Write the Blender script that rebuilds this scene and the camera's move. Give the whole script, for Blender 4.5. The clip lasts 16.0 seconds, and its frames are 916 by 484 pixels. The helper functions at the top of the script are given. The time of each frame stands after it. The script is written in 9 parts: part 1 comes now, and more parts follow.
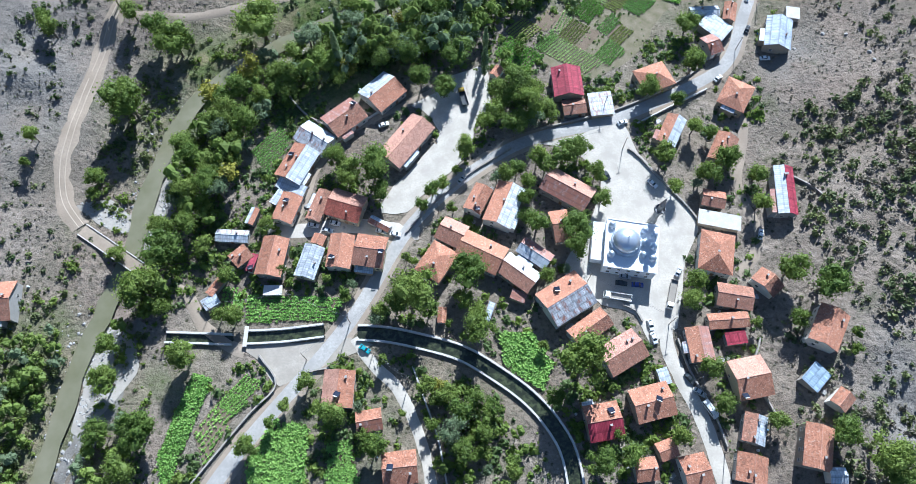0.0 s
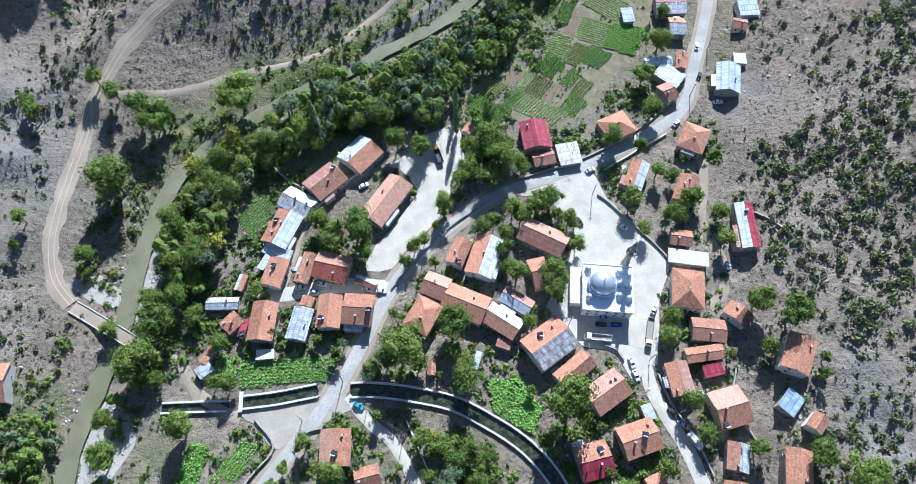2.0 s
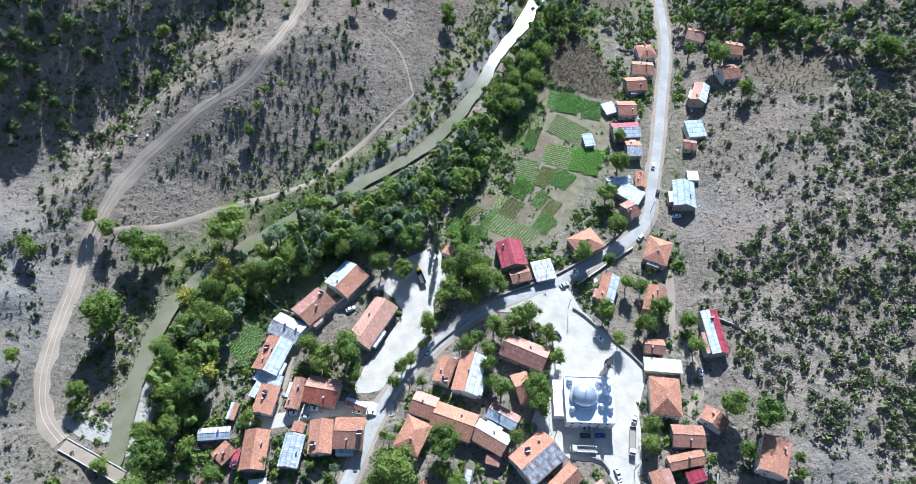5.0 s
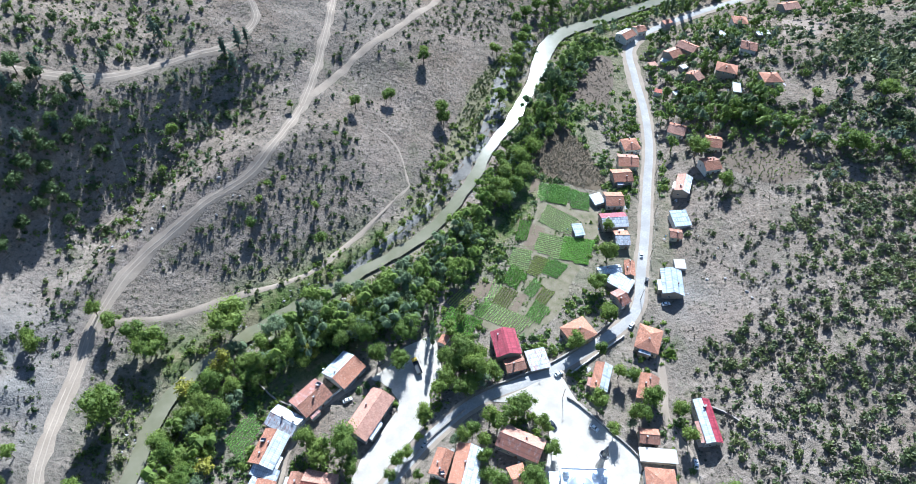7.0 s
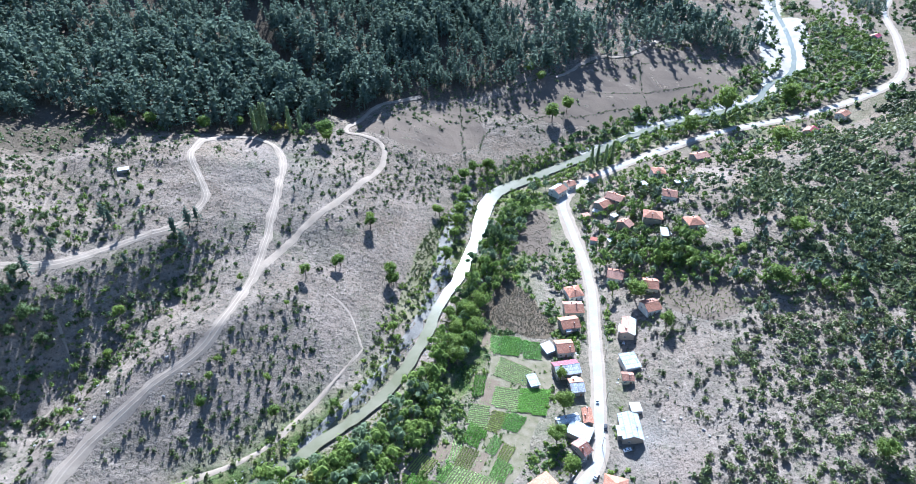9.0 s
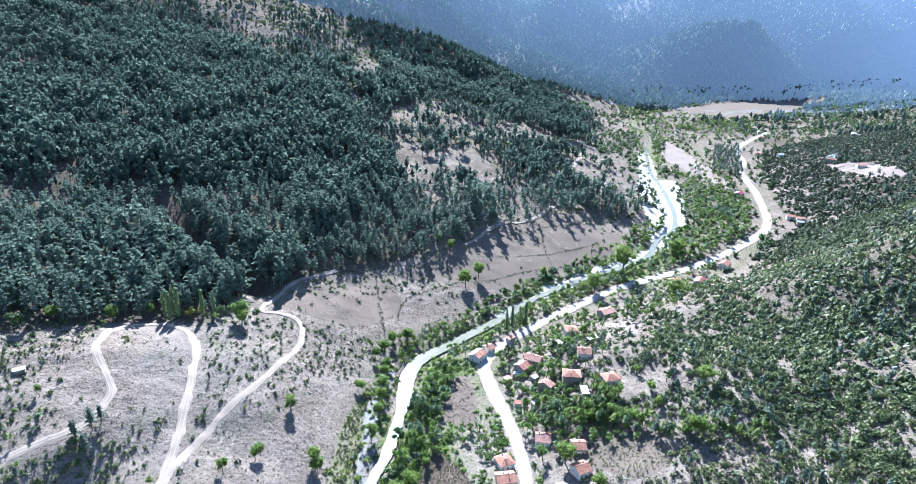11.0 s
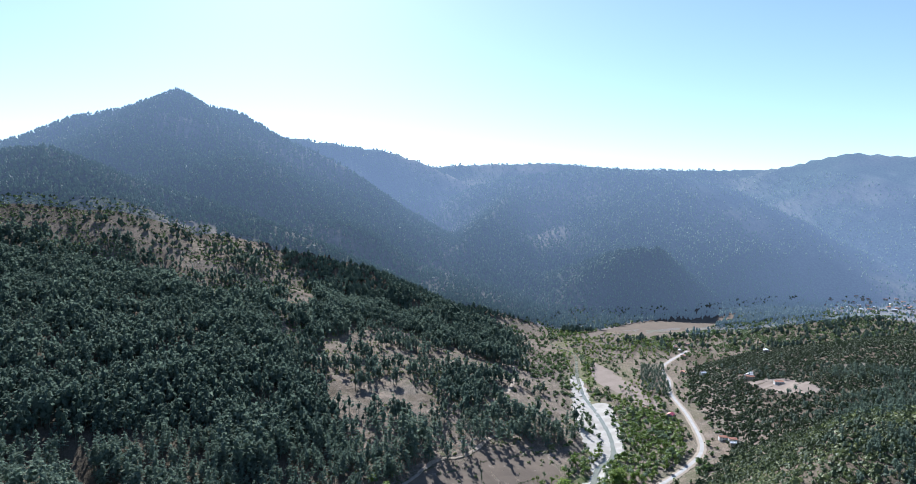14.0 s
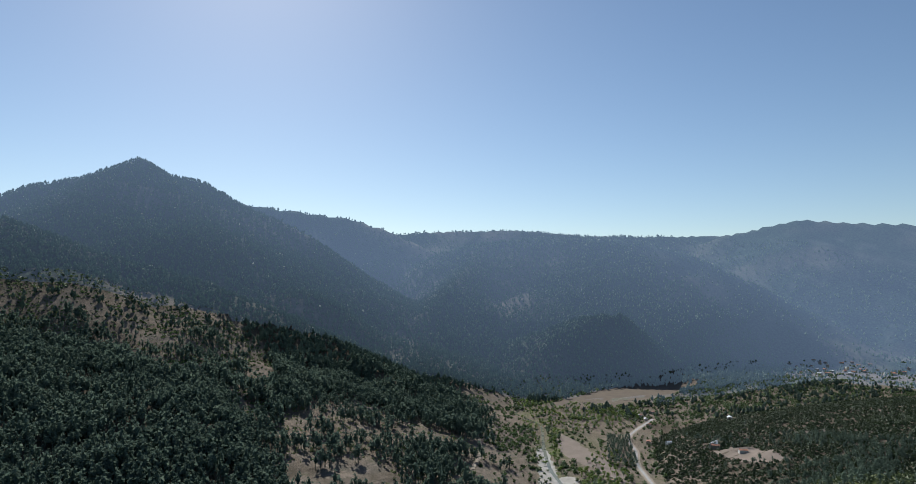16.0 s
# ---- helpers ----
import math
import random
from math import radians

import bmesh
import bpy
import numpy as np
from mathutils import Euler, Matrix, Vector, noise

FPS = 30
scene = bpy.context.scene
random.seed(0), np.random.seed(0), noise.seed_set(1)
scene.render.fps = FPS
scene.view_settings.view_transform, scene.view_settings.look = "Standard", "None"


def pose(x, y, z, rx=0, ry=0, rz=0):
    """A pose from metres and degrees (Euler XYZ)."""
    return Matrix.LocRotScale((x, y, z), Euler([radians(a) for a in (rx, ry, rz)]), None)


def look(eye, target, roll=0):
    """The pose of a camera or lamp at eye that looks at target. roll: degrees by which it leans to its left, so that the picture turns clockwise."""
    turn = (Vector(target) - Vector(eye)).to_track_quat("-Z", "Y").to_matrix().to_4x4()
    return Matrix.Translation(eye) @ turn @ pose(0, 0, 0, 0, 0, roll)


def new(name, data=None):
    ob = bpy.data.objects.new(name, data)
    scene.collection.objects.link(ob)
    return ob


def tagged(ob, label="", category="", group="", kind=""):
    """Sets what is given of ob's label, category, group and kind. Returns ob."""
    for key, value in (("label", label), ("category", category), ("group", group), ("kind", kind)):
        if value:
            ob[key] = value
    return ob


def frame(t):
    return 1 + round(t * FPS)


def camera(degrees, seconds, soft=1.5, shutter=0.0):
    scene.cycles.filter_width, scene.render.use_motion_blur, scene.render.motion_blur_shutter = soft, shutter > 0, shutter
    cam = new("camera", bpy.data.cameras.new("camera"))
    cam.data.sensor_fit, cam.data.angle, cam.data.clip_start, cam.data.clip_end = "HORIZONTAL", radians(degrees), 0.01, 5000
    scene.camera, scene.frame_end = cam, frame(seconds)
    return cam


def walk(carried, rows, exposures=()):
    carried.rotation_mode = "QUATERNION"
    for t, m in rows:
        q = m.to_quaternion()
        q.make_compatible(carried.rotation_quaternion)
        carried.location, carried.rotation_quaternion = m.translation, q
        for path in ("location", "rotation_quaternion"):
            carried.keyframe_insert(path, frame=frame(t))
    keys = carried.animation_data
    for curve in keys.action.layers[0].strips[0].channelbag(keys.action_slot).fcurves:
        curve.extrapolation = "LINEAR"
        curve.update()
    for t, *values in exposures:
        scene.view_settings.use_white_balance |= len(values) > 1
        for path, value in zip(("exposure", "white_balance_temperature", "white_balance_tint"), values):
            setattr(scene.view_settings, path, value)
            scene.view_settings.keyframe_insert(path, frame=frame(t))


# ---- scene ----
cam = camera(70.72, 16.0, soft=0.5)

# seconds, eye, tilt from straight down, roll, heading
PATH = [
    (0.0, (0.00, 0.00, 220.00), 22.782, -0.370, 0.402),
    (0.5, (-0.22, 0.61, 222.83), 23.547, -0.362, -0.897),
    (1.0, (-0.56, 0.94, 225.71), 24.392, -0.246, -2.107),
    (1.5, (-1.01, 1.02, 228.49), 25.306, 0.005, -3.252),
    (2.0, (-1.53, 1.00, 231.22), 26.203, 0.228, -4.290),
    (2.5, (-2.05, 1.02, 233.91), 27.112, 0.439, -5.214),
    (3.0, (-2.59, 1.01, 236.65), 28.024, 0.645, -6.086),
    (3.5, (-3.17, 1.12, 239.47), 29.691, 0.889, -6.853),
    (4.0, (-3.80, 1.30, 242.19), 31.438, 1.152, -7.521),
    (6.5, (-5.77, 2.38, 256.69), 39.891, 1.576, -9.073),
    (7.0, (-5.91, 2.32, 259.17), 41.585, 1.619, -9.149),
    (7.5, (-6.01, 2.22, 261.63), 43.978, 1.582, -9.174),
    (8.0, (-5.94, 2.00, 264.08), 46.472, 1.499, -9.196),
    (8.5, (-5.55, 1.78, 266.45), 50.480, 1.275, -10.569),
    (9.0, (-5.41, 1.25, 268.77), 54.617, 0.847, -14.382),
    (11.5, (-12.61, -0.00, 283.90), 72.012, 1.136, -23.788),
    (12.0, (-12.93, -0.45, 286.45), 75.444, 1.014, -24.744),
    (12.5, (-13.11, -0.94, 289.13), 78.829, 0.905, -25.861),
    (13.0, (-13.26, -1.49, 292.01), 82.110, 0.710, -26.895),
    (13.5, (-13.41, -2.05, 294.90), 85.135, 0.617, -27.672),
    (14.0, (-13.60, -2.70, 297.53), 87.983, 0.511, -28.594),
    (14.5, (-13.76, -3.42, 299.95), 90.565, 0.347, -29.726),
    (15.0, (-13.87, -4.29, 302.18), 92.896, 0.183, -30.698),
    (15.5, (-13.89, -5.34, 304.20), 93.811, 0.102, -31.221),
    (16.0, (-13.79, -6.47, 306.13), 93.828, 0.069, -31.694),
]


def cam_pose(eye, tilt, roll, heading):
    turn = Matrix.Rotation(radians(heading), 4, "Z") @ Matrix.Rotation(radians(tilt), 4, "X") @ Matrix.Rotation(radians(roll), 4, "Z")
    return Matrix.Translation(eye) @ turn


walk(cam, [(t, cam_pose(eye, tilt, roll, heading)) for t, eye, tilt, roll, heading in PATH],
     exposures=[(0.0, 1.2, 5440, 7), (7.0, 1.5, 5400, 7), (8.0, 1.66, 5360, 8), (9.0, 1.87, 5190, 10), (11.5, 2.28, 5200, 11), (12.6, 2.32, 5350, 11), (13.3, 2.03, 5550, 11), (14.0, 1.3, 5750, 11),
                (14.6, 0.8, 6050, 10), (15.2, 0.52, 6200, 7), (16.0, 0.4, 6200, 7)])

# ---- light: a clear morning, sun ahead and a little to the right ----
SUN_AZ, SUN_EL = 13.5, 34.5
world = bpy.data.worlds.new("sky")
scene.world = world
world.use_nodes = True
wn = world.node_tree.nodes
sky = wn.new("ShaderNodeTexSky")
sky.sky_type = "NISHITA"
sky.sun_disc = False
sky.sun_elevation, sky.sun_rotation = radians(SUN_EL), radians(SUN_AZ)
sky.altitude, sky.air_density, sky.dust_density, sky.ozone_density = 900, 1.0, 0.5, 1.6
world.node_tree.links.new(sky.outputs[0], wn["Background"].inputs[0])
wn["Background"].inputs[1].default_value = 0.069

sun_data = bpy.data.lights.new("sun", "SUN")
sun_data.energy, sun_data.angle, sun_data.color = 5.0, radians(0.53), (1.0, 0.975, 0.94)
sun = new("sun", sun_data)
sun.matrix_world = look((300 * math.sin(radians(SUN_AZ)), 300 * math.cos(radians(SUN_AZ)), 300 * math.tan(radians(SUN_EL)) + 50), (0, 0, 50))


# ---- materials ----
def shade(c, k):
    return (min(c[0] * k, 1), min(c[1] * k, 1), min(c[2] * k, 1), 1.0)


def node(m, kind, **put):
    n = m.node_tree.nodes.new(kind)
    for key, value in put.items():
        n.inputs[key.replace("_", " ")].default_value = value
    return n


def mix(m, fac, a, b, mode="MIX"):
    n = m.node_tree.nodes.new("ShaderNodeMix")
    n.data_type, n.blend_type = "RGBA", mode
    for i, value in ((0, fac), (6, a), (7, b)):
        if isinstance(value, bpy.types.NodeSocket):
            m.node_tree.links.new(value, n.inputs[i])
        else:
            n.inputs[i].default_value = value
    return n.outputs[2]


def ramp(m, source, lo, hi):
    n = m.node_tree.nodes.new("ShaderNodeMapRange")
    n.inputs[1].default_value, n.inputs[2].default_value = lo, hi
    m.node_tree.links.new(source, n.inputs[0])
    return n.outputs[0]


def place(m, kind="Object"):
    if kind == "World":
        return m.node_tree.nodes.new("ShaderNodeNewGeometry").outputs["Position"]
    return m.node_tree.nodes.new("ShaderNodeTexCoord").outputs[kind]


def noise_of(m, where, scale, detail=4.0, rough=0.6):
    n = node(m, "ShaderNodeTexNoise", Scale=scale, Detail=detail, Roughness=rough)
    m.node_tree.links.new(where, n.inputs["Vector"])
    return n.outputs[0]


def material(name, rough=0.8, metal=0.0, spec=0.5):
    m = bpy.data.materials.new(name)
    m.use_nodes = True
    b = m.node_tree.nodes["Principled BSDF"]
    b.inputs["Roughness"].default_value, b.inputs["Metallic"].default_value = rough, metal
    b.inputs["Specular IOR Level"].default_value = spec
    return m, b


def plug(m, socket, target):
    m.node_tree.links.new(socket, target)


def relief(m, b, height, strength, dist=0.05):
    n = node(m, "ShaderNodeBump", Strength=strength, Distance=dist)
    m.node_tree.links.new(height, n.inputs["Height"])
    m.node_tree.links.new(n.outputs[0], b.inputs["Normal"])


def grained(name, a, c, big=0.4, fine=6.0, rough=0.8, metal=0.0, bump=0.3, dist=0.05, tint=0.0, spec=0.4, where="World"):
    """Two colours mixed at two scales, with relief; tint varies whole pieces."""
    m, b = material(name, rough, metal, spec)
    w = place(m, where)
    n1, n2 = noise_of(m, w, big, 3.0), noise_of(m, w, fine, 5.0, 0.7)
    col = mix(m, ramp(m, n1, 0.35, 0.65), a, c)
    col = mix(m, ramp(m, n2, 0.3, 0.75), col, mix(m, 0.5, a, shade(c, 0.55)))
    if tint:
        info = m.node_tree.nodes.new("ShaderNodeObjectInfo")
        col = mix(m, tint, col, mix(m, info.outputs["Random"], shade(a, 0.45), shade(c, 1.5)))
    plug(m, col, b.inputs["Base Color"])
    relief(m, b, n2, bump, dist)
    return m


def haze_emission(m, b, air):
    """Haze painted as blue emission, stronger the farther the hills stand."""
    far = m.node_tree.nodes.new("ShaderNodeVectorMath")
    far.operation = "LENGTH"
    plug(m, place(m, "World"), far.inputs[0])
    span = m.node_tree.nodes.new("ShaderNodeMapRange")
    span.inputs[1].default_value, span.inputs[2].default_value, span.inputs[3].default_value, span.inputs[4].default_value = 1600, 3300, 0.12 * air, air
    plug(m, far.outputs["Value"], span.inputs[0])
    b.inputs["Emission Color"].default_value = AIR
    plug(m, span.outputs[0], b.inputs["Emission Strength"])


def ground_material(name="dry_earth", air=0.0):
    m, b = material(name, 1.0, 0, 0.0)
    w = place(m, "World")
    broad, mid, fine = noise_of(m, w, 0.012, 5), noise_of(m, w, 0.09, 6, 0.65), noise_of(m, w, 1.1, 6, 0.75)
    earth = mix(m, ramp(m, broad, 0.35, 0.65), (0.200, 0.152, 0.114, 1), (0.166, 0.134, 0.105, 1))
    earth = mix(m, ramp(m, mid, 0.44, 0.62), earth, (0.218, 0.174, 0.138, 1))
    clump = noise_of(m, w, 0.55, 8, 0.85)
    speck = noise_of(m, w, 2.2, 5, 0.85)
    earth = mix(m, ramp(m, clump, 0.50, 0.57), earth, (0.085, 0.08, 0.06, 1))
    att = m.node_tree.nodes.new("ShaderNodeAttribute")
    att.attribute_name = "verdure"
    dusty = mix(m, ramp(m, mid, 0.36, 0.64), (0.222, 0.184, 0.152, 1), (0.318, 0.266, 0.220, 1))
    dusty = mix(m, ramp(m, clump, 0.40, 0.62), dusty, mix(m, 0.65, dusty, (0.12, 0.105, 0.085, 1)))
    dusty = mix(m, ramp(m, noise_of(m, w, 0.22, 7, 0.75), 0.52, 0.60), dusty, (0.155, 0.135, 0.11, 1))
    dusty = mix(m, ramp(m, noise_of(m, w, 0.31, 7, 0.75), 0.57, 0.66), dusty, (0.365, 0.315, 0.265, 1))
    earth = mix(m, att.outputs["Alpha"], earth, dusty)
    stony = m.node_tree.nodes.new("ShaderNodeMath")
    stony.operation = "MULTIPLY"
    plug(m, ramp(m, speck, 0.56, 0.64), stony.inputs[0])
    plug(m, ramp(m, mid, 0.40, 0.62), stony.inputs[1])
    earth = mix(m, ramp(m, noise_of(m, w, 0.035, 6, 0.6), 0.52, 0.66), earth, (0.22, 0.177, 0.143, 1))
    earth = mix(m, ramp(m, noise_of(m, w, 0.028, 6, 0.6), 0.53, 0.66), earth, (0.155, 0.133, 0.106, 1))
    earth = mix(m, stony.outputs[0], earth, (0.275, 0.232, 0.193, 1))
    earth = mix(m, ramp(m, speck, 0.43, 0.36), earth, (0.05, 0.047, 0.036, 1))
    # dry tufts and cushions of thyme
    tufts = node(m, "ShaderNodeTexVoronoi", Scale=0.42)
    plug(m, w, tufts.inputs["Vector"])
    cushion = m.node_tree.nodes.new("ShaderNodeMath")
    cushion.operation = "MULTIPLY"
    plug(m, ramp(m, tufts.outputs["Distance"], 0.36, 0.22), cushion.inputs[0])
    plug(m, ramp(m, clump, 0.44, 0.56), cushion.inputs[1])
    earth = mix(m, cushion.outputs[0], earth, (0.052, 0.052, 0.033, 1))
    # sheep paths that follow the slope
    deep = m.node_tree.nodes.new("ShaderNodeSeparateXYZ")
    plug(m, w, deep.inputs[0])
    wavy = m.node_tree.nodes.new("ShaderNodeMath")
    wavy.operation = "MULTIPLY_ADD"
    plug(m, mid, wavy.inputs[0])
    wavy.inputs[1].default_value = 3.0
    plug(m, deep.outputs[2], wavy.inputs[2])
    band = m.node_tree.nodes.new("ShaderNodeMath")
    band.operation = "PINGPONG"
    plug(m, wavy.outputs[0], band.inputs[0])
    band.inputs[1].default_value = 0.9
    trail = m.node_tree.nodes.new("ShaderNodeMath")
    trail.operation = "MULTIPLY"
    plug(m, ramp(m, band.outputs[0], 0.26, 0.10), trail.inputs[0])
    plug(m, ramp(m, deep.outputs[2], 5.0, 9.0), trail.inputs[1])
    some = m.node_tree.nodes.new("ShaderNodeMath")
    some.operation = "MULTIPLY"
    plug(m, trail.outputs[0], some.inputs[0])
    plug(m, ramp(m, mid, 0.46, 0.62), some.inputs[1])
    earth = mix(m, some.outputs[0], earth, (0.25, 0.205, 0.168, 1))
    scrub = mix(m, ramp(m, clump, 0.35, 0.65), (0.13, 0.125, 0.075, 1), (0.055, 0.065, 0.032, 1))
    patch = noise_of(m, w, 0.045, 7, 0.72)
    col = mix(m, ramp(m, patch, 0.57, 0.69), earth, scrub)
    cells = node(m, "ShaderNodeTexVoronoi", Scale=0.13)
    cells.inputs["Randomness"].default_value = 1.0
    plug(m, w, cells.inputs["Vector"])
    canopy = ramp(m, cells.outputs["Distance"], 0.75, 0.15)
    # near-black cell edges paint the shade between tree crowns
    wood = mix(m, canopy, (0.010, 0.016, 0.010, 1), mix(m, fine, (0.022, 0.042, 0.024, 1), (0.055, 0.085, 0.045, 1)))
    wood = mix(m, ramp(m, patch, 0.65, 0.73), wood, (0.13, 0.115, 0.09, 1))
    if not air:
        # needle litter and bare soil show between the near pines
        wood = mix(m, ramp(m, clump, 0.38, 0.62), (0.125, 0.099, 0.075, 1), (0.055, 0.05, 0.036, 1))
    lush = mix(m, ramp(m, clump, 0.38, 0.6), (0.035, 0.06, 0.016, 1), (0.105, 0.14, 0.045, 1))
    lush = mix(m, ramp(m, mid, 0.46, 0.60), lush, (0.17, 0.155, 0.085, 1))
    sep = m.node_tree.nodes.new("ShaderNodeSeparateColor")
    plug(m, att.outputs["Color"], sep.inputs[0])
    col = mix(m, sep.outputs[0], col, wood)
    col = mix(m, sep.outputs[1], col, lush)
    rock = mix(m, ramp(m, mid, 0.35, 0.7), (0.215, 0.2, 0.182, 1), (0.135, 0.128, 0.118, 1))
    col = mix(m, sep.outputs[2], col, rock)
    plug(m, col, b.inputs["Base Color"])
    both = m.node_tree.nodes.new("ShaderNodeMath")
    both.operation = "ADD"
    clods = m.node_tree.nodes.new("ShaderNodeMath")
    clods.operation = "MULTIPLY_ADD"
    plug(m, noise_of(m, w, 0.2, 8, 0.66), clods.inputs[0])
    clods.inputs[1].default_value = 2.1
    plug(m, mid, clods.inputs[2])
    grit = m.node_tree.nodes.new("ShaderNodeMath")
    grit.operation = "MULTIPLY"
    grit.inputs[1].default_value = 0.35
    plug(m, fine, grit.inputs[0])
    plug(m, clods.outputs[0], both.inputs[0])
    plug(m, grit.outputs[0], both.inputs[1])
    top = m.node_tree.nodes.new("ShaderNodeMath")
    top.operation = "MULTIPLY"
    plug(m, canopy, top.inputs[0])
    plug(m, sep.outputs[0], top.inputs[1])
    tall = m.node_tree.nodes.new("ShaderNodeMath")
    tall.operation = "MULTIPLY_ADD"
    plug(m, top.outputs[0], tall.inputs[0])
    tall.inputs[1].default_value = 1.5 if air else 0.3
    plug(m, both.outputs[0], tall.inputs[2])
    relief(m, b, tall.outputs[0], 0.7, 1.2)
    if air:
        haze_emission(m, b, air)
    return m


# the blue of the haze painted as emission on the far backdrop
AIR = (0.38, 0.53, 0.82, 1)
M_GROUND = ground_material()
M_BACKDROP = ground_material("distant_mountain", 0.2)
M_ASPHALT = grained("worn_asphalt", (0.30, 0.288, 0.268, 1), (0.42, 0.402, 0.375, 1), 0.12, 1.1, 0.9, bump=0.3, spec=0.04)
M_PLAZA = grained("pale_concrete", (0.52, 0.477, 0.412, 1), (0.37, 0.337, 0.288, 1), 0.16, 1.6, 0.95, bump=0.3, spec=0.04)
M_DUSTY = grained("dusty_gravel", (0.40, 0.36, 0.305, 1), (0.27, 0.24, 0.2, 1), 0.12, 1.3, 0.95, bump=0.4, dist=0.1, spec=0.04)
M_RUT = grained("pale_wheel_ruts", (0.42, 0.352, 0.28, 1), (0.335, 0.278, 0.22, 1), 0.2, 2.0, 0.95, bump=0.3, dist=0.2, spec=0.04)
M_DIRT = grained("dirt_track", (0.345, 0.285, 0.222, 1), (0.25, 0.203, 0.156, 1), 0.10, 1.2, 0.95, bump=0.4, dist=0.2, spec=0.04)
M_PEBBLE = grained("river_gravel", (0.27, 0.255, 0.228, 1), (0.18, 0.168, 0.148, 1), 0.2, 2.2, 0.9, bump=0.8, dist=0.4, spec=0.04)


# ---- the lie of the land ----
RIVER = [(-190, -600), (-150, -250), (-140, -60), (-135, 14), (-130, 52), (-122, 85), (-119, 115), (-108, 155), (-75, 185), (-39, 206),
         (1, 229), (19, 243), (34, 261), (49, 283), (60, 304), (79, 329), (102, 369), (113, 393), (125, 417), (144, 435), (170, 445), (205, 461), (240, 476), (272, 494), (312, 509), (351, 521), (405, 532), (458, 550), (505, 590), (548, 612), (602, 680),
         (656, 772), (697, 849), (769, 954), (814, 1013), (900, 1130), (946, 1276), (1120, 1290), (1600, 1180), (2150, 1200), (2420, 900), (2600, 200), (2700, -800), (2700, -2200)]
HILLFOOT = [(95, -900), (98, 20), (112, 100), (125, 165), (142, 200), (165, 280), (190, 370), (205, 405), (240, 425), (300, 445), (400, 468),
            (520, 476), (700, 560), (840, 740), (1000, 900), (1250, 960), (1700, 930), (1980, 850), (2120, 600), (2250, 0), (2300, -1000), (2300, -2200)]
RAVINE = [(-260, 190, 14), (-205.8, 212.9, 20), (-170.1, 247.6, 20), (-132.7, 282.3, 17), (-101.6, 316.7, 11), (-87.5, 344.8, 4), (-83.5, 361.1, 0)]
DIRT_ROAD = [(-141.4, 98.6), (-149, 108.3), (-152.4, 121.5), (-151.8, 140.6), (-149.5, 161.1), (-144.7, 190.2), (-136.9, 210.3), (-125.6, 227), (-98.9, 252.2), (-72.4, 273.9), (-53.2, 311.4), (-42.7, 345.7),
             (-36.9, 370.6), (-31.4, 400.1), (-27, 442), (-35, 469), (-56, 480), (-80, 466), (-87, 434), (-80, 407.4), (-77, 388), (-93.5, 364.5), (-124.8, 348.9), (-155.3, 326.2), (-210, 296)]
FOREST_FOLD = [(34, 532, 6), (18, 563, 16), (0, 585, 20), (-16, 610, 20), (-30, 650, 14), (-45, 700, 6)]
HILL_TRACK = [(-49.4, 318.7), (-42.7, 331.7), (-16.2, 368.6), (4.2, 391.6), (33, 430), (49, 458), (52, 485), (38, 497), (25, 503), (34, 523), (60, 550), (102, 569)]
FAINT_TRACK = [(-142.7, 193.4), (-130.6, 193.2), (-109.9, 196.2), (-84.4, 206.4), (-50.6, 216.1), (-26.4, 235.9), (-9.8, 252.8), (4.5, 269.8)]
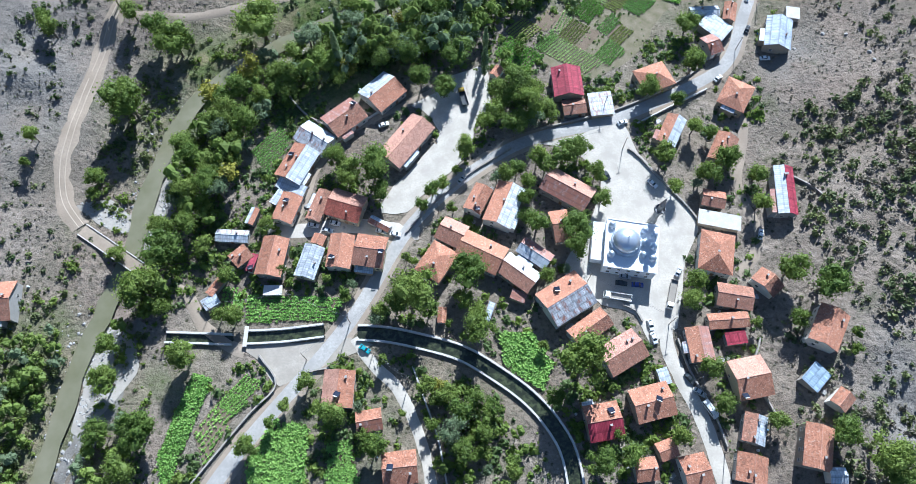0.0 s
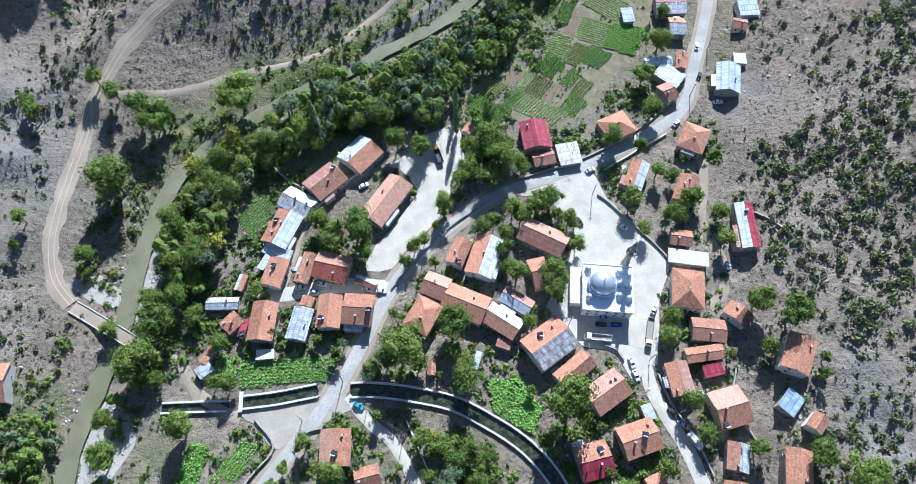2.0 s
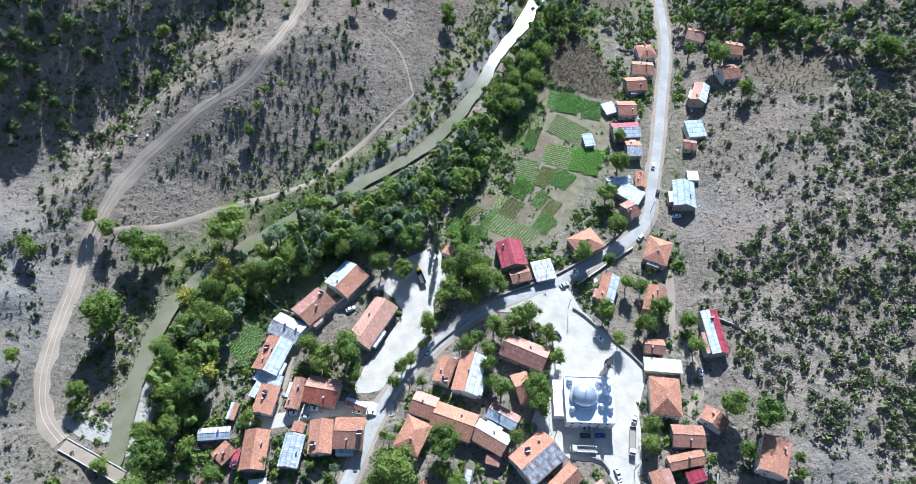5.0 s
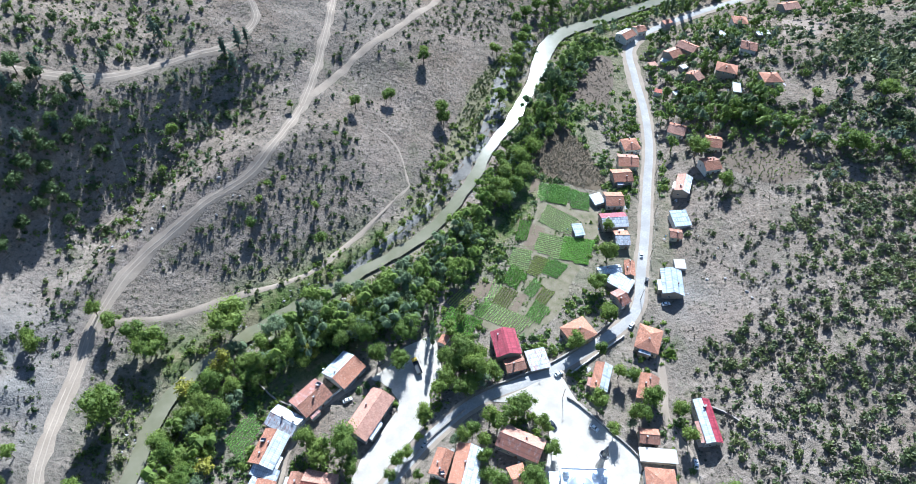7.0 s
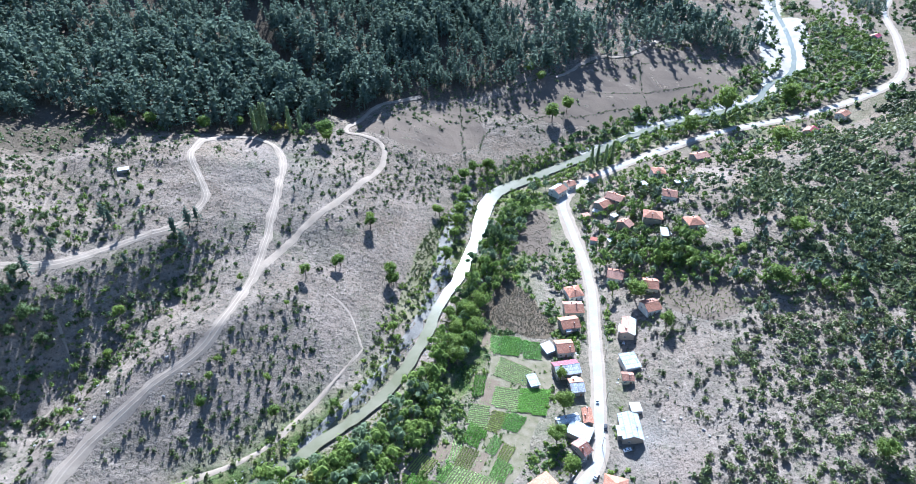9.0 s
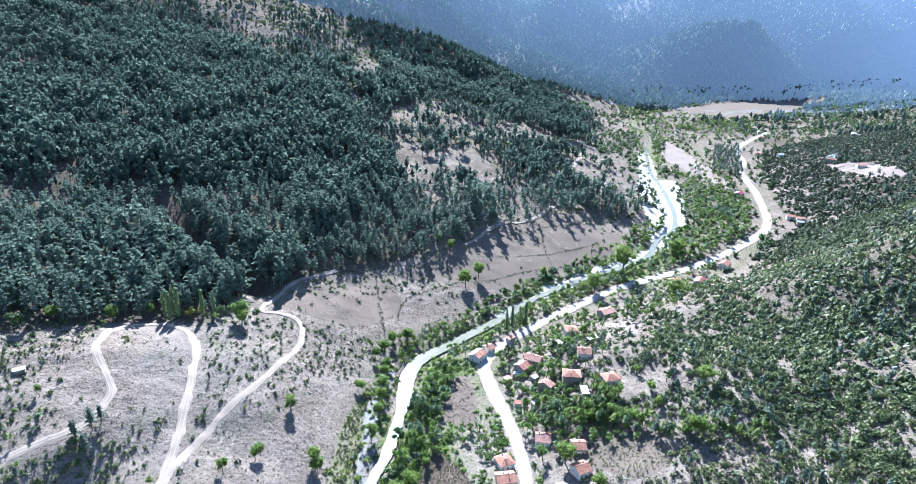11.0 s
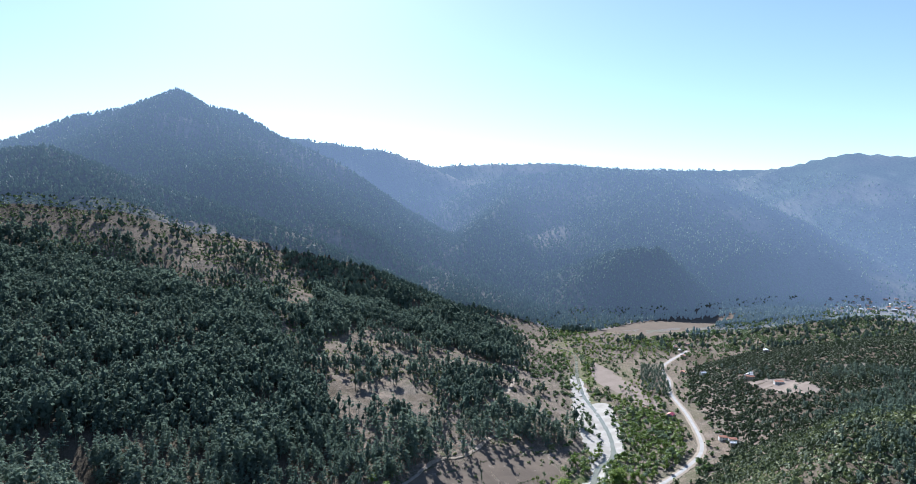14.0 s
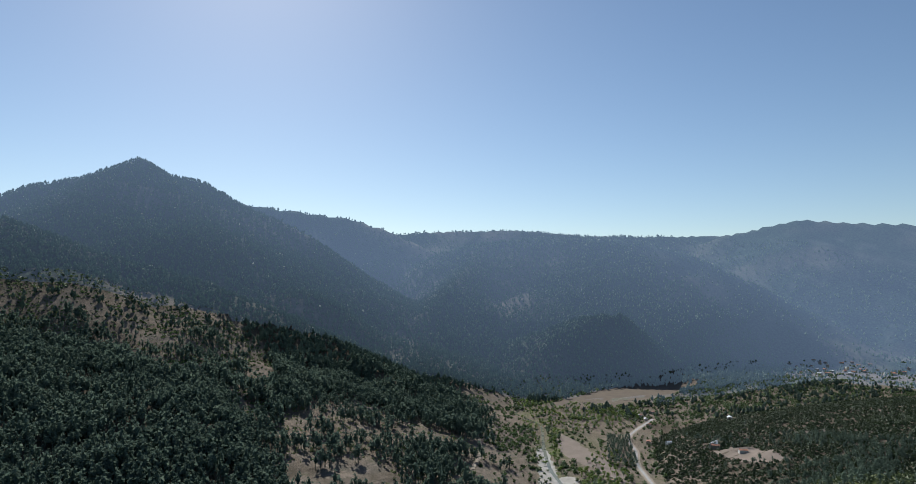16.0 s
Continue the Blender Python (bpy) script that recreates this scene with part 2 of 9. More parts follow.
# crests: places with their heights, and how steeply the flanks fall
CRESTS = [
    ([(-1500, 2900, 420), (-539, 2947, 482), (-215, 2987, 637), (-106, 2992, 698), (30, 2993, 745), (132, 2990, 778), (259, 2981, 839),
      (361, 2970, 782), (488, 2951, 760), (607, 2929, 682)], 0.55),
    ([(607, 2929, 682), (852, 2648, 532), (914, 2382, 365), (908, 2093, 224), (900, 1900, 130)], 0.6),
    ([(-1400, 2250, 430), (-409, 2256, 475), (-158, 2138, 490), (48, 2072, 401), (294, 1996, 334), (449, 1838, 257), (586, 1636, 166), (664, 1385, 88), (720, 1230, 40)], 0.42),
    ([(781, 3607, 758), (870, 3586, 746), (1141, 3509, 713), (1384, 3419, 686), (1566, 3340, 622), (1715, 3265, 549), (1861, 3183, 466)], 0.55),
    ([(1300, 4500, 600), (1725, 4252, 625), (2098, 4080, 675), (2317, 3959, 689), (2633, 3756, 701), (2865, 3582, 691), (3111, 3369, 654),
      (3388, 3089, 644), (3695, 2714, 640), (3890, 2427, 618), (4300, 1900, 600)], 0.4),
    ([(1659, 2838, 479), (1836, 2727, 524), (2004, 2604, 550), (2228, 2415, 553), (2389, 2256, 532), (2566, 2051, 456), (2674, 1908, 357)], 0.5),
    ([(1836, 2727, 524), (1622, 2508, 409), (1397, 2296, 325), (1147, 2094, 215)], 0.55),
    ([(1391, 1814, 128), (1516, 1711, 190), (1596, 1566, 230), (1631, 1400, 184), (1655, 1330, 110)], 0.6),
    ([(3419, 2729, 543), (3545, 2562, 620), (3659, 2396, 661), (3778, 2205, 709), (3893, 1994, 676), (4032, 1697, 646), (4214, 1171, 654), (4350, 461, 622), (3995, -663, 564)], 0.5),
    ([(3778, 2205, 709), (3371, 2108, 463), (3099, 1913, 273)], 0.45),
    ([(-600, 900, 190), (-500, 200, 210), (-520, -600, 230)], 0.35),
    ([(700, 200, 150), (600, -300, 170), (500, -900, 190)], 0.3),
]


def to_line(x, y, line):
    """Distance to a line of places, with the side (plus: left of its way) and the height along it where it has one."""
    best = np.full(x.shape, 1e18)
    side, up = np.zeros(x.shape), np.zeros(x.shape)
    for a, b in zip(line, line[1:]):
        dx, dy = b[0] - a[0], b[1] - a[1]
        s = np.clip(((x - a[0]) * dx + (y - a[1]) * dy) / (dx * dx + dy * dy), 0, 1)
        ex, ey = x - a[0] - s * dx, y - a[1] - s * dy
        d = ex * ex + ey * ey
        near = d < best
        best = np.where(near, d, best)
        side = np.where(near, np.sign(dx * ey - dy * ex), side)
        if len(a) > 2:
            up = np.where(near, a[2] + s * (b[2] - a[2]), up)
    return np.sqrt(best), side, up


def value_noise(x, y, seed=0):
    xi, yi = np.floor(x).astype(np.int64), np.floor(y).astype(np.int64)
    u, v = x - xi, y - yi
    u, v = u * u * (3 - 2 * u), v * v * (3 - 2 * v)

    def corner(i, j):
        n = (i * 374761393 + j * 668265263 + seed * 974634541) & 0xFFFFFFFF
        n = ((n ^ (n >> 13)) * 1274126177) & 0xFFFFFFFF
        return ((n ^ (n >> 16)) & 0xFFFF) / 32767.5 - 1.0

    return ((corner(xi, yi) * (1 - u) + corner(xi + 1, yi) * u) * (1 - v) + (corner(xi, yi + 1) * (1 - u) + corner(xi + 1, yi + 1) * u) * v)


def fractal(x, y, size, octaves=4, seed=0):
    total, amp, f = np.zeros(np.shape(x)), 1.0, 1.0 / size
    for k in range(octaves):
        total = total + amp * value_noise(x * f + 17.3 * k, y * f - 9.1 * k, seed + k)
        amp, f = amp * 0.5, f * 2.03
    return total


def bump_hill(x, y, cx, cy, high, wide):
    return high * np.exp(-((x - cx) ** 2 + (y - cy) ** 2) / (2 * wide * wide))


def land(x, y):
    """Height of the ground."""
    x, y = np.asarray(x, float), np.asarray(y, float)
    d, side, _ = to_line(x, y, RIVER)
    e, right, _ = to_line(x, y, HILLFOOT)
    floor = 22 + 230 * np.clip((x - 900) / 300, 0, 1)
    left_d = np.where(side > 0, np.maximum(d - floor, 0), 0)
    right_d = np.where(right < 0, e, 0)
    # the big spur: behind its crest the land falls into the side valley
    spur, behind, _ = to_line(x, y, CRESTS[2][0])
    lower = np.maximum.reduce([top - 0.30 * dist for dist, _, top in (to_line(x, y, [p, q]) for p, q in zip(CRESTS[2][0], CRESTS[2][0][1:]))])
    # the dry hill rises gently from the river at first
    gentle = 1 - 0.34 * np.clip((430 - y) / 110, 0, 1) * np.clip((x + 210) / 60, 0, 1)
    z = 0.21 * left_d * gentle
    past = np.minimum(z, np.maximum(15, lower))
    z = np.where((behind > 0) & (side > 0), z + (past - z) * np.clip(spur / 90, 0, 1), z)
    z = z + np.where(side > 0, gentle * bump_hill(x, y, -95, 330, 30, 110) * np.clip(left_d / 60, 0, 1), 0)
    z = z + 100 * (1 - np.exp(-0.32 * right_d / 100))
    rough = np.clip((left_d + right_d) / 60, 0, 1)
    z = z + rough * (3.5 * fractal(x, y, 70, 4, 3) + 0.8 * fractal(x, y, 15, 2, 9) * (1 - np.clip((np.hypot(x, y) - 400) / 300, 0, 1)) + 10 * fractal(x, y, 320, 2, 5) * np.clip((left_d + right_d) / 300, 0, 1))
    gully = 1 - np.abs(fractal(x, y, 420, 3, 11))
    high, lean = np.zeros(np.shape(z)), 1 + 0.12 * fractal(x, y, 500, 2, 23)
    for line, fall in CRESTS:
        for p, q in zip(line, line[1:]):
            dist, _, crest = to_line(x, y, [p, q])
            high = np.maximum(high, crest - fall * dist * lean - np.clip(dist / 300, 0, 1) * 18 * gully ** 3)
    soft = np.clip((high - z) / 40 + 0.5, 0, 1)
    far = np.clip((left_d + right_d - np.where(side > 0, 30 + 45 * (1 - gentle) / 0.34, 30)) / 120, 0, 1)
    z = z + (np.maximum(high, z) - z) * soft * far
    z = z + np.clip(z / 300, 0, 1) * 5 * fractal(x, y, 160, 3, 31) * far
    z = z + 2.2 * fractal(x, y, 16, 3, 13) * np.exp(-(((x + 172) / 26) ** 2 + ((y - 165) / 50) ** 2))
    z = z + 2.0 * fractal(x, y, 14, 3, 15) * np.exp(-(((x - 141) / 15) ** 2 + ((y - 30) / 28) ** 2))
    z = z + 1.6 * (1 - np.abs(fractal(x, y, 38, 3, 17))) * np.clip(left_d / 30, 0, 1) * np.clip((600 - np.hypot(x, y)) / 150, 0, 1)
    z = z + 2.4 * fractal(x, y, 13, 3, 19) * np.exp(-(((x - 143) / 13) ** 2 + ((y - 178) / 18) ** 2))
    cut, _, deep = to_line(x, y, RAVINE)
    z = z - deep * np.exp(-(cut / 26) ** 2) * np.clip((to_line(x, y, DIRT_ROAD)[0] - 6) / 22, 0, 1)
    cut, _, deep = to_line(x, y, FOREST_FOLD)
    z = z - deep * np.exp(-(cut / 17) ** 2)
    bed = np.clip(1 - (d - np.where(y > 330, 8, 5)) / 6, 0, 1)
    return z - 2.6 * bed * bed * (3 - 2 * bed)


def steps(lo, fine_lo, fine_hi, hi, fine, coarse):
    out = list(np.arange(fine_lo, fine_hi + 0.01, fine))
    for end, way in ((hi, 1), (lo, -1)):
        p, s = (out[-1], fine) if way > 0 else (out[0], fine)
        more = []
        while (end - p) * way > 0:
            s = min(s * 1.04, coarse)
            p += s * way
            more.append(p)
        out = out + more if way > 0 else more[::-1] + out
    return np.array(out)


GX = steps(-3400, -170, 330, 4900, 4.0, 42.0)
GY = steps(-2200, -30, 640, 4900, 4.0, 42.0)
GZ = land(*np.meshgrid(GX, GY, indexing="ij"))


def ground(x, y):
    """Height of the ground sheet as it is built, between its corners."""
    x, y = np.asarray(x, float), np.asarray(y, float)
    i = np.clip(np.searchsorted(GX, x) - 1, 0, len(GX) - 2)
    j = np.clip(np.searchsorted(GY, y) - 1, 0, len(GY) - 2)
    u, v = (x - GX[i]) / (GX[i + 1] - GX[i]), (y - GY[j]) / (GY[j + 1] - GY[j])
    a, b, c, d = GZ[i, j], GZ[i + 1, j], GZ[i + 1, j + 1], GZ[i, j + 1]
    return np.where(u > v, a + u * (b - a) + v * (c - b), a + v * (d - a) + u * (c - d))


# ---- building helpers ----
def mesh_of(name, verts, faces, mats, index=None, smooth=False):
    me = bpy.data.meshes.new(name)
    me.from_pydata([tuple(v) for v in verts], [], faces)
    for m in (mats if isinstance(mats, (list, tuple)) else [mats]):
        me.materials.append(m)
    if index is not None:
        me.polygons.foreach_set("material_index", index)
    if smooth:
        me.polygons.foreach_set("use_smooth", [True] * len(me.polygons))
    me.update()
    return me


def big_mesh(name, verts, tris, mats, index=None, smooth=False):
    """A mesh from arrays of corners and triangles."""
    me = bpy.data.meshes.new(name)
    verts, tris = np.asarray(verts, np.float32), np.asarray(tris, np.int32)
    me.vertices.add(len(verts))
    me.vertices.foreach_set("co", verts.ravel())
    me.loops.add(tris.size)
    me.loops.foreach_set("vertex_index", tris.ravel())
    me.polygons.add(len(tris))
    me.polygons.foreach_set("loop_start", np.arange(0, tris.size, tris.shape[1], dtype=np.int32))
    for m in (mats if isinstance(mats, (list, tuple)) else [mats]):
        me.materials.append(m)
    if index is not None:
        me.polygons.foreach_set("material_index", np.asarray(index, np.int32))
    me.polygons.foreach_set("use_smooth", np.full(len(tris), smooth))
    me.update(calc_edges=True)
    return me


def smooth_line(line, gap):
    """A curve through the places of a line, cut at even gaps."""
    p = np.array(line, float)
    q = np.vstack([2 * p[0] - p[1], p, 2 * p[-1] - p[-2]])
    out = []
    for i in range(1, len(q) - 2):
        n = max(2, int(np.linalg.norm(q[i + 1] - q[i]) / gap))
        for k in range(n):
            t = k / n
            out.append(0.5 * (2 * q[i] + (q[i + 1] - q[i - 1]) * t + (2 * q[i - 1] - 5 * q[i] + 4 * q[i + 1] - q[i + 2]) * t * t
                              + (3 * q[i] - q[i - 1] - 3 * q[i + 1] + q[i + 2]) * t ** 3))
    out.append(p[-1])
    return np.array(out)


def across_of(c):
    way = np.gradient(c[:, :2], axis=0)
    way /= np.linalg.norm(way, axis=1)[:, None] + 1e-9
    return np.stack([way[:, 1], -way[:, 0]], 1)


def ribbon(name, line, wide, mat, lift=0.15, gap=3.0, ragged=0.0, level=None, lanes=5, thick=0.25):
    """A strip laid on the ground along a line; wide may be given for each place."""
    n = len(line)
    w = np.full(n, wide, float) if np.isscalar(wide) else np.array(wide, float)
    c = smooth_line([(*p[:2], k) for p, k in zip(line, w)], gap)
    side = across_of(c)
    rows = []
    for k in np.linspace(-0.5, 0.5, lanes):
        rag = ragged * fractal(c[:, 0] + 300 * np.sign(k), c[:, 1], 7.0, 3, 5) * (abs(k) > 0.45) * np.sign(k)
        xy = c[:, :2] + side * (c[:, 2:] * k + rag[:, None] if np.ndim(rag) else c[:, 2:] * k)
        z = ground(xy[:, 0], xy[:, 1]) + lift + 0.5 * np.clip((np.hypot(xy[:, 0], xy[:, 1]) - 350) / 200, 0, 1) if level is None else np.full(len(xy), level)
        rows.append(np.column_stack([xy, z - (thick if abs(k) > 0.49 else 0)]))
    v = np.stack(rows, 1)
    m, r = v.shape[:2]
    idx = np.arange(m * r).reshape(m, r)
    f = np.stack([idx[:-1, :-1], idx[:-1, 1:], idx[1:, 1:], idx[1:, :-1]], -1).reshape(-1, 4)
    return new(name, big_mesh(name, v.reshape(-1, 3), f, mat, smooth=True))


def sheet(name, outline, mat, lift=0.1, gap=4.0, ragged=0.0):
    """An area of ground inside an outline, draped over the land."""
    loop = smooth_line(outline + outline[:1], gap)[:-1] if ragged >= 0 else np.array(outline, float)
    if ragged > 0:
        loop = loop + ragged * np.column_stack([fractal(loop[:, 0], loop[:, 1], 9, 3, 1), fractal(loop[:, 0], loop[:, 1], 9, 3, 2)])
    bm = bmesh.new()
    vs = [bm.verts.new((p[0], p[1], 0)) for p in loop[:, :2]]
    bm.faces.new(vs)
    bmesh.ops.triangulate(bm, faces=bm.faces[:])
    lo, hi = loop.min(0), loop.max(0)
    for axis in (0, 1):
        for at in np.arange(lo[axis] + gap, hi[axis], gap):
            co, no = [0, 0, 0], [0, 0, 0]
            co[axis], no[axis] = at, 1
            bmesh.ops.bisect_plane(bm, geom=bm.verts[:] + bm.edges[:] + bm.faces[:], plane_co=co, plane_no=no)
    me = bpy.data.meshes.new(name)
    for v in bm.verts:
        v.co.z = float(ground(v.co.x, v.co.y)) + lift
    bmesh.ops.recalc_face_normals(bm, faces=bm.faces[:])
    if sum(f.normal.z for f in bm.faces) < 0:
        bmesh.ops.reverse_faces(bm, faces=bm.faces[:])
    bm.to_mesh(me)
    bm.free()
    me.materials.append(mat)
    return new(name, me)


# ---- ground, water and roads ----
def build_ground():
    nx, ny = len(GX), len(GY)
    X, Y = np.meshgrid(GX, GY, indexing="ij")
    idx = np.arange(nx * ny).reshape(nx, ny)
    a, b, c, d = idx[:-1, :-1].ravel(), idx[1:, :-1].ravel(), idx[1:, 1:].ravel(), idx[:-1, 1:].ravel()
    tris = np.concatenate([np.stack([a, b, c], 1), np.stack([a, c, d], 1)])
    co = np.column_stack([X.ravel(), Y.ravel(), GZ.ravel()])
    away = beyond(co[:, 0], co[:, 1])[tris].all(1)
    sheet_part("backdrop", co, tris[away], M_BACKDROP, "far mountains closing the valley, with painted blue haze", "mountains")
    return sheet_part("ground", co, tris[~away], M_GROUND, "dry stony valley land with scrub and bare earth", "ground")


def beyond(x, y):
    """Whether a place belongs to the far mountains."""
    return (np.hypot(x, y) > 1750) & ((y > 1150) | (np.hypot(x, y) > 2350))


def sheet_part(name, co, tris, mat, label, category):
    used, tris = np.unique(tris, return_inverse=True)
    co = co[used]
    me = big_mesh(name, co, tris.reshape(-1, 3), mat, smooth=True)
    x, y = co[:, 0], co[:, 1]
    tint = me.color_attributes.new("verdure", "FLOAT_COLOR", "POINT")
    tint.data.foreach_set("color", np.column_stack([wooded(x, y), lush(x, y), rocky(x, y), dust(x, y)]).astype(np.float32).ravel())
    return tagged(new(name, me), label, category, kind="structure")


FOREST_A = [(-259, 1513), (-173, 1508), (-30, 1384), (92, 1356), (185, 1252), (243, 1042), (208, 811), (227, 661), (190, 596), (99, 561), (15, 514), (-35, 484), (-111, 462), (-205, 438), (-290, 430), (-509, 1463)]
TERRACES = [(-296, 1803), (-73, 1818), (142, 1871), (338, 1785), (431, 1557), (386, 1314), (253, 1082), (171, 1296), (-30, 1447), (-261, 1529), (-461, 1469), (-496, 1743)]
OPEN_SLOPE = [(276, 1054), (414, 1243), (619, 1169), (621, 876), (580, 728), (436, 589), (332, 631), (240, 659), (223, 783)]
MEADOWS = [(20, 480), (36, 540), (81, 562), (138, 567), (306, 632), (440, 660), (440, 520), (150, 450)]


def inside(x, y, outline):
    hit = np.zeros(np.shape(x), bool)
    for (x0, y0), (x1, y1) in zip(outline, outline[1:] + outline[:1]):
        hit ^= ((y0 > y) != (y1 > y)) & (x < (x1 - x0) * (y - y0) / (y1 - y0 + 1e-12) + x0)
    return hit


def zone(x, y, outline):
    """Inside an outline with a ragged, natural edge."""
    return inside(x + 28 * fractal(x, y, 90, 4, 7), y + 28 * fractal(x, y, 90, 4, 8), outline)


def wooded(x, y):
    """How thickly pines stand, from 0 to 1."""
    d, side, _ = to_line(x, y, RIVER)
    e, right, _ = to_line(x, y, HILLFOOT)
    z = ground(x, y)
    n = fractal(x, y, 260, 4, 41)
    fine = fractal(x, y, 40, 3, 44)
    forest = np.where(side > 0, np.clip((d - 150) / 60, 0, 1) * np.clip((y - 540) / 60, 0, 1), 0)
    forest = np.where(zone(x, y, FOREST_A), 1.0, forest * np.clip(0.95 + 0.4 * n, 0, 1))
    bare = np.where(zone(x, y, TERRACES), np.clip(0.85 - 1.0 * fine, 0, 1), np.where(zone(x, y, OPEN_SLOPE), np.clip(0.85 - 0.9 * fine, 0, 1), 0))
    forest = np.where(inside(x, y, MEADOWS), 0, forest * (1 - bare))
    slope = np.where(right < 0, np.clip((e - 30) / 100, 0, 1) * np.clip((np.hypot(x, y) - 400) / 250, 0, 1) * np.clip(0.9 + 0.3 * n + 0.4 * fine, 0.2, 0.97), 0)
    plain = inside(x, y, [(1017, 1300), (1140, 1331), (1423, 1421), (1620, 1464), (1860, 1478), (1734, 1353), (1452, 1230), (1215, 1195), (1046, 1223)])
    low = np.where((x > 1050) & (y > 500) & (z < 45) & ~plain, np.clip(0.62 + 0.3 * n + 0.9 * fine, 0, 0.95) * np.where(x > 2100, 0.4, 1), 0)
    slope = np.maximum(slope, low)
    return np.clip(np.maximum(np.maximum(forest, slope), np.clip((z - 260) / 80, 0, 1) * np.clip(0.95 + 0.3 * n, 0, 1)), 0, 1)


def lush(x, y):
    """How green the low ground by the river is, from 0 to 1."""
    d, side, _ = to_line(x, y, RIVER)
    e, right, _ = to_line(x, y, HILLFOOT)
    floor = np.clip(1 - np.maximum(d - 60, 0) / 120, 0.45, 1) * np.where(side > 0, np.clip(1 - (d - 12) / 25, 0, 1), 1) * np.where(x > 900, 0.6, 1)
    n = fractal(x, y, 40, 4, 51)
    return np.where(right > 0, floor * np.clip(0.35 + 0.9 * n, 0, 1) * np.where(d > 40, 0.45, 1) * np.where(inside(x, y, VILLAGE), 0.45, 1), 0)


VILLAGE = [(-95, 55), (-70, 140), (-20, 170), (115, 185), (140, 60), (130, -20), (60, -20), (40, 45), (-40, 50)]


def dust(x, y):
    """How pale and trodden the open ground near the village is, from 0 to 1."""
    _, side, _ = to_line(x, y, RIVER)
    return np.clip((385 - np.hypot(x, y - 110)) / 150, 0, 1) * np.where((side > 0) & (y > 190), 0.6, 1.0) * np.where(to_line(x, y, HILLFOOT)[1] < 0, 0.75, 1.0) * np.clip(0.72 + 0.55 * fractal(x, y, 45, 4, 66), 0.15, 1)


def rocky(x, y):
    z = ground(x, y)
    n = fractal(x, y, np.where(np.hypot(x, y) > 1400, 60.0, 180.0), 4, 61)
    shale = np.exp(-(((x + 172) / 24) ** 2 + ((y - 165) / 48) ** 2)) * np.clip(1.1 + 0.8 * fractal(x, y, 14, 3, 63), 0, 1)
    spoil = np.exp(-(((x - 138) / 15) ** 2 + ((y - 176) / 18) ** 2)) * np.clip(0.35 + 0.8 * fractal(x, y, 10, 3, 64), 0, 0.7)
    gullied = np.exp(-(((x - 141) / 13) ** 2 + ((y - 30) / 26) ** 2)) * np.clip(1.0 + 0.8 * fractal(x, y, 12, 3, 65), 0, 1)
    return np.maximum(np.maximum(shale, spoil), gullied) + np.clip((n - 0.45) * 3, 0, 1) * np.clip((z - 20) / 60, 0, 1) * np.where(np.hypot(x, y) > 1400, 0.16, 0.6)


build_ground()


ROAD = [(-100, -40), (-78, 9), (-40, 60), (-15, 103), (21, 133), (62, 146), (99, 164), (113, 176), (122, 197), (133, 223), (147, 260), (160, 294), (169, 330), (175, 368), (184, 405),
        (216, 430), (291, 461), (376, 487), (488, 505), (600, 540), (675, 582), (760, 680), (837, 787), (903, 853), (983, 945), (1155, 1037)]
PLAZA = [(31.8, 134.4), (49.5, 139.3), (63.5, 145.3), (67.6, 139.8), (69.9, 130.2), (85.6, 106), (88, 96.9), (83.5, 86.4), (79.9, 75.1), (75.9, 60), (73.2, 60), (65.7, 53.8), (62, 64.3),
         (50.4, 68.1), (46.2, 73.3), (37, 80.5), (46.3, 96.9), (52, 107.8), (54.6, 117.7), (48.7, 128.6), (39.8, 133.4)]
YARD = [(-4.1, 167.6), (3.2, 170.5), (10.9, 169.3), (12.1, 152.6), (5.8, 142), (3.7, 131.2), (-9.4, 116.5), (-14.5, 111.5), (-19.2, 104.8), (-29.1, 104.8), (-26.6, 112.7),
        (-9.7, 135.2), (-9.1, 142.8), (-16.3, 150.3), (-20.6, 152.6), (-13.6, 158.3)]
JUNCTION = [(-77.3, 53.1), (-64.2, 53.7), (-46.1, 55.4), (-38, 55.8), (-29.8, 53.7), (-37.6, 50.1), (-48.3, 45.2), (-60.7, 39.7), (-66.1, 43.6), (-69.7, 48.6)]


def way(name, label, line, wide, mat, lift, ragged=0.0):
    return tagged(ribbon(name, line, wide, mat, lift, ragged=ragged), label, name.replace("_", " "), kind="structure")


way("road_shoulder", "dusty gravel shoulder along the asphalt road", ROAD, 11.5, M_DIRT, 0.12, 0.8)
way("road", "worn pale grey asphalt village road", ROAD, 7.0, M_ASPHALT, 0.22, 0.15)
way("dirt_road", "pale unpaved dirt road with two ruts", DIRT_ROAD, [6.6 if y < 235 else 5.2 for x, y in DIRT_ROAD], M_DIRT, 0.25, 0.9)
_line = smooth_line([(*p, 0) for p in DIRT_ROAD], 6.0)
for side in (-0.95, 0.95):
    way("rut", "lighter worn wheel rut of the dirt road", [tuple(p) for p in _line[:, :2] + side * across_of(_line)], 0.8, M_RUT, 0.30, 0.18)
way("dirt_road", "narrow dirt track climbing the dry hill", HILL_TRACK, 4.3, M_DIRT, 0.25, 0.5)
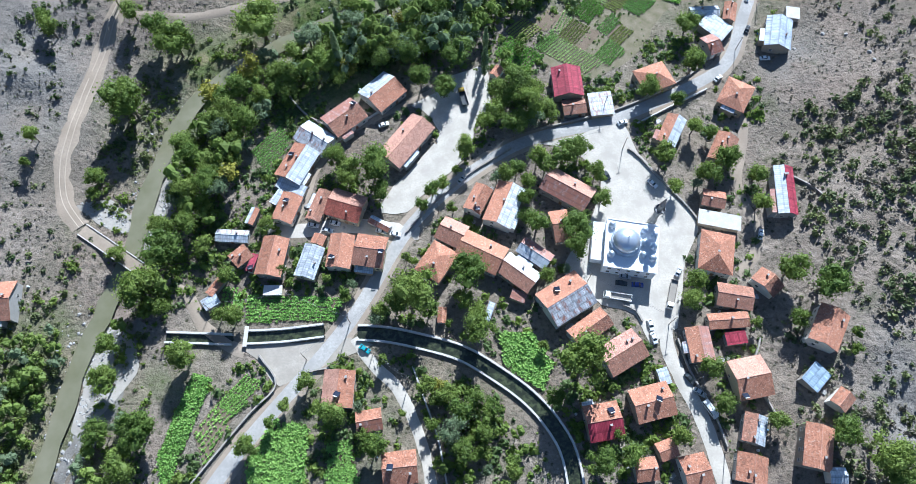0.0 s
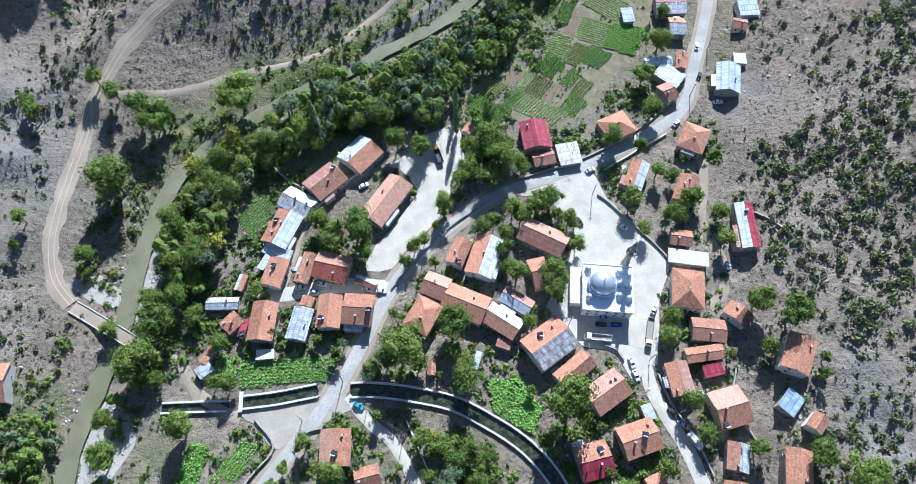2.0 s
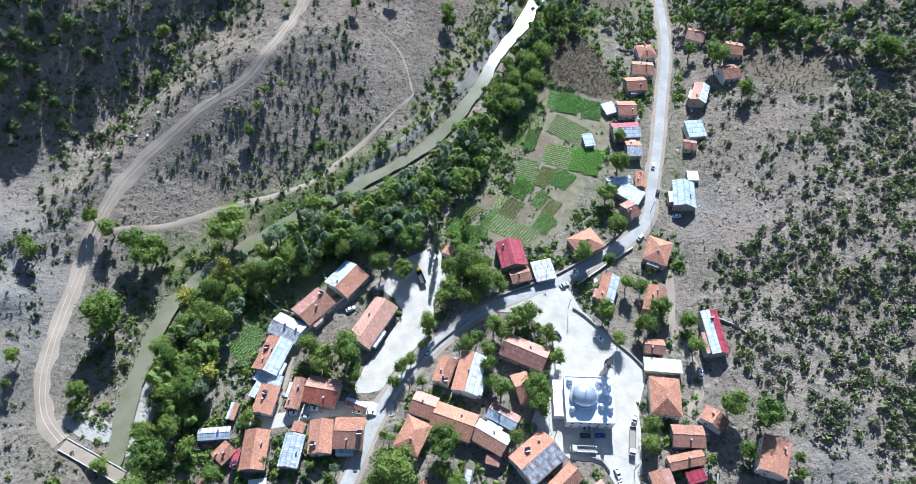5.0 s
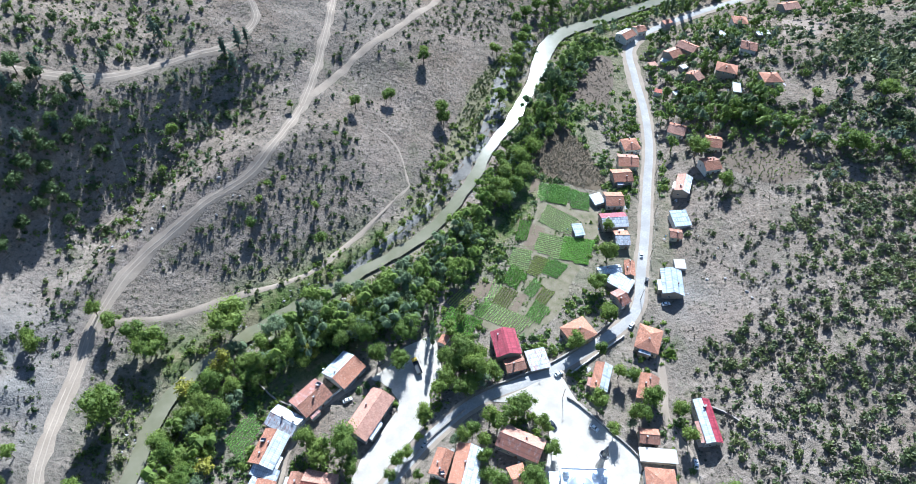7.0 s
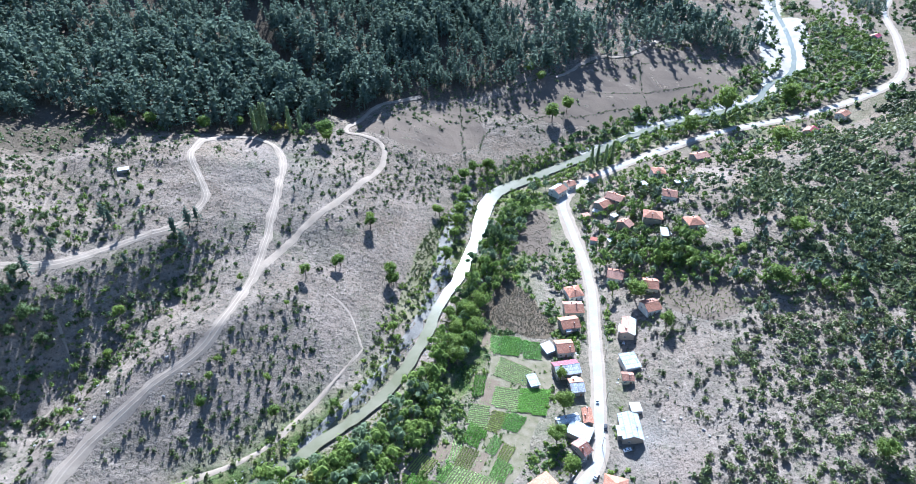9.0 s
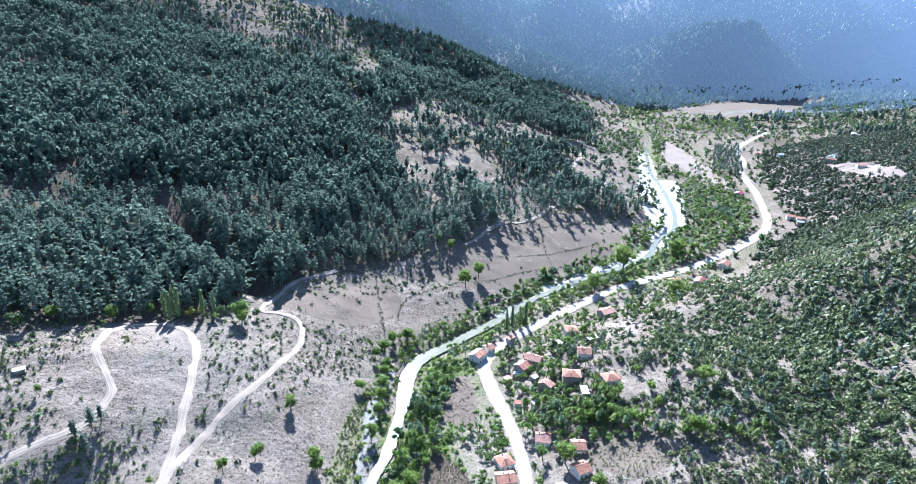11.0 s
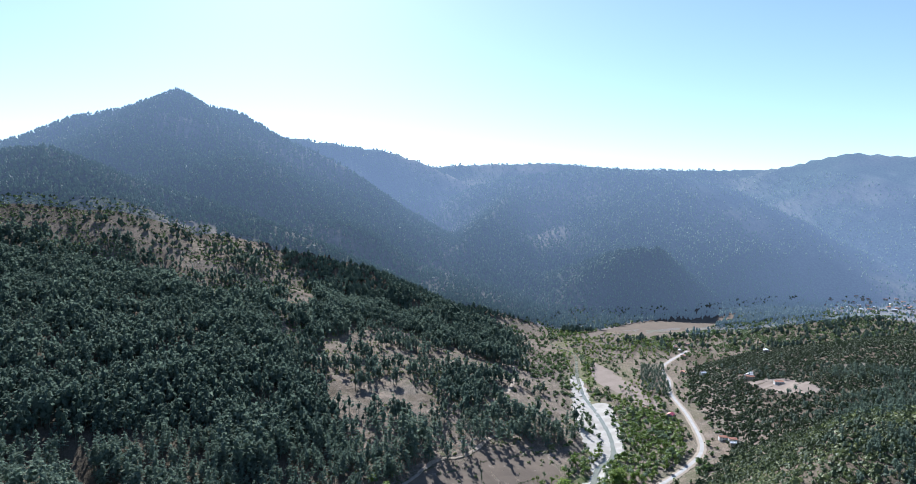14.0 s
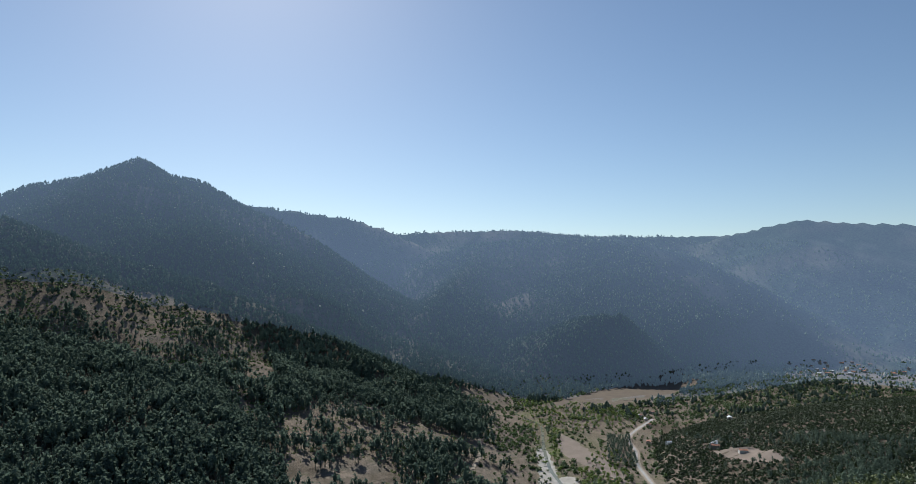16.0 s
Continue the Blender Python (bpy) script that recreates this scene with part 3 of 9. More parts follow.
way("dirt_road", "faint dirt track through dry grass", FAINT_TRACK, [3.0, 4.0, 4.0, 3.8, 3.4, 3.0, 2.0, 0.6], M_DIRT, 0.22, 0.5)
for line in ([(-7.6, 313.4), (3.6, 301.5), (7.9, 277.1), (5, 269.5), (-30, 233), (-38, 223)], [(-148.2, 300.1), (-142.8, 281), (-148.2, 261.7), (-153.5, 253.2)]):
    tagged(ribbon("footpath", line, 1.2, M_DIRT, 0.09, ragged=0.5, thick=0.06), "thin trodden footpath over the dry hill", "footpath", kind="structure")
tagged(sheet("plaza", PLAZA, M_PLAZA, 0.16, ragged=0.7),
       "pale concrete village square round the mosque", "square", kind="structure")
tagged(sheet("yard", YARD, M_PLAZA, 0.14, ragged=0.9), "pale dusty yard beside the long building", "yard", kind="structure")
tagged(sheet("pavement", JUNCTION, M_DUSTY, 0.13, ragged=0.6),
       "dusty junction beside the canal", "pavement", kind="structure")
way("street", "pale concrete side street between houses", [(75.3, 72), (71.7, 55.8), (74.5, 43.7), (79.4, 32), (82.7, 19), (84.5, 8.7), (88, -12)], 5.6, M_PLAZA, 0.19, 0.3)
way("street", "pale concrete lane going down past a house", [(-37, 55.8), (-29.4, 46.6), (-22.1, 39.7), (-17, 32), (-12.4, 20.8), (-9.1, 8.2), (-6, -12)], 4.4, M_PLAZA, 0.19, 0.4)
way("street", "narrow lane between tin-roofed houses", [(-62.6, 98.1), (-58, 112.7), (-56.3, 122.2), (-49, 134.7), (-34.5, 146.2), (-16, 156), (-4.1, 164.1)], 3.6, M_DIRT, 0.17, 0.4)
way("street", "short paved street with parked cars", [(-15, 96.2), (-27.7, 97.6), (-40.9, 99.0), (-53.8, 97.6), (-62.5, 96.9), (-73.3, 96.6)], 7.0, M_PLAZA, 0.17, 0.4)
way("street", "dusty road from the bridge to the canal", [(-117.2, 83.1), (-104.6, 76.2), (-96.2, 69.6), (-90.7, 61), (-80.4, 53.7), (-74, 51)], 5.0, M_DIRT, 0.19, 0.5)
way("street", "earth lane at the foot of the hillside", [(115.1, 149.7), (112, 136), (107.1, 120.3), (107.9, 107.7), (111.3, 96.8), (107.4, 86.4), (100.3, 79.6)], 4.0, M_DIRT, 0.17, 0.7)

# water and gravel
M_BAR = grained("dry_riverbed", (0.42, 0.39, 0.345, 1), (0.27, 0.245, 0.21, 1), 0.06, 0.9, 0.95, bump=0.25, dist=0.3, spec=0.04)
M_WATER, wb = material("river_water", 0.08, 0, 0.35)
_w = place(M_WATER, "World")
plug(M_WATER, mix(M_WATER, ramp(M_WATER, noise_of(M_WATER, _w, 0.06, 4), 0.35, 0.65), (0.13, 0.128, 0.075, 1), (0.18, 0.17, 0.115, 1)), wb.inputs["Base Color"])
relief(M_WATER, wb, noise_of(M_WATER, _w, 1.3, 5), 0.16, 0.12)
tagged(ribbon("water", RIVER, [7 if y < 200 else 6.5 if y < 320 else 7.5 if y < 390 else 12 if y < 440 else 9.0 if y < 480 else 7.0 if y < 560 else 6 for x, y in RIVER], M_WATER, level=-1.35, gap=5.0, thick=0.0, ragged=0.8), "murky green shallow river", "river", kind="structure")
tagged(ribbon("gravel_bank", [(-106, 88), (-110, 110), (-100, 140)], [7, 8, 4], M_PEBBLE, 0.1, ragged=1.5), "pale gravel bank by the water", "gravel bank", kind="structure")
tagged(ribbon("gravel_bank", [(-128, 8), (-120, 30), (-118, 50), (-112, 62)], [10, 14, 16, 6], M_PEBBLE, 0.1, ragged=2.0), "stony gravel bank by the water", "gravel bank", kind="structure")
tagged(ribbon("gravel_bank", [(-30, 216), (-10, 233), (16, 256), (44, 292), (66, 333), (88, 384), (112, 425)], [5, 7, 6, 8, 10, 12, 10], M_PEBBLE, 0.1, ragged=2.5), "wide dry gravel bank along the river", "gravel bank", kind="structure")
tagged(ribbon("gravel_bank", [(230, 478), (351, 526), (463, 556), (519, 600), (600, 725), (690, 850), (780, 980)], [10, 16, 18, 26, 34, 30, 16], M_BAR, 0.12, ragged=4.0, gap=6), "broad dry riverbed of pale stones", "gravel bank", kind="structure")
M_REEDS = grained("grassy_river_flat", (0.15, 0.145, 0.075, 1), (0.23, 0.20, 0.135, 1), 0.12, 1.2, 0.95, bump=0.6, dist=0.3, spec=0.04)
REED_FLAT = [(90, 399), (71, 367), (60, 328), (46, 300), (32, 294), (35, 311), (50, 342), (63, 370), (81, 396)]
tagged(sheet("river_flat", REED_FLAT, M_REEDS, 0.12, 3.0, 1.5), "grassy flat of reeds beside the gravel bank", "ground", kind="structure")
BANKS = [[(-116.4, 124.4), (-111.3, 121.7), (-112.1, 108.6), (-112.3, 91.3), (-119.2, 90.9), (-118.2, 111.6)],
         [(-144.3, 108.6), (-134.9, 109), (-124.8, 102.9), (-123.2, 98), (-128.5, 96.4), (-140.1, 102.9)],
         [(-130.2, 52.3), (-121.6, 60.6), (-109.7, 47.6), (-118.4, 31.9), (-127.9, 24.6)]]
for outline, label in zip(BANKS, ("pale stony gravel bank below the trees", "dumped pale rubble beside the bridge", "low stony bank of the river")):
    tagged(sheet("gravel_bank", outline, M_BAR, 0.14, 2.5, 1.6), label, "gravel bank", kind="structure")
M_STRAW = grained("dry_grass_field", (0.165, 0.13, 0.098, 1), (0.125, 0.10, 0.079, 1), 0.03, 0.7, 0.95, bump=0.5, dist=0.3, spec=0.04)
M_BROWN = grained("brown_fallow_field", (0.165, 0.128, 0.09, 1), (0.095, 0.075, 0.048, 1), 0.12, 2.4, 0.95, bump=0.8, dist=0.4, spec=0.04)


def field(label, outline, mat, gap=5.0, ragged=2.0):
    return tagged(sheet("field", outline, mat, 0.12, gap, ragged), label, "field", kind="structure")


field("broad dry straw-coloured field on the valley floor", [(1017, 1300), (1140, 1331), (1423, 1421), (1620, 1464), (1860, 1478), (1734, 1353), (1452, 1230), (1215, 1195), (1046, 1223)], M_STRAW, 30, 8)
field("dry mown meadow below the pines", [(36, 512), (81, 547), (138, 555), (149, 510), (94, 481)], M_STRAW)
field("brown fallow field by the river", [(83.4, 294.6), (111, 323), (119.6, 298.7), (124.1, 263.6), (109.4, 261.9), (88.2, 275.5)], M_BROWN)
field("grey bare field by the road", [(124, 350), (152, 393), (164, 390), (150, 340), (144, 332)], M_STRAW)
field("terraced bare orchard on the hillside", [(201.9, 284.7), (224.6, 274.2), (236.2, 251.3), (224.6, 234.7), (202.1, 240.2), (194, 261.8)], M_STRAW)
field("dry sloping terraces under the pines", [(160, 560), (234, 597), (306, 629), (440, 655), (440, 580), (360, 538), (255, 520)], M_STRAW, 8, 4)


# ---- roofs, walls and houses ----
def tiles(m, w, across, step):
    """A random number for each tile or sheet, with the shade at its joints."""
    cut = m.node_tree.nodes.new("ShaderNodeVectorMath")
    cut.operation = "DIVIDE"
    plug(m, w, cut.inputs[0])
    cut.inputs[1].default_value = (step, across, 50.0)
    whole = m.node_tree.nodes.new("ShaderNodeVectorMath")
    whole.operation = "FLOOR"
    plug(m, cut.outputs[0], whole.inputs[0])
    each = m.node_tree.nodes.new("ShaderNodeTexWhiteNoise")
    plug(m, whole.outputs[0], each.inputs["Vector"])
    rest = m.node_tree.nodes.new("ShaderNodeVectorMath")
    rest.operation = "FRACTION"
    plug(m, cut.outputs[0], rest.inputs[0])
    sep = m.node_tree.nodes.new("ShaderNodeSeparateXYZ")
    plug(m, rest.outputs[0], sep.inputs[0])
    return each.outputs["Value"], sep.outputs[0], sep.outputs[1]


def rows_material(name, a, c, across, step, rough=0.75, metal=0.0, dirt=(0.10, 0.08, 0.065, 1), dirty=0.35, rust=None, rusty=0.55, depth=0.05, tint=0.25, odd=None):
    """Roofing of tiles or sheets that differ, with joints, painted row shadows, stains and rust."""
    m, b = material(name, rough, metal, 0.3)
    w = place(m, "Object")
    info = m.node_tree.nodes.new("ShaderNodeObjectInfo")
    moved = m.node_tree.nodes.new("ShaderNodeVectorMath")
    moved.operation = "ADD"
    plug(m, w, moved.inputs[0])
    plug(m, info.outputs["Location"], moved.inputs[1])
    wide = moved.outputs[0]
    value, along, up = tiles(m, wide, across, step)
    broad, mid, fine = noise_of(m, wide, 0.35, 4), noise_of(m, wide, 1.1, 5, 0.7), noise_of(m, wide, 4.0, 4, 0.8)
    col = mix(m, value, shade(a, 0.8), shade(c, 1.08))
    col = mix(m, ramp(m, value, 0.91, 0.97), col, odd or shade(c, 1.25))
    col = mix(m, ramp(m, value, 0.10, 0.04), col, shade(a, 0.55))
    col = mix(m, ramp(m, broad, 0.46, 0.66), col, mix(m, 0.55, col, shade(a, 0.5)))
    worn = m.node_tree.nodes.new("ShaderNodeMath")
    worn.operation = "MULTIPLY"
    plug(m, ramp(m, mid, 0.50, 0.66), worn.inputs[0])
    worn.inputs[1].default_value = min(1.0, dirty * 2)
    col = mix(m, worn.outputs[0], col, dirt)
    if rust:
        thin = m.node_tree.nodes.new("ShaderNodeVectorMath")
        thin.operation = "MULTIPLY"
        plug(m, wide, thin.inputs[0])
        thin.inputs[1].default_value = (1.0, 0.35, 0.35)
        col = mix(m, ramp(m, noise_of(m, thin.outputs[0], 0.8, 6, 0.75), rusty, rusty + 0.08), col, mix(m, fine, rust, shade(rust, 1.9)))
    joint = mix(m, ramp(m, along, 0.0, 0.25), shade(a, 0.3), col)
    col = mix(m, 0.7, col, joint)
    # shadow where the rows overlap, painted as a dark band along each row
    row_shadow = mix(m, ramp(m, up, 0.0, 0.3), shade(a, 0.25), col)
    col = mix(m, 0.65, col, row_shadow)
    col = mix(m, ramp(m, fine, 0.62, 0.72), col, shade(a, 0.4))
    col = mix(m, tint, col, mix(m, info.outputs["Random"], shade(a, 0.35), shade(c, 1.4)))
    plug(m, col, b.inputs["Base Color"])
    relief(m, b, ramp(m, along, 0.0, 0.3), 0.6, depth)
    return m


RUST = (0.20, 0.075, 0.045, 1)
ROOFS = {
    "tile": rows_material("clay_tiles", (0.40, 0.165, 0.10, 1), (0.51, 0.245, 0.155, 1), 0.36, 0.30, 0.9, odd=(0.56, 0.40, 0.31, 1)),
    # weathered tiles, with the shade of slopes turned from the sun painted in
    "tile2": rows_material("shade_darkened_old_tiles", (0.33, 0.145, 0.095, 1), (0.43, 0.22, 0.15, 1), 0.36, 0.30, 0.9, dirty=0.5, odd=(0.48, 0.33, 0.25, 1)),
    "tile3": rows_material("faded_clay_tiles", (0.49, 0.245, 0.17, 1), (0.56, 0.325, 0.245, 1), 0.36, 0.30, 0.9, odd=(0.36, 0.16, 0.11, 1)),
    "tilep": rows_material("patched_clay_tiles", (0.50, 0.24, 0.18, 1), (0.60, 0.36, 0.28, 1), 0.36, 0.30, 0.9, rust=RUST, rusty=0.58),
    "red2": rows_material("red_clay_tiles", (0.42, 0.11, 0.075, 1), (0.50, 0.16, 0.11, 1), 0.36, 0.30, 0.85),
    "red": rows_material("crimson_sheet_metal", (0.30, 0.035, 0.06, 1), (0.36, 0.055, 0.08, 1), 3.0, 0.5, 0.45, 0.0, dirty=0.1, tint=0.1),
    "rust": rows_material("rusty_sheet_metal", (0.36, 0.20, 0.17, 1), (0.45, 0.30, 0.27, 1), 2.0, 0.4, 0.6, 0.1, rust=RUST, rusty=0.42),
    "tin": rows_material("grey_corrugated_tin", (0.48, 0.53, 0.58, 1), (0.53, 0.57, 0.61, 1), 2.0, 0.85, 0.6, 0.1, dirty=0.2, rust=(0.26, 0.15, 0.10, 1), rusty=0.60, tint=0.15),
    "tinr": rows_material("rust_streaked_tin", (0.50, 0.53, 0.57, 1), (0.58, 0.60, 0.63, 1), 2.0, 0.85, 0.55, 0.15, rust=RUST, rusty=0.52, tint=0.15),
    "tinw": rows_material("white_painted_sheet_metal", (0.56, 0.58, 0.61, 1), (0.66, 0.68, 0.70, 1), 2.0, 0.85, 0.55, 0.0, dirty=0.2, rust=(0.28, 0.17, 0.12, 1), rusty=0.64, tint=0.1),
    "tins": rows_material("pale_blue_standing_seam_tin", (0.40, 0.46, 0.53, 1), (0.44, 0.50, 0.57, 1), 3.0, 0.5, 0.65, 0.0, dirty=0.05, tint=0.05),
    "tinb": rows_material("blue_grey_corrugated_tin", (0.40, 0.52, 0.64, 1), (0.48, 0.60, 0.70, 1), 2.0, 0.3, 0.4, 0.3, dirty=0.1, tint=0.1),
    "concrete": grained("concrete_slab", (0.45, 0.43, 0.40, 1), (0.58, 0.56, 0.53, 1), 0.5, 3.0, 0.9),
}
ROOF_WORDS = {"tile": "orange clay tile roof", "tile2": "weathered, shade-darkened brown clay tile roof", "tile3": "faded pink clay tile roof", "tilep": "patched pinkish tile roof",
              "red2": "brick red tile roof", "red": "crimson sheet metal roof", "rust": "rusty sheet metal roof", "tin": "grey corrugated tin roof",
              "tinr": "rust-streaked tin roof", "tinw": "white sheet metal roof", "tins": "pale blue metal roof", "tinb": "blue-grey tin roof", "concrete": "flat concrete roof"}
WALLS = [
    ("whitewashed", grained("whitewash", (0.70, 0.67, 0.61, 1), (0.58, 0.55, 0.49, 1), 0.4, 3.0, 0.9)),
    ("mud-plastered", grained("mud_plaster", (0.40, 0.33, 0.25, 1), (0.31, 0.255, 0.195, 1), 0.4, 3.0, 0.95)),
    ("grey rendered", grained("grey_render", (0.42, 0.40, 0.375, 1), (0.34, 0.325, 0.30, 1), 0.4, 3.0, 0.9)),
    ("pale yellow", grained("pale_yellow_render", (0.62, 0.55, 0.38, 1), (0.54, 0.48, 0.34, 1), 0.4, 3.0, 0.9)),
    ("stone", grained("rubble_stone", (0.36, 0.33, 0.29, 1), (0.24, 0.22, 0.195, 1), 1.5, 5.0, 0.95, bump=0.7)),
]
M_FRAME = grained("painted_wood", (0.62, 0.60, 0.56, 1), (0.5, 0.48, 0.44, 1), 2.0, 12.0, 0.6)
M_DOOR = grained("brown_door", (0.17, 0.09, 0.05, 1), (0.22, 0.12, 0.07, 1), 2.0, 12.0, 0.6)
M_PANE, _pb = material("window_glass", 0.06, 0.0, 0.6)
_pb.inputs["Base Color"].default_value = (0.03, 0.04, 0.045, 1)
M_BRICK = grained("chimney_brick", (0.40, 0.20, 0.14, 1), (0.30, 0.15, 0.11, 1), 2.0, 10.0, 0.9)
M_MORTAR = grained("chimney_cap", (0.42, 0.40, 0.37, 1), (0.30, 0.28, 0.26, 1), 2.0, 10.0, 0.9)


class Solid:
    """Gathers boxes, prisms and rounds into one mesh."""

    def __init__(self):
        self.v, self.f, self.m = [], [], []

    def add(self, verts, faces, mat=0):
        o = len(self.v)
        self.v += [tuple(p) for p in verts]
        self.f += [tuple(i + o for i in f) for f in faces]
        self.m += [mat] * len(faces)
        return self

    def box(self, lo, hi, mat=0):
        x0, y0, z0 = lo
        x1, y1, z1 = hi
        return self.add([(x0, y0, z0), (x1, y0, z0), (x1, y1, z0), (x0, y1, z0), (x0, y0, z1), (x1, y0, z1), (x1, y1, z1), (x0, y1, z1)],
                        [(0, 3, 2, 1), (4, 5, 6, 7), (0, 1, 5, 4), (1, 2, 6, 5), (2, 3, 7, 6), (3, 0, 4, 7)], mat)

    def hull(self, low, high, mat=0):
        """Two rings of equal count joined by sides, closed below and above."""
        n = len(low)
        return self.add(list(low) + list(high), [tuple(range(n))[::-1], tuple(range(n, 2 * n))] + [(i, (i + 1) % n, n + (i + 1) % n, n + i) for i in range(n)], mat)

    def turned(self, profile, sides=12, at=(0, 0), mat=0):
        """A round body from (radius, height) pairs."""
        rings = [[(at[0] + r * math.cos(2 * math.pi * k / sides), at[1] + r * math.sin(2 * math.pi * k / sides), z) for k in range(sides)] for r, z in profile]
        verts = [p for ring in rings for p in ring]
        faces = [tuple(range(sides))[::-1], tuple(range((len(rings) - 1) * sides, len(rings) * sides))]
        for j in range(len(rings) - 1):
            faces += [(j * sides + k, j * sides + (k + 1) % sides, (j + 1) * sides + (k + 1) % sides, (j + 1) * sides + k) for k in range(sides)]
        return self.add(verts, faces, mat)

    def mesh(self, name, mats, smooth=False):
        return mesh_of(name, self.v, self.f, mats, self.m, smooth)


def part(name, data, parent, label="", at=None):
    """One mesh as a part of a thing or of a part."""
    if isinstance(data, tuple):
        data = data[0].mesh(name, data[1])
    ob = new(name, data)
    ob.parent = parent
    if at is not None:
        ob.matrix_basis = at
    return tagged(ob, label) if label else ob


WINDOW_FRAME = Solid()
for lo, hi in (((-0.6, -0.08, -0.65), (0.6, 0.02, -0.55)), ((-0.6, -0.05, 0.55), (0.6, 0.02, 0.65)), ((-0.6, -0.05, -0.55), (-0.5, 0.02, 0.55)),
               ((0.5, -0.05, -0.55), (0.6, 0.02, 0.55)), ((-0.04, -0.04, -0.55), (0.04, 0.02, 0.55))):
    WINDOW_FRAME.box(lo, hi)
WINDOW_FRAME = WINDOW_FRAME.mesh("window", [M_FRAME])
WINDOW_PANE = Solid().box((-0.5, -0.015, -0.55), (-0.04, 0.01, 0.55)).box((0.04, -0.015, -0.55), (0.5, 0.01, 0.55)).mesh("pane", [M_PANE])
DOOR = Solid().box((-0.5, -0.05, 0), (0.5, 0.03, 2.05)).box((-0.58, -0.08, 0), (-0.5, 0.03, 2.12)).box((0.5, -0.08, 0), (0.58, 0.03, 2.12)).mesh("door", [M_DOOR])
STACK = Solid().box((-0.32, -0.26, -0.9), (0.32, 0.26, 0.85)).mesh("chimney", [M_BRICK])
CAP = Solid().box((-0.42, -0.36, 0.98), (0.42, 0.36, 1.08)).box((-0.38, -0.32, 0.85), (-0.28, 0.32, 0.98)).box((0.28, -0.32, 0.85), (0.38, 0.32, 0.98)).mesh("cap", [M_MORTAR])
M_PANEL, _pp = material("solar_absorber", 0.15, 0.0, 0.5)
_pp.inputs["Base Color"].default_value = (0.012, 0.016, 0.03, 1)
M_STEEL = grained("galvanised_steel", (0.45, 0.46, 0.47, 1), (0.55, 0.56, 0.57, 1), 2.0, 10.0, 0.35, 0.8)


def solar_heater(x, y, z, turn):
    thing = tagged(new("solar_water_heater"), "solar water heater with dark panel and tank on a roof", "water heater", "solar heaters on the roofs")
    thing.matrix_basis = pose(x, y, z, 0, 0, turn)
    part("panel", (Solid().hull([(-1.0, -0.9, 0.15), (1.0, -0.9, 0.15), (1.0, 0.7, 1.25), (-1.0, 0.7, 1.25)], [(-1.0, -0.95, 0.25), (1.0, -0.95, 0.25), (1.0, 0.65, 1.35), (-1.0, 0.65, 1.35)]), [M_PANEL]), thing)
    tank = Solid().turned([(0.05, -0.8), (0.22, -0.76), (0.22, 0.76), (0.05, 0.8)], 10)
    part("tank", (tank, [M_STEEL]), thing, "grey steel round tank", pose(0, 0.95, 1.5, 0, 90, 0))
    for sx in (-0.9, 0.9):
        part("stand", (Solid().box((sx - 0.04, 0.6, -0.5), (sx + 0.04, 0.68, 1.3)), [M_STEEL]), thing)
        part("stand", (Solid().box((sx - 0.04, -0.9, -0.3), (sx + 0.04, -0.82, 0.2)), [M_STEEL]), thing)


HOUSE_SEED = random.Random(7)
HOMES = []


def roof_slab(l, w, eave, rise, side, mat, over=0.0):
    """One slope of a gable roof: side -1 or 1 across the ridge."""
    t = 0.16
    y0, y1 = side * w / 2, 0.0
    low = [(-l / 2, y0, eave), (l / 2, y0, eave), (l / 2, y1, eave + rise), (-l / 2, y1, eave + rise)]
    if side > 0:
        low = [low[1], low[0], low[3], low[2]]
    high = [(p[0], p[1], p[2] + t) for p in low]
    return Solid().hull(low, high).mesh("roof", [mat])


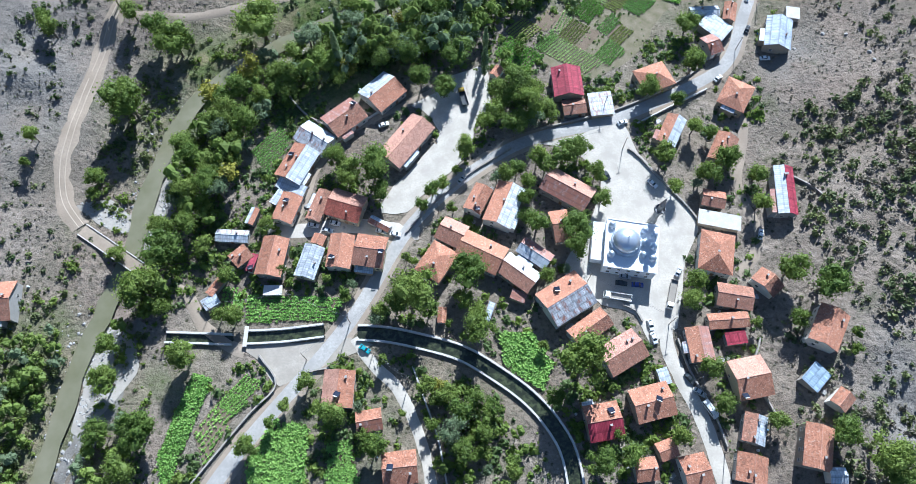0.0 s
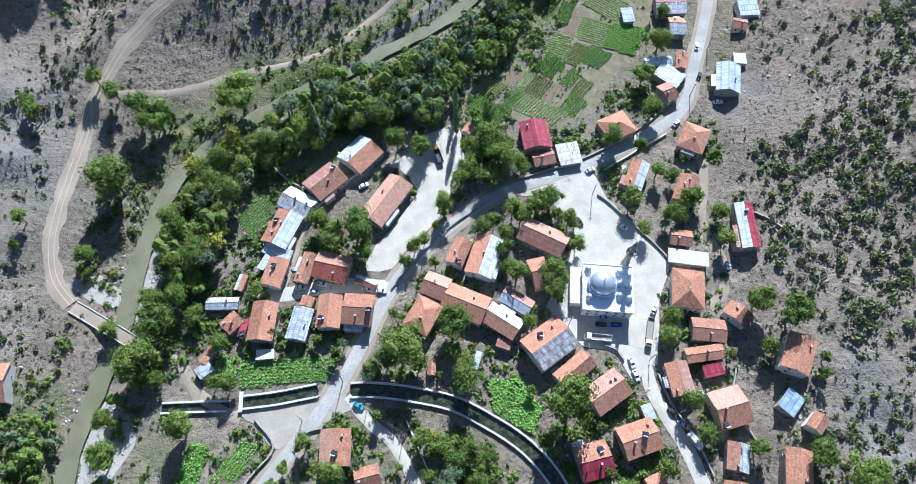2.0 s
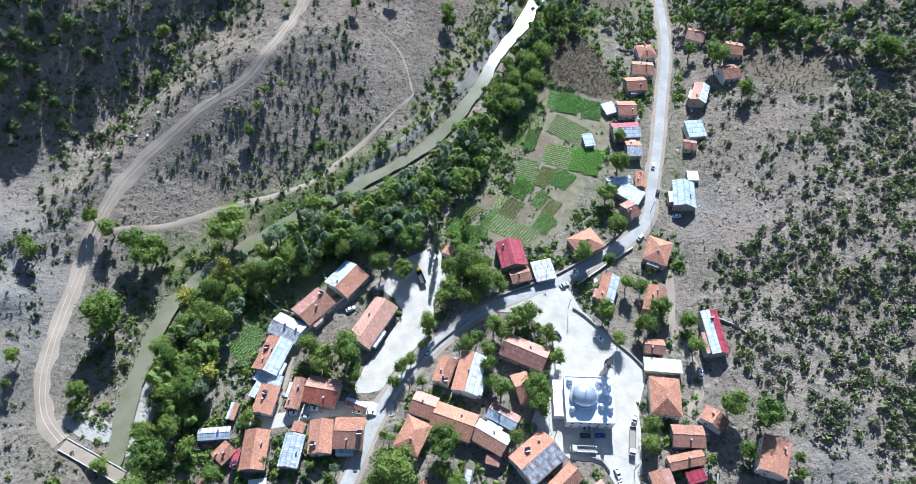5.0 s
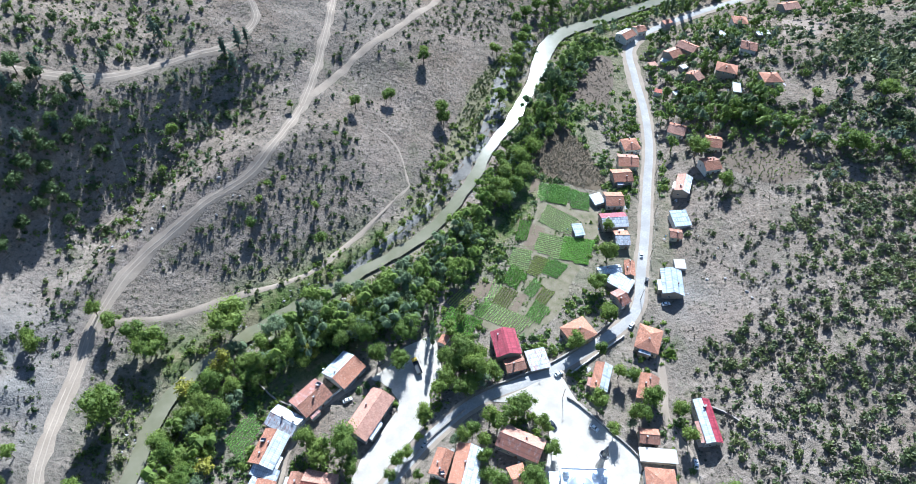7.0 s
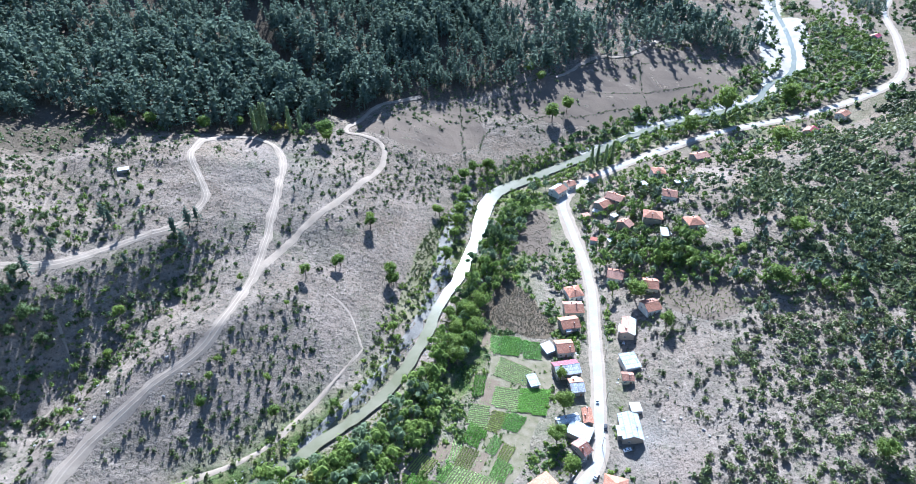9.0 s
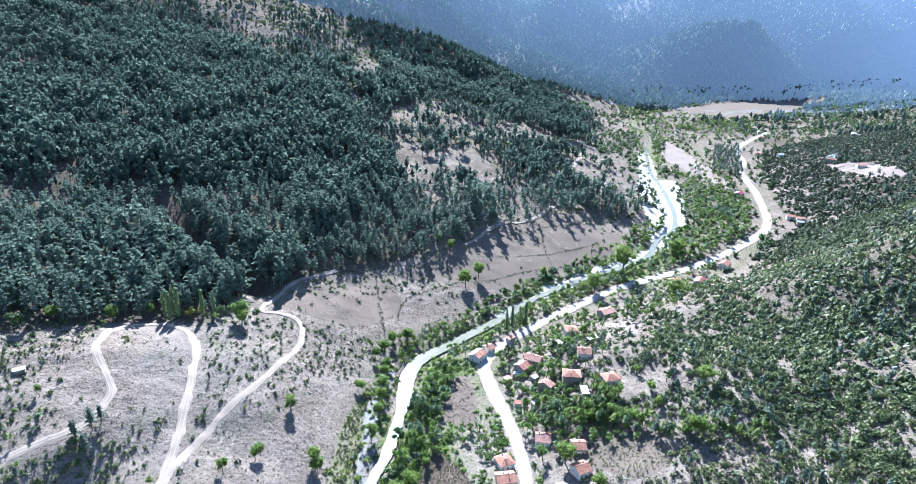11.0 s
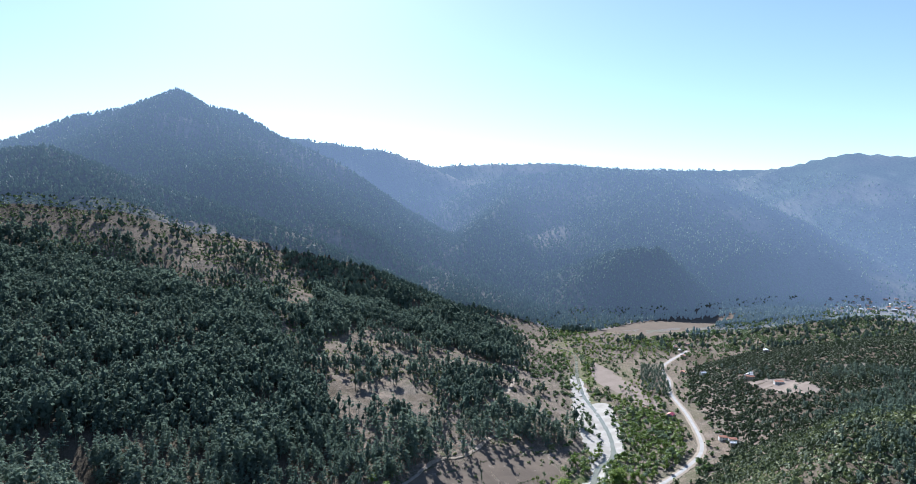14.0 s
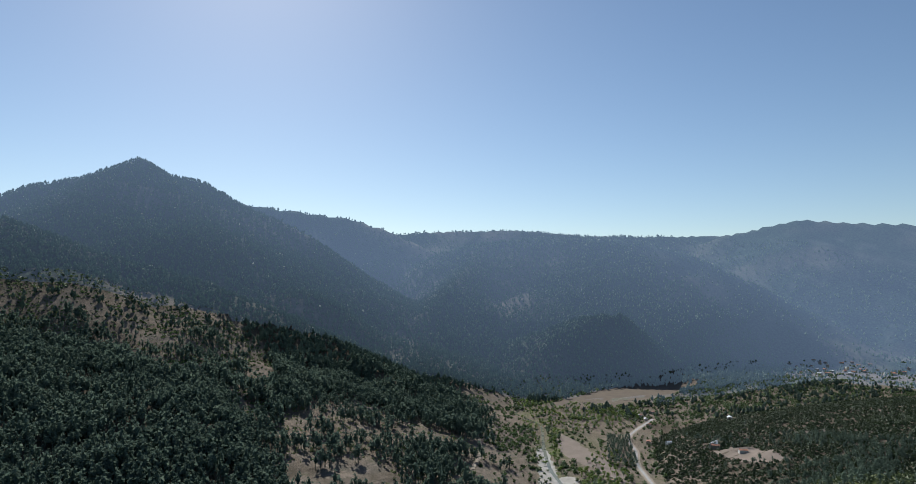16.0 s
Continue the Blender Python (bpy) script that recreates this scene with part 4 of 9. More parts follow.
def house(x, y, l, w, turn, eave, kind, front, back, solar=None):
    rnd = HOUSE_SEED
    if y < 330:
        low_eave = eave * 0.74
        x, y, eave = x * (220 - low_eave) / (220 - eave), y * (220 - low_eave) / (220 - eave), low_eave
    HOMES.append((x, y, l, w, turn))
    a = radians(turn)
    ux, uy = math.cos(a), math.sin(a)
    corners = [(x + sx * l / 2 * ux - sy * w / 2 * uy, y + sx * l / 2 * uy + sy * w / 2 * ux) for sx in (-1, 1) for sy in (-1, 1)]
    heights = [float(ground(*c)) for c in corners]
    base = float(ground(x, y))
    low = min(heights) - base - 0.4
    word, wall = WALLS[rnd.choice((0, 0, 1, 1, 2, 2, 3, 4))]
    size = "small" if l * w < 50 else "two-storey" if eave >= 4.0 else "single-storey"
    name = "shed" if l * w < 40 or kind == "f" else "house"
    thing = tagged(new(name), f"{size} {word} village {name} with {ROOF_WORDS[front if kind != 'g' else back]}", name, "village houses" if name == "house" else "village sheds")
    thing.matrix_basis = pose(x, y, base, 0, 0, turn)
    over = 0.45 if l * w > 40 else 0.25
    hl, hw = l / 2 - over, w / 2 - over
    pitch = 0.40 if kind != "f" else 0.0
    rise = pitch * w / 2
    body = Solid()
    if kind == "g":
        cut = rise * (over / (w / 2))
        top = eave + cut - 0.02
        ring = lambda sx: [(sx * hl, -hw, low), (sx * hl, hw, low), (sx * hl, hw, top), (sx * hl, 0, eave + rise - 0.03), (sx * hl, -hw, top)]
        v = ring(-1) + ring(1)
        body.add(v, [(0, 4, 3, 2, 1), (5, 6, 7, 8, 9), (0, 5, 9, 4), (1, 2, 7, 6), (0, 1, 6, 5), (2, 3, 8, 7), (3, 4, 9, 8)])
    else:
        body.box((-hl, -hw, low), (hl, hw, eave + 0.02))
    part("wall", (body, [wall]), thing)
    if kind == "g":
        part("roof", roof_slab(l, w, eave, rise, -1, ROOFS[front]), thing, ROOF_WORDS[front])
        part("roof", roof_slab(l, w, eave, rise, 1, ROOFS[back]), thing, ROOF_WORDS[back])
        ridge = Solid().hull([(-l / 2, -0.14, eave + rise + 0.06), (l / 2, -0.14, eave + rise + 0.06), (l / 2, 0.14, eave + rise + 0.06), (-l / 2, 0.14, eave + rise + 0.06)],
                             [(-l / 2, -0.05, eave + rise + 0.24), (l / 2, -0.05, eave + rise + 0.24), (l / 2, 0.05, eave + rise + 0.24), (-l / 2, 0.05, eave + rise + 0.24)])
        part("ridge_cap", (ridge, [ROOFS["tile3" if "tile" in front or "tile" in back else front]]), thing)
    elif kind == "h":
        r = min(l, w) / 2
        rise = 0.42 * r
        rl, rw = l / 2 - r, w / 2 - r
        e, t = eave, eave + rise
        c = [(-l / 2, -w / 2, e), (l / 2, -w / 2, e), (l / 2, w / 2, e), (-l / 2, w / 2, e)]
        if l >= w:
            p, q = (-rl, 0, t), (rl, 0, t)
            slopes = [(c[0], c[1], q, p), (c[2], c[3], p, q), (c[1], c[2], q), (c[3], c[0], p)]
        else:
            p, q = (0, -rw, t), (0, rw, t)
            slopes = [(c[1], c[2], q, p), (c[3], c[0], p, q), (c[0], c[1], p), (c[2], c[3], q)]
        for s in slopes:
            lowr = [tuple(k) for k in s]
            part("roof", (Solid().hull(lowr, [(k[0], k[1], k[2] + 0.16) for k in lowr]), [ROOFS[front]]), thing, ROOF_WORDS[front])
    else:
        drop = 0.10 * w if front != "concrete" else 0.0
        lowr = [(-l / 2, -w / 2, eave), (l / 2, -w / 2, eave), (l / 2, w / 2, eave + drop), (-l / 2, w / 2, eave + drop)]
        if drop:
            part("wall", (Solid().hull([(-hl, -hw, eave + 0.02), (hl, -hw, eave + 0.02), (hl, hw, eave + 0.02), (-hl, hw, eave + 0.02)],
                                       [(-hl, -hw, eave + 0.03), (hl, -hw, eave + 0.03), (hl, hw, eave + drop * 0.95), (-hl, hw, eave + drop * 0.95)]), [wall]), thing)
        part("roof", (Solid().hull(lowr, [(k[0], k[1], k[2] + 0.14) for k in lowr]), [ROOFS[front]]), thing, ROOF_WORDS[front])
    if name == "house" and l * w > 75 and y < 330 and rnd.random() < 0.4:
        sy, deep, top = rnd.choice((-1, 1)), rnd.uniform(1.3, 2.0), eave - 0.25
        u0 = rnd.uniform(-hl, -0.2 * hl)
        u1 = u0 + rnd.uniform(0.6, 1.1) * hl
        annex = part("lean_to", (Solid().hull([(u0, sy * hw, low), (u1, sy * hw, low), (u1, sy * (hw + deep), low), (u0, sy * (hw + deep), low)][::sy],
                                              [(u0, sy * hw, top - 0.1), (u1, sy * hw, top - 0.1), (u1, sy * (hw + deep), top - 0.45), (u0, sy * (hw + deep), top - 0.45)][::sy]), [wall]), thing)
        lean = ROOFS[rnd.choice(("tin", "tinr", "tinw", "rust"))]
        ring = [(u0 - 0.2, sy * hw, top - 0.08), (u1 + 0.2, sy * hw, top - 0.08), (u1 + 0.2, sy * (hw + deep + 0.3), top - 0.5), (u0 - 0.2, sy * (hw + deep + 0.3), top - 0.5)][::sy]
        part("roof", (Solid().hull(ring, [(k[0], k[1], k[2] + 0.06) for k in ring]), [lean]), annex, "sheet metal lean-to roof")
    if name == "house":
        for level in ((1.2, eave - 0.95) if eave >= 4.6 else (min(1.6, eave - 1.0),)):
            n = max(1, int(l / 3.4))
            for k in range(n):
                at = (k + 0.5) / n * 2 * hl - hl
                for sy in (-1, 1):
                    if level < 1.7 and k == n // 2 and sy < 0:
                        part("door", DOOR, thing, "", pose(at, -hw - 0.02, 0, 0, 0, 0))
                        continue
                    win = part("window", WINDOW_FRAME, thing, "", pose(at, sy * (hw + 0.02), level, 0, 0, 0 if sy < 0 else 180))
                    part("pane", WINDOW_PANE, win)
            for sx in (-1, 1):
                win = part("window", WINDOW_FRAME, thing, "", pose(sx * (hl + 0.02), hw * 0.35, level, 0, 0, 90 * sx))
                part("pane", WINDOW_PANE, win)
        for k in range(rnd.choice((1, 1, 2))):
            v = rnd.uniform(-0.5, 0.5) * w * 0.6
            u = rnd.uniform(-0.7, 0.7) * (l / 2 - (min(l, w) / 2 if kind == "h" else 0))
            z = eave + rise * (1 - abs(v) / (w / 2)) if kind == "g" else eave + rise * 0.6
            stack = part("chimney", STACK, thing, "", pose(u, v, z + 0.25))
            part("cap", CAP, stack)
    if solar:
        u, v = solar
        z = base + eave + (rise * (1 - abs(v) / (w / 2)) if kind == "g" else 0.6 * rise) + 0.16
        solar_heater(x + u * ux - v * uy, y + u * uy + v * ux, z, rnd.uniform(150, 200))
    return thing


house(-31.0, 155.6, 14.4, 13.8, 46, 5, "g", "tile", "tin")
house(-45.5, 143.5, 15.0, 12.0, 41, 5, "g", "tile2", "rust", (6.0, 1.4))
house(-56.5, 134.8, 14.0, 10.1, -34, 4, "g", "tinr", "tin")
house(-61.9, 122.7, 15.6, 11.3, 65, 5, "g", "tin", "tile", (2.1, 3.5))
house(-63.5, 113.5, 11.8, 4.5, -23, 3.5, "f", "tin", "tin")
house(-63.8, 104.0, 11.8, 8.2, 73, 5, "g", "tile", "tile", (2.1, 0.8))
house(-68.4, 109.3, 6.6, 2.8, 62, 3.5, "f", "tin", "tin")
house(-77.0, 101.5, 6.8, 3.4, 73, 3, "g", "tile", "tin")
house(-83.1, 93.3, 12.1, 4.9, -3, 3.5, "g", "tin", "tinr")
house(-52.2, 105.3, 13.0, 5.8, 72, 4.5, "g", "tile2", "tile2")
house(-41.9, 104.4, 13.6, 11.2, -17, 6, "g", "red2", "tile3")
house(-29.5, 98.5, 8.9, 3.4, -29, 3, "g", "rust", "tin")
house(-78.7, 85.1, 7.0, 6.6, 43, 4.5, "g", "tile", "tile")
house(-74.4, 82.7, 6.9, 2.5, 76, 4, "f", "red", "red", (-2.0, -0.3))
house(-66.9, 84.3, 15.1, 9.7, 83, 6, "g", "tile", "tile")
house(-86.2, 74.2, 8.3, 3.2, 58, 3.5, "g", "tile", "tile")
house(-87.5, 68.3, 5.7, 4.4, 35, 3, "f", "tin", "tin")
house(-53.6, 82.7, 12.7, 7.7, 76, 5, "g", "tin", "tin")
house(-51.1, 91.3, 4.1, 4.9, 71, 5, "g", "tile", "tile")
house(-42.7, 86.3, 13.1, 9.1, 85, 6, "g", "tile", "tile", (-2.9, 2.5))
house(-32.0, 86.4, 11.4, 12.3, -8, 6, "g", "tile2", "tile", (4.2, -0.6))
house(-34.2, 80.1, 6.8, 2.7, -8, 4, "f", "tin", "tin")
house(-66.2, 72.6, 6.6, 3.7, 0, 3, "f", "concrete", "concrete")
house(-2.9, 94.0, 9.8, 9.7, -27, 5.5, "g", "tile2", "tile3")
house(-8.2, 82.4, 10.4, 13.3, -32, 6, "h", "tile", "tile")
house(7.7, 86.1, 16.9, 11.7, -27, 5.5, "g", "tile", "tile")
house(6.8, 107.3, 11.6, 7.2, 64, 6, "g", "tile", "tile", (-4.3, -1.8))
house(16.4, 104.6, 17.4, 11.0, 68, 6.5, "g", "tinw", "tile")
house(40.2, 111.3, 19.0, 10.9, -32, 6, "g", "rust", "tile3")
house(37.0, 96.9, 7.1, 12.7, 10, 4.5, "g", "tile2", "tile")
house(27.0, 85.9, 12.5, 6.9, -36, 5, "g", "tin", "rust")
house(20.8, 78.3, 14.1, 9.0, -38, 5.5, "g", "tile2", "tinw")
house(20.6, 70.3, 5.5, 3.6, -23, 3.5, "f", "rust", "rust")
house(36.7, 68.4, 16.9, 14.0, 32, 7, "g", "tinr", "tile", (-1.3, 4.1))
house(44.3, 58.1, 14.8, 7.7, 35, 6.5, "g", "tile2", "tile")
house(54.4, 49.6, 14.9, 10.9, 30, 6.5, "g", "tile2", "tilep")
house(68.4, 42.3, 3.8, 5.5, 15, 3, "f", "tin", "tin")
house(46.3, 27.2, 11.6, 11.8, 10, 6, "g", "red", "tile", (2.9, 2.9))
house(62.7, 33.3, 13.4, 11.3, 14, 6, "g", "tile", "tile", (1.7, 0.4))
house(66.1, 18.7, 6.3, 6.1, 20, 4.5, "g", "tile", "tile")
house(58.6, 12.7, 7.4, 7.3, 7, 5, "g", "tile", "tile")
house(74.1, 11.8, 8.7, 11.1, 12, 5.5, "g", "tile", "tile")
house(96.0, 41.3, 11.9, 13.6, 11, 6, "g", "tile", "tile3", (-4.3, -5.3))
house(81.3, 52.7, 12.3, 8.4, 94, 5, "g", "rust", "tile")
house(92.2, 61.1, 14.3, 5.7, 4, 5, "g", "tile", "tile")
house(95.6, 69.6, 12.5, 8.8, -10, 5.5, "g", "tile2", "tile2")
house(108.0, 74.8, 6.5, 9.9, 42, 5, "g", "tile2", "tile")
house(91.5, 85.8, 12.3, 15.7, -13, 6.5, "h", "tile", "tile")
house(94.2, 107.7, 8.6, 7.1, -13, 5, "g", "tile2", "tile")
house(95.6, 99.6, 15.6, 6.1, -12, 4, "f", "concrete", "concrete")
house(119.9, 109.8, 20.0, 7.3, 85, 6, "g", "red", "tin")
house(101.0, 129.2, 13.5, 8.5, 62, 5.5, "g", "tile2", "tile")
house(82.2, 137.2, 14.0, 7.8, 63, 5.5, "g", "tin", "tile")
house(109.7, 153.4, 11.3, 14.0, -30, 6, "h", "tile", "tile")
house(78.4, 162.1, 13.7, 12.0, 22, 5.5, "h", "tile", "tile")
house(43.1, 159.7, 14.2, 12.0, 93, 6, "g", "red", "red")
house(56.3, 150.6, 9.6, 10.3, 7, 3.5, "f", "tinr", "tinr")
house(45.4, 149.1, 9.5, 7.1, 8, 4, "g", "tile2", "tile2")
house(-20.8, 132.9, 22.7, 11.5, 54, 5, "g", "tile3", "tile3")
house(104.6, 179.4, 6.2, 9.7, 23, 4.5, "g", "rust", "rust")
house(107.6, 189.1, 9.4, 12.3, 50, 4, "f", "tin", "tin")
house(114.6, 196.4, 10.1, 5.4, 75, 5, "g", "tile", "tile")
house(132.7, 184.5, 16.2, 10.8, 75, 5.5, "g", "tins", "tins")
house(142.3, 197.2, 5.8, 6.2, -11, 3.5, "f", "concrete", "concrete")
house(104.3, 197.4, 12.6, 5.3, 3, 4, "g", "tinw", "tin")
house(-39.9, 37.6, 12.4, 10.5, 88, 6, "g", "tile", "tile3", (-2.2, -0.2))
house(-29.4, 27.6, 8.5, 7.1, 10, 4.5, "g", "rust", "tile")
house(-18.8, 13.1, 11.1, 10.2, 6, 6, "g", "tile", "tile", (-2.9, 0.3))
house(-157.8, 67.3, 7.7, 14.5, 5, 5, "g", "tile2", "tile")
house(122.1, 56.8, 14.1, 10.0, 60, 6.5, "g", "tile", "tile")
house(116.3, 41.1, 8.2, 6.6, 44, 4, "f", "tinb", "tinb")
house(121.9, 33.4, 6.4, 5.7, 44, 4.5, "g", "tile2", "tile")
house(94.7, 25.0, 9.5, 7.5, 73, 5.5, "g", "tin", "tile2")
house(111.1, 19.0, 13.8, 8.9, 74, 6.5, "g", "tile", "tile")
house(91.7, 12.8, 9.1, 9.8, 76, 5.5, "g", "tile", "tile")
house(94.5, 55.3, 7.3, 4.4, 8, 3.5, "f", "red", "red")
house(115.7, 10.7, 5.3, 4.7, -1, 4, "g", "tin", "tinw")
house(-6.2, 63.5, 5.7, 3.1, 87, 3, "g", "tile", "tile")
house(10.4, 65.0, 6.7, 2.3, 71, 3, "f", "tin", "tin")
house(15.2, 166.7, 5.3, 4.0, 56, 3.5, "g", "tile", "tile")
house(145.8, 291.2, 10.5, 11.0, -0, 5, "h", "tile", "tile")
house(139.6, 276.9, 12.3, 11.0, -12, 5, "g", "tile", "tile3")
house(131.9, 264.5, 11.7, 11.0, -2, 5, "g", "tile", "tile")
house(121.5, 246.2, 10.4, 11.0, -7, 5, "g", "tile", "tile")
house(113.1, 249.2, 6.9, 7.7, 14, 3, "f", "tin", "tin")
house(116.5, 230.2, 14.5, 11.0, -2, 5, "g", "tinw", "red")
house(116.9, 217.1, 7.9, 10.5, -7, 5, "g", "tinr", "tile")
house(96.1, 227.3, 5.6, 8.2, 2, 3, "f", "tins", "tins")
house(163.1, 250.0, 14.5, 8.6, 61, 6, "g", "tinw", "tile3")
house(153.2, 226.7, 9.5, 11.0, -1, 4, "f", "tins", "tins")
house(147.2, 217.0, 6.8, 6.8, -17, 4, "g", "tile2", "tile2")
house(177.8, 298.9, 10.7, 11.0, -31, 5, "g", "tile3", "tile")
house(190.9, 277.8, 9.5, 11.0, -21, 5.5, "g", "tile", "tile")
house(182.2, 260.5, 10.2, 11.0, 4, 5, "g", "tile", "tile2")
house(206.9, 345.9, 7.1, 11.0, 29, 5, "g", "tile3", "tile")
house(224.8, 341.6, 13.8, 11.0, -28, 6.5, "h", "tile", "tile")
house(242.2, 319.0, 12.3, 11.0, -5, 5.5, "h", "tile", "tile")
house(247.9, 361.0, 11.0, 11.0, -29, 4.5, "g", "tile2", "tile2")
house(267.0, 409.7, 11.2, 11.0, -12, 5.5, "h", "tile", "tile")
house(207.3, 380.8, 14.3, 11.0, 22, 5, "g", "tile", "tile3")
house(216.7, 383.5, 13.6, 11.0, -47, 5, "g", "tile3", "tile")
house(222.7, 320.7, 5.2, 9.1, -20, 3.5, "f", "tin", "tinw")
house(182.6, 414.2, 12.0, 10.8, 32, 5, "g", "tile", "tinw")
house(196.1, 422.3, 8.1, 9.1, 12, 4, "g", "tile", "tile2")
house(220.9, 430.6, 8, 5, 20, 3.5, "f", "tile", "tinw")
house(190.4, 376, 6, 5, 10, 3.2, "f", "tile3", "tinw")
house(183.4, 345.1, 5, 4, -30, 2.8, "f", "red2", "red2")
house(270.8, 383.4, 10, 4, 8, 2.8, "f", "tinw", "tinw")
house(244.9, 393, 7, 6, 20, 3, "f", "tinw", "tin")
house(199.5, 377, 6, 4, -45, 2.8, "f", "tinw", "tinw")
house(206.5, 362.6, 5, 4, 20, 2.6, "f", "tinw", "tin")
house(192.6, 337, 5, 4, 10, 2.6, "f", "tin", "tin")
house(-127.3, 418, 7, 4, 8, 1.5, "f", "tinw", "tinw")
house(317.8, 430.7, 14.5, 11.0, 8, 5, "g", "tile3", "tile")
house(448.9, 456.0, 14.5, 11.0, 35, 5, "g", "red", "tile3")
house(431.7, 473.7, 12.9, 11.0, -1, 5, "g", "tile", "tile")
house(515.2, 490.4, 14.5, 10.3, 26, 5, "g", "tile", "tile")
house(735.1, 692.8, 14.5, 11.0, 26, 5, "g", "red", "tile3")
house(963.9, 727.8, 14.5, 9.0, -59, 5, "g", "tile", "tinw")
house(2327.2, 1419.9, 14.5, 5.6, -29, 5, "g", "tile", "tile")
house(2425.5, 1338.4, 14.5, 9.0, -44, 5, "g", "tile", "tile3")
house(2471.4, 1305.5, 14.5, 7.1, -45, 5, "g", "tile", "tinw")
house(2500.2, 1260.6, 14.5, 5.7, -47, 5, "g", "tile", "tile")
house(2538.0, 1239.1, 14.5, 5.2, -46, 5, "g", "tile3", "tile")
house(2506.4, 1285.9, 14.5, 3.9, -49, 5, "g", "tile", "tile")
house(2407.1, 1373.5, 14.5, 5.1, -42, 5, "g", "tile", "tile")
house(958.7, 671.0, 14.5, 9.0, -35, 4, "g", "tile", "tile")
house(721.2, 571.2, 11.1, 9.0, -42, 4, "g", "tile", "tile2")


# ---- the mosque ----
M_MARBLE = grained("white_render", (0.72, 0.74, 0.76, 1), (0.66, 0.68, 0.71, 1), 0.3, 3.0, 0.7)
M_LEAD = grained("lead_dome_sheet", (0.52, 0.57, 0.64, 1), (0.60, 0.65, 0.71, 1), 0.8, 5.0, 0.32, 0.6, bump=0.15)
M_STONE = grained("cut_stone", (0.42, 0.385, 0.33, 1), (0.35, 0.32, 0.275, 1), 0.8, 5.0, 0.9)
M_DARK = grained("dark_grey_lead", (0.16, 0.165, 0.17, 1), (0.20, 0.205, 0.21, 1), 0.8, 6.0, 0.5, 0.3)


def dome_profile(r, z0, n=7, flat=0.9):
    return [(r * math.cos(k / n * math.pi / 2), z0 + flat * r * math.sin(k / n * math.pi / 2)) for k in range(n)] + [(0.04, z0 + flat * r)]


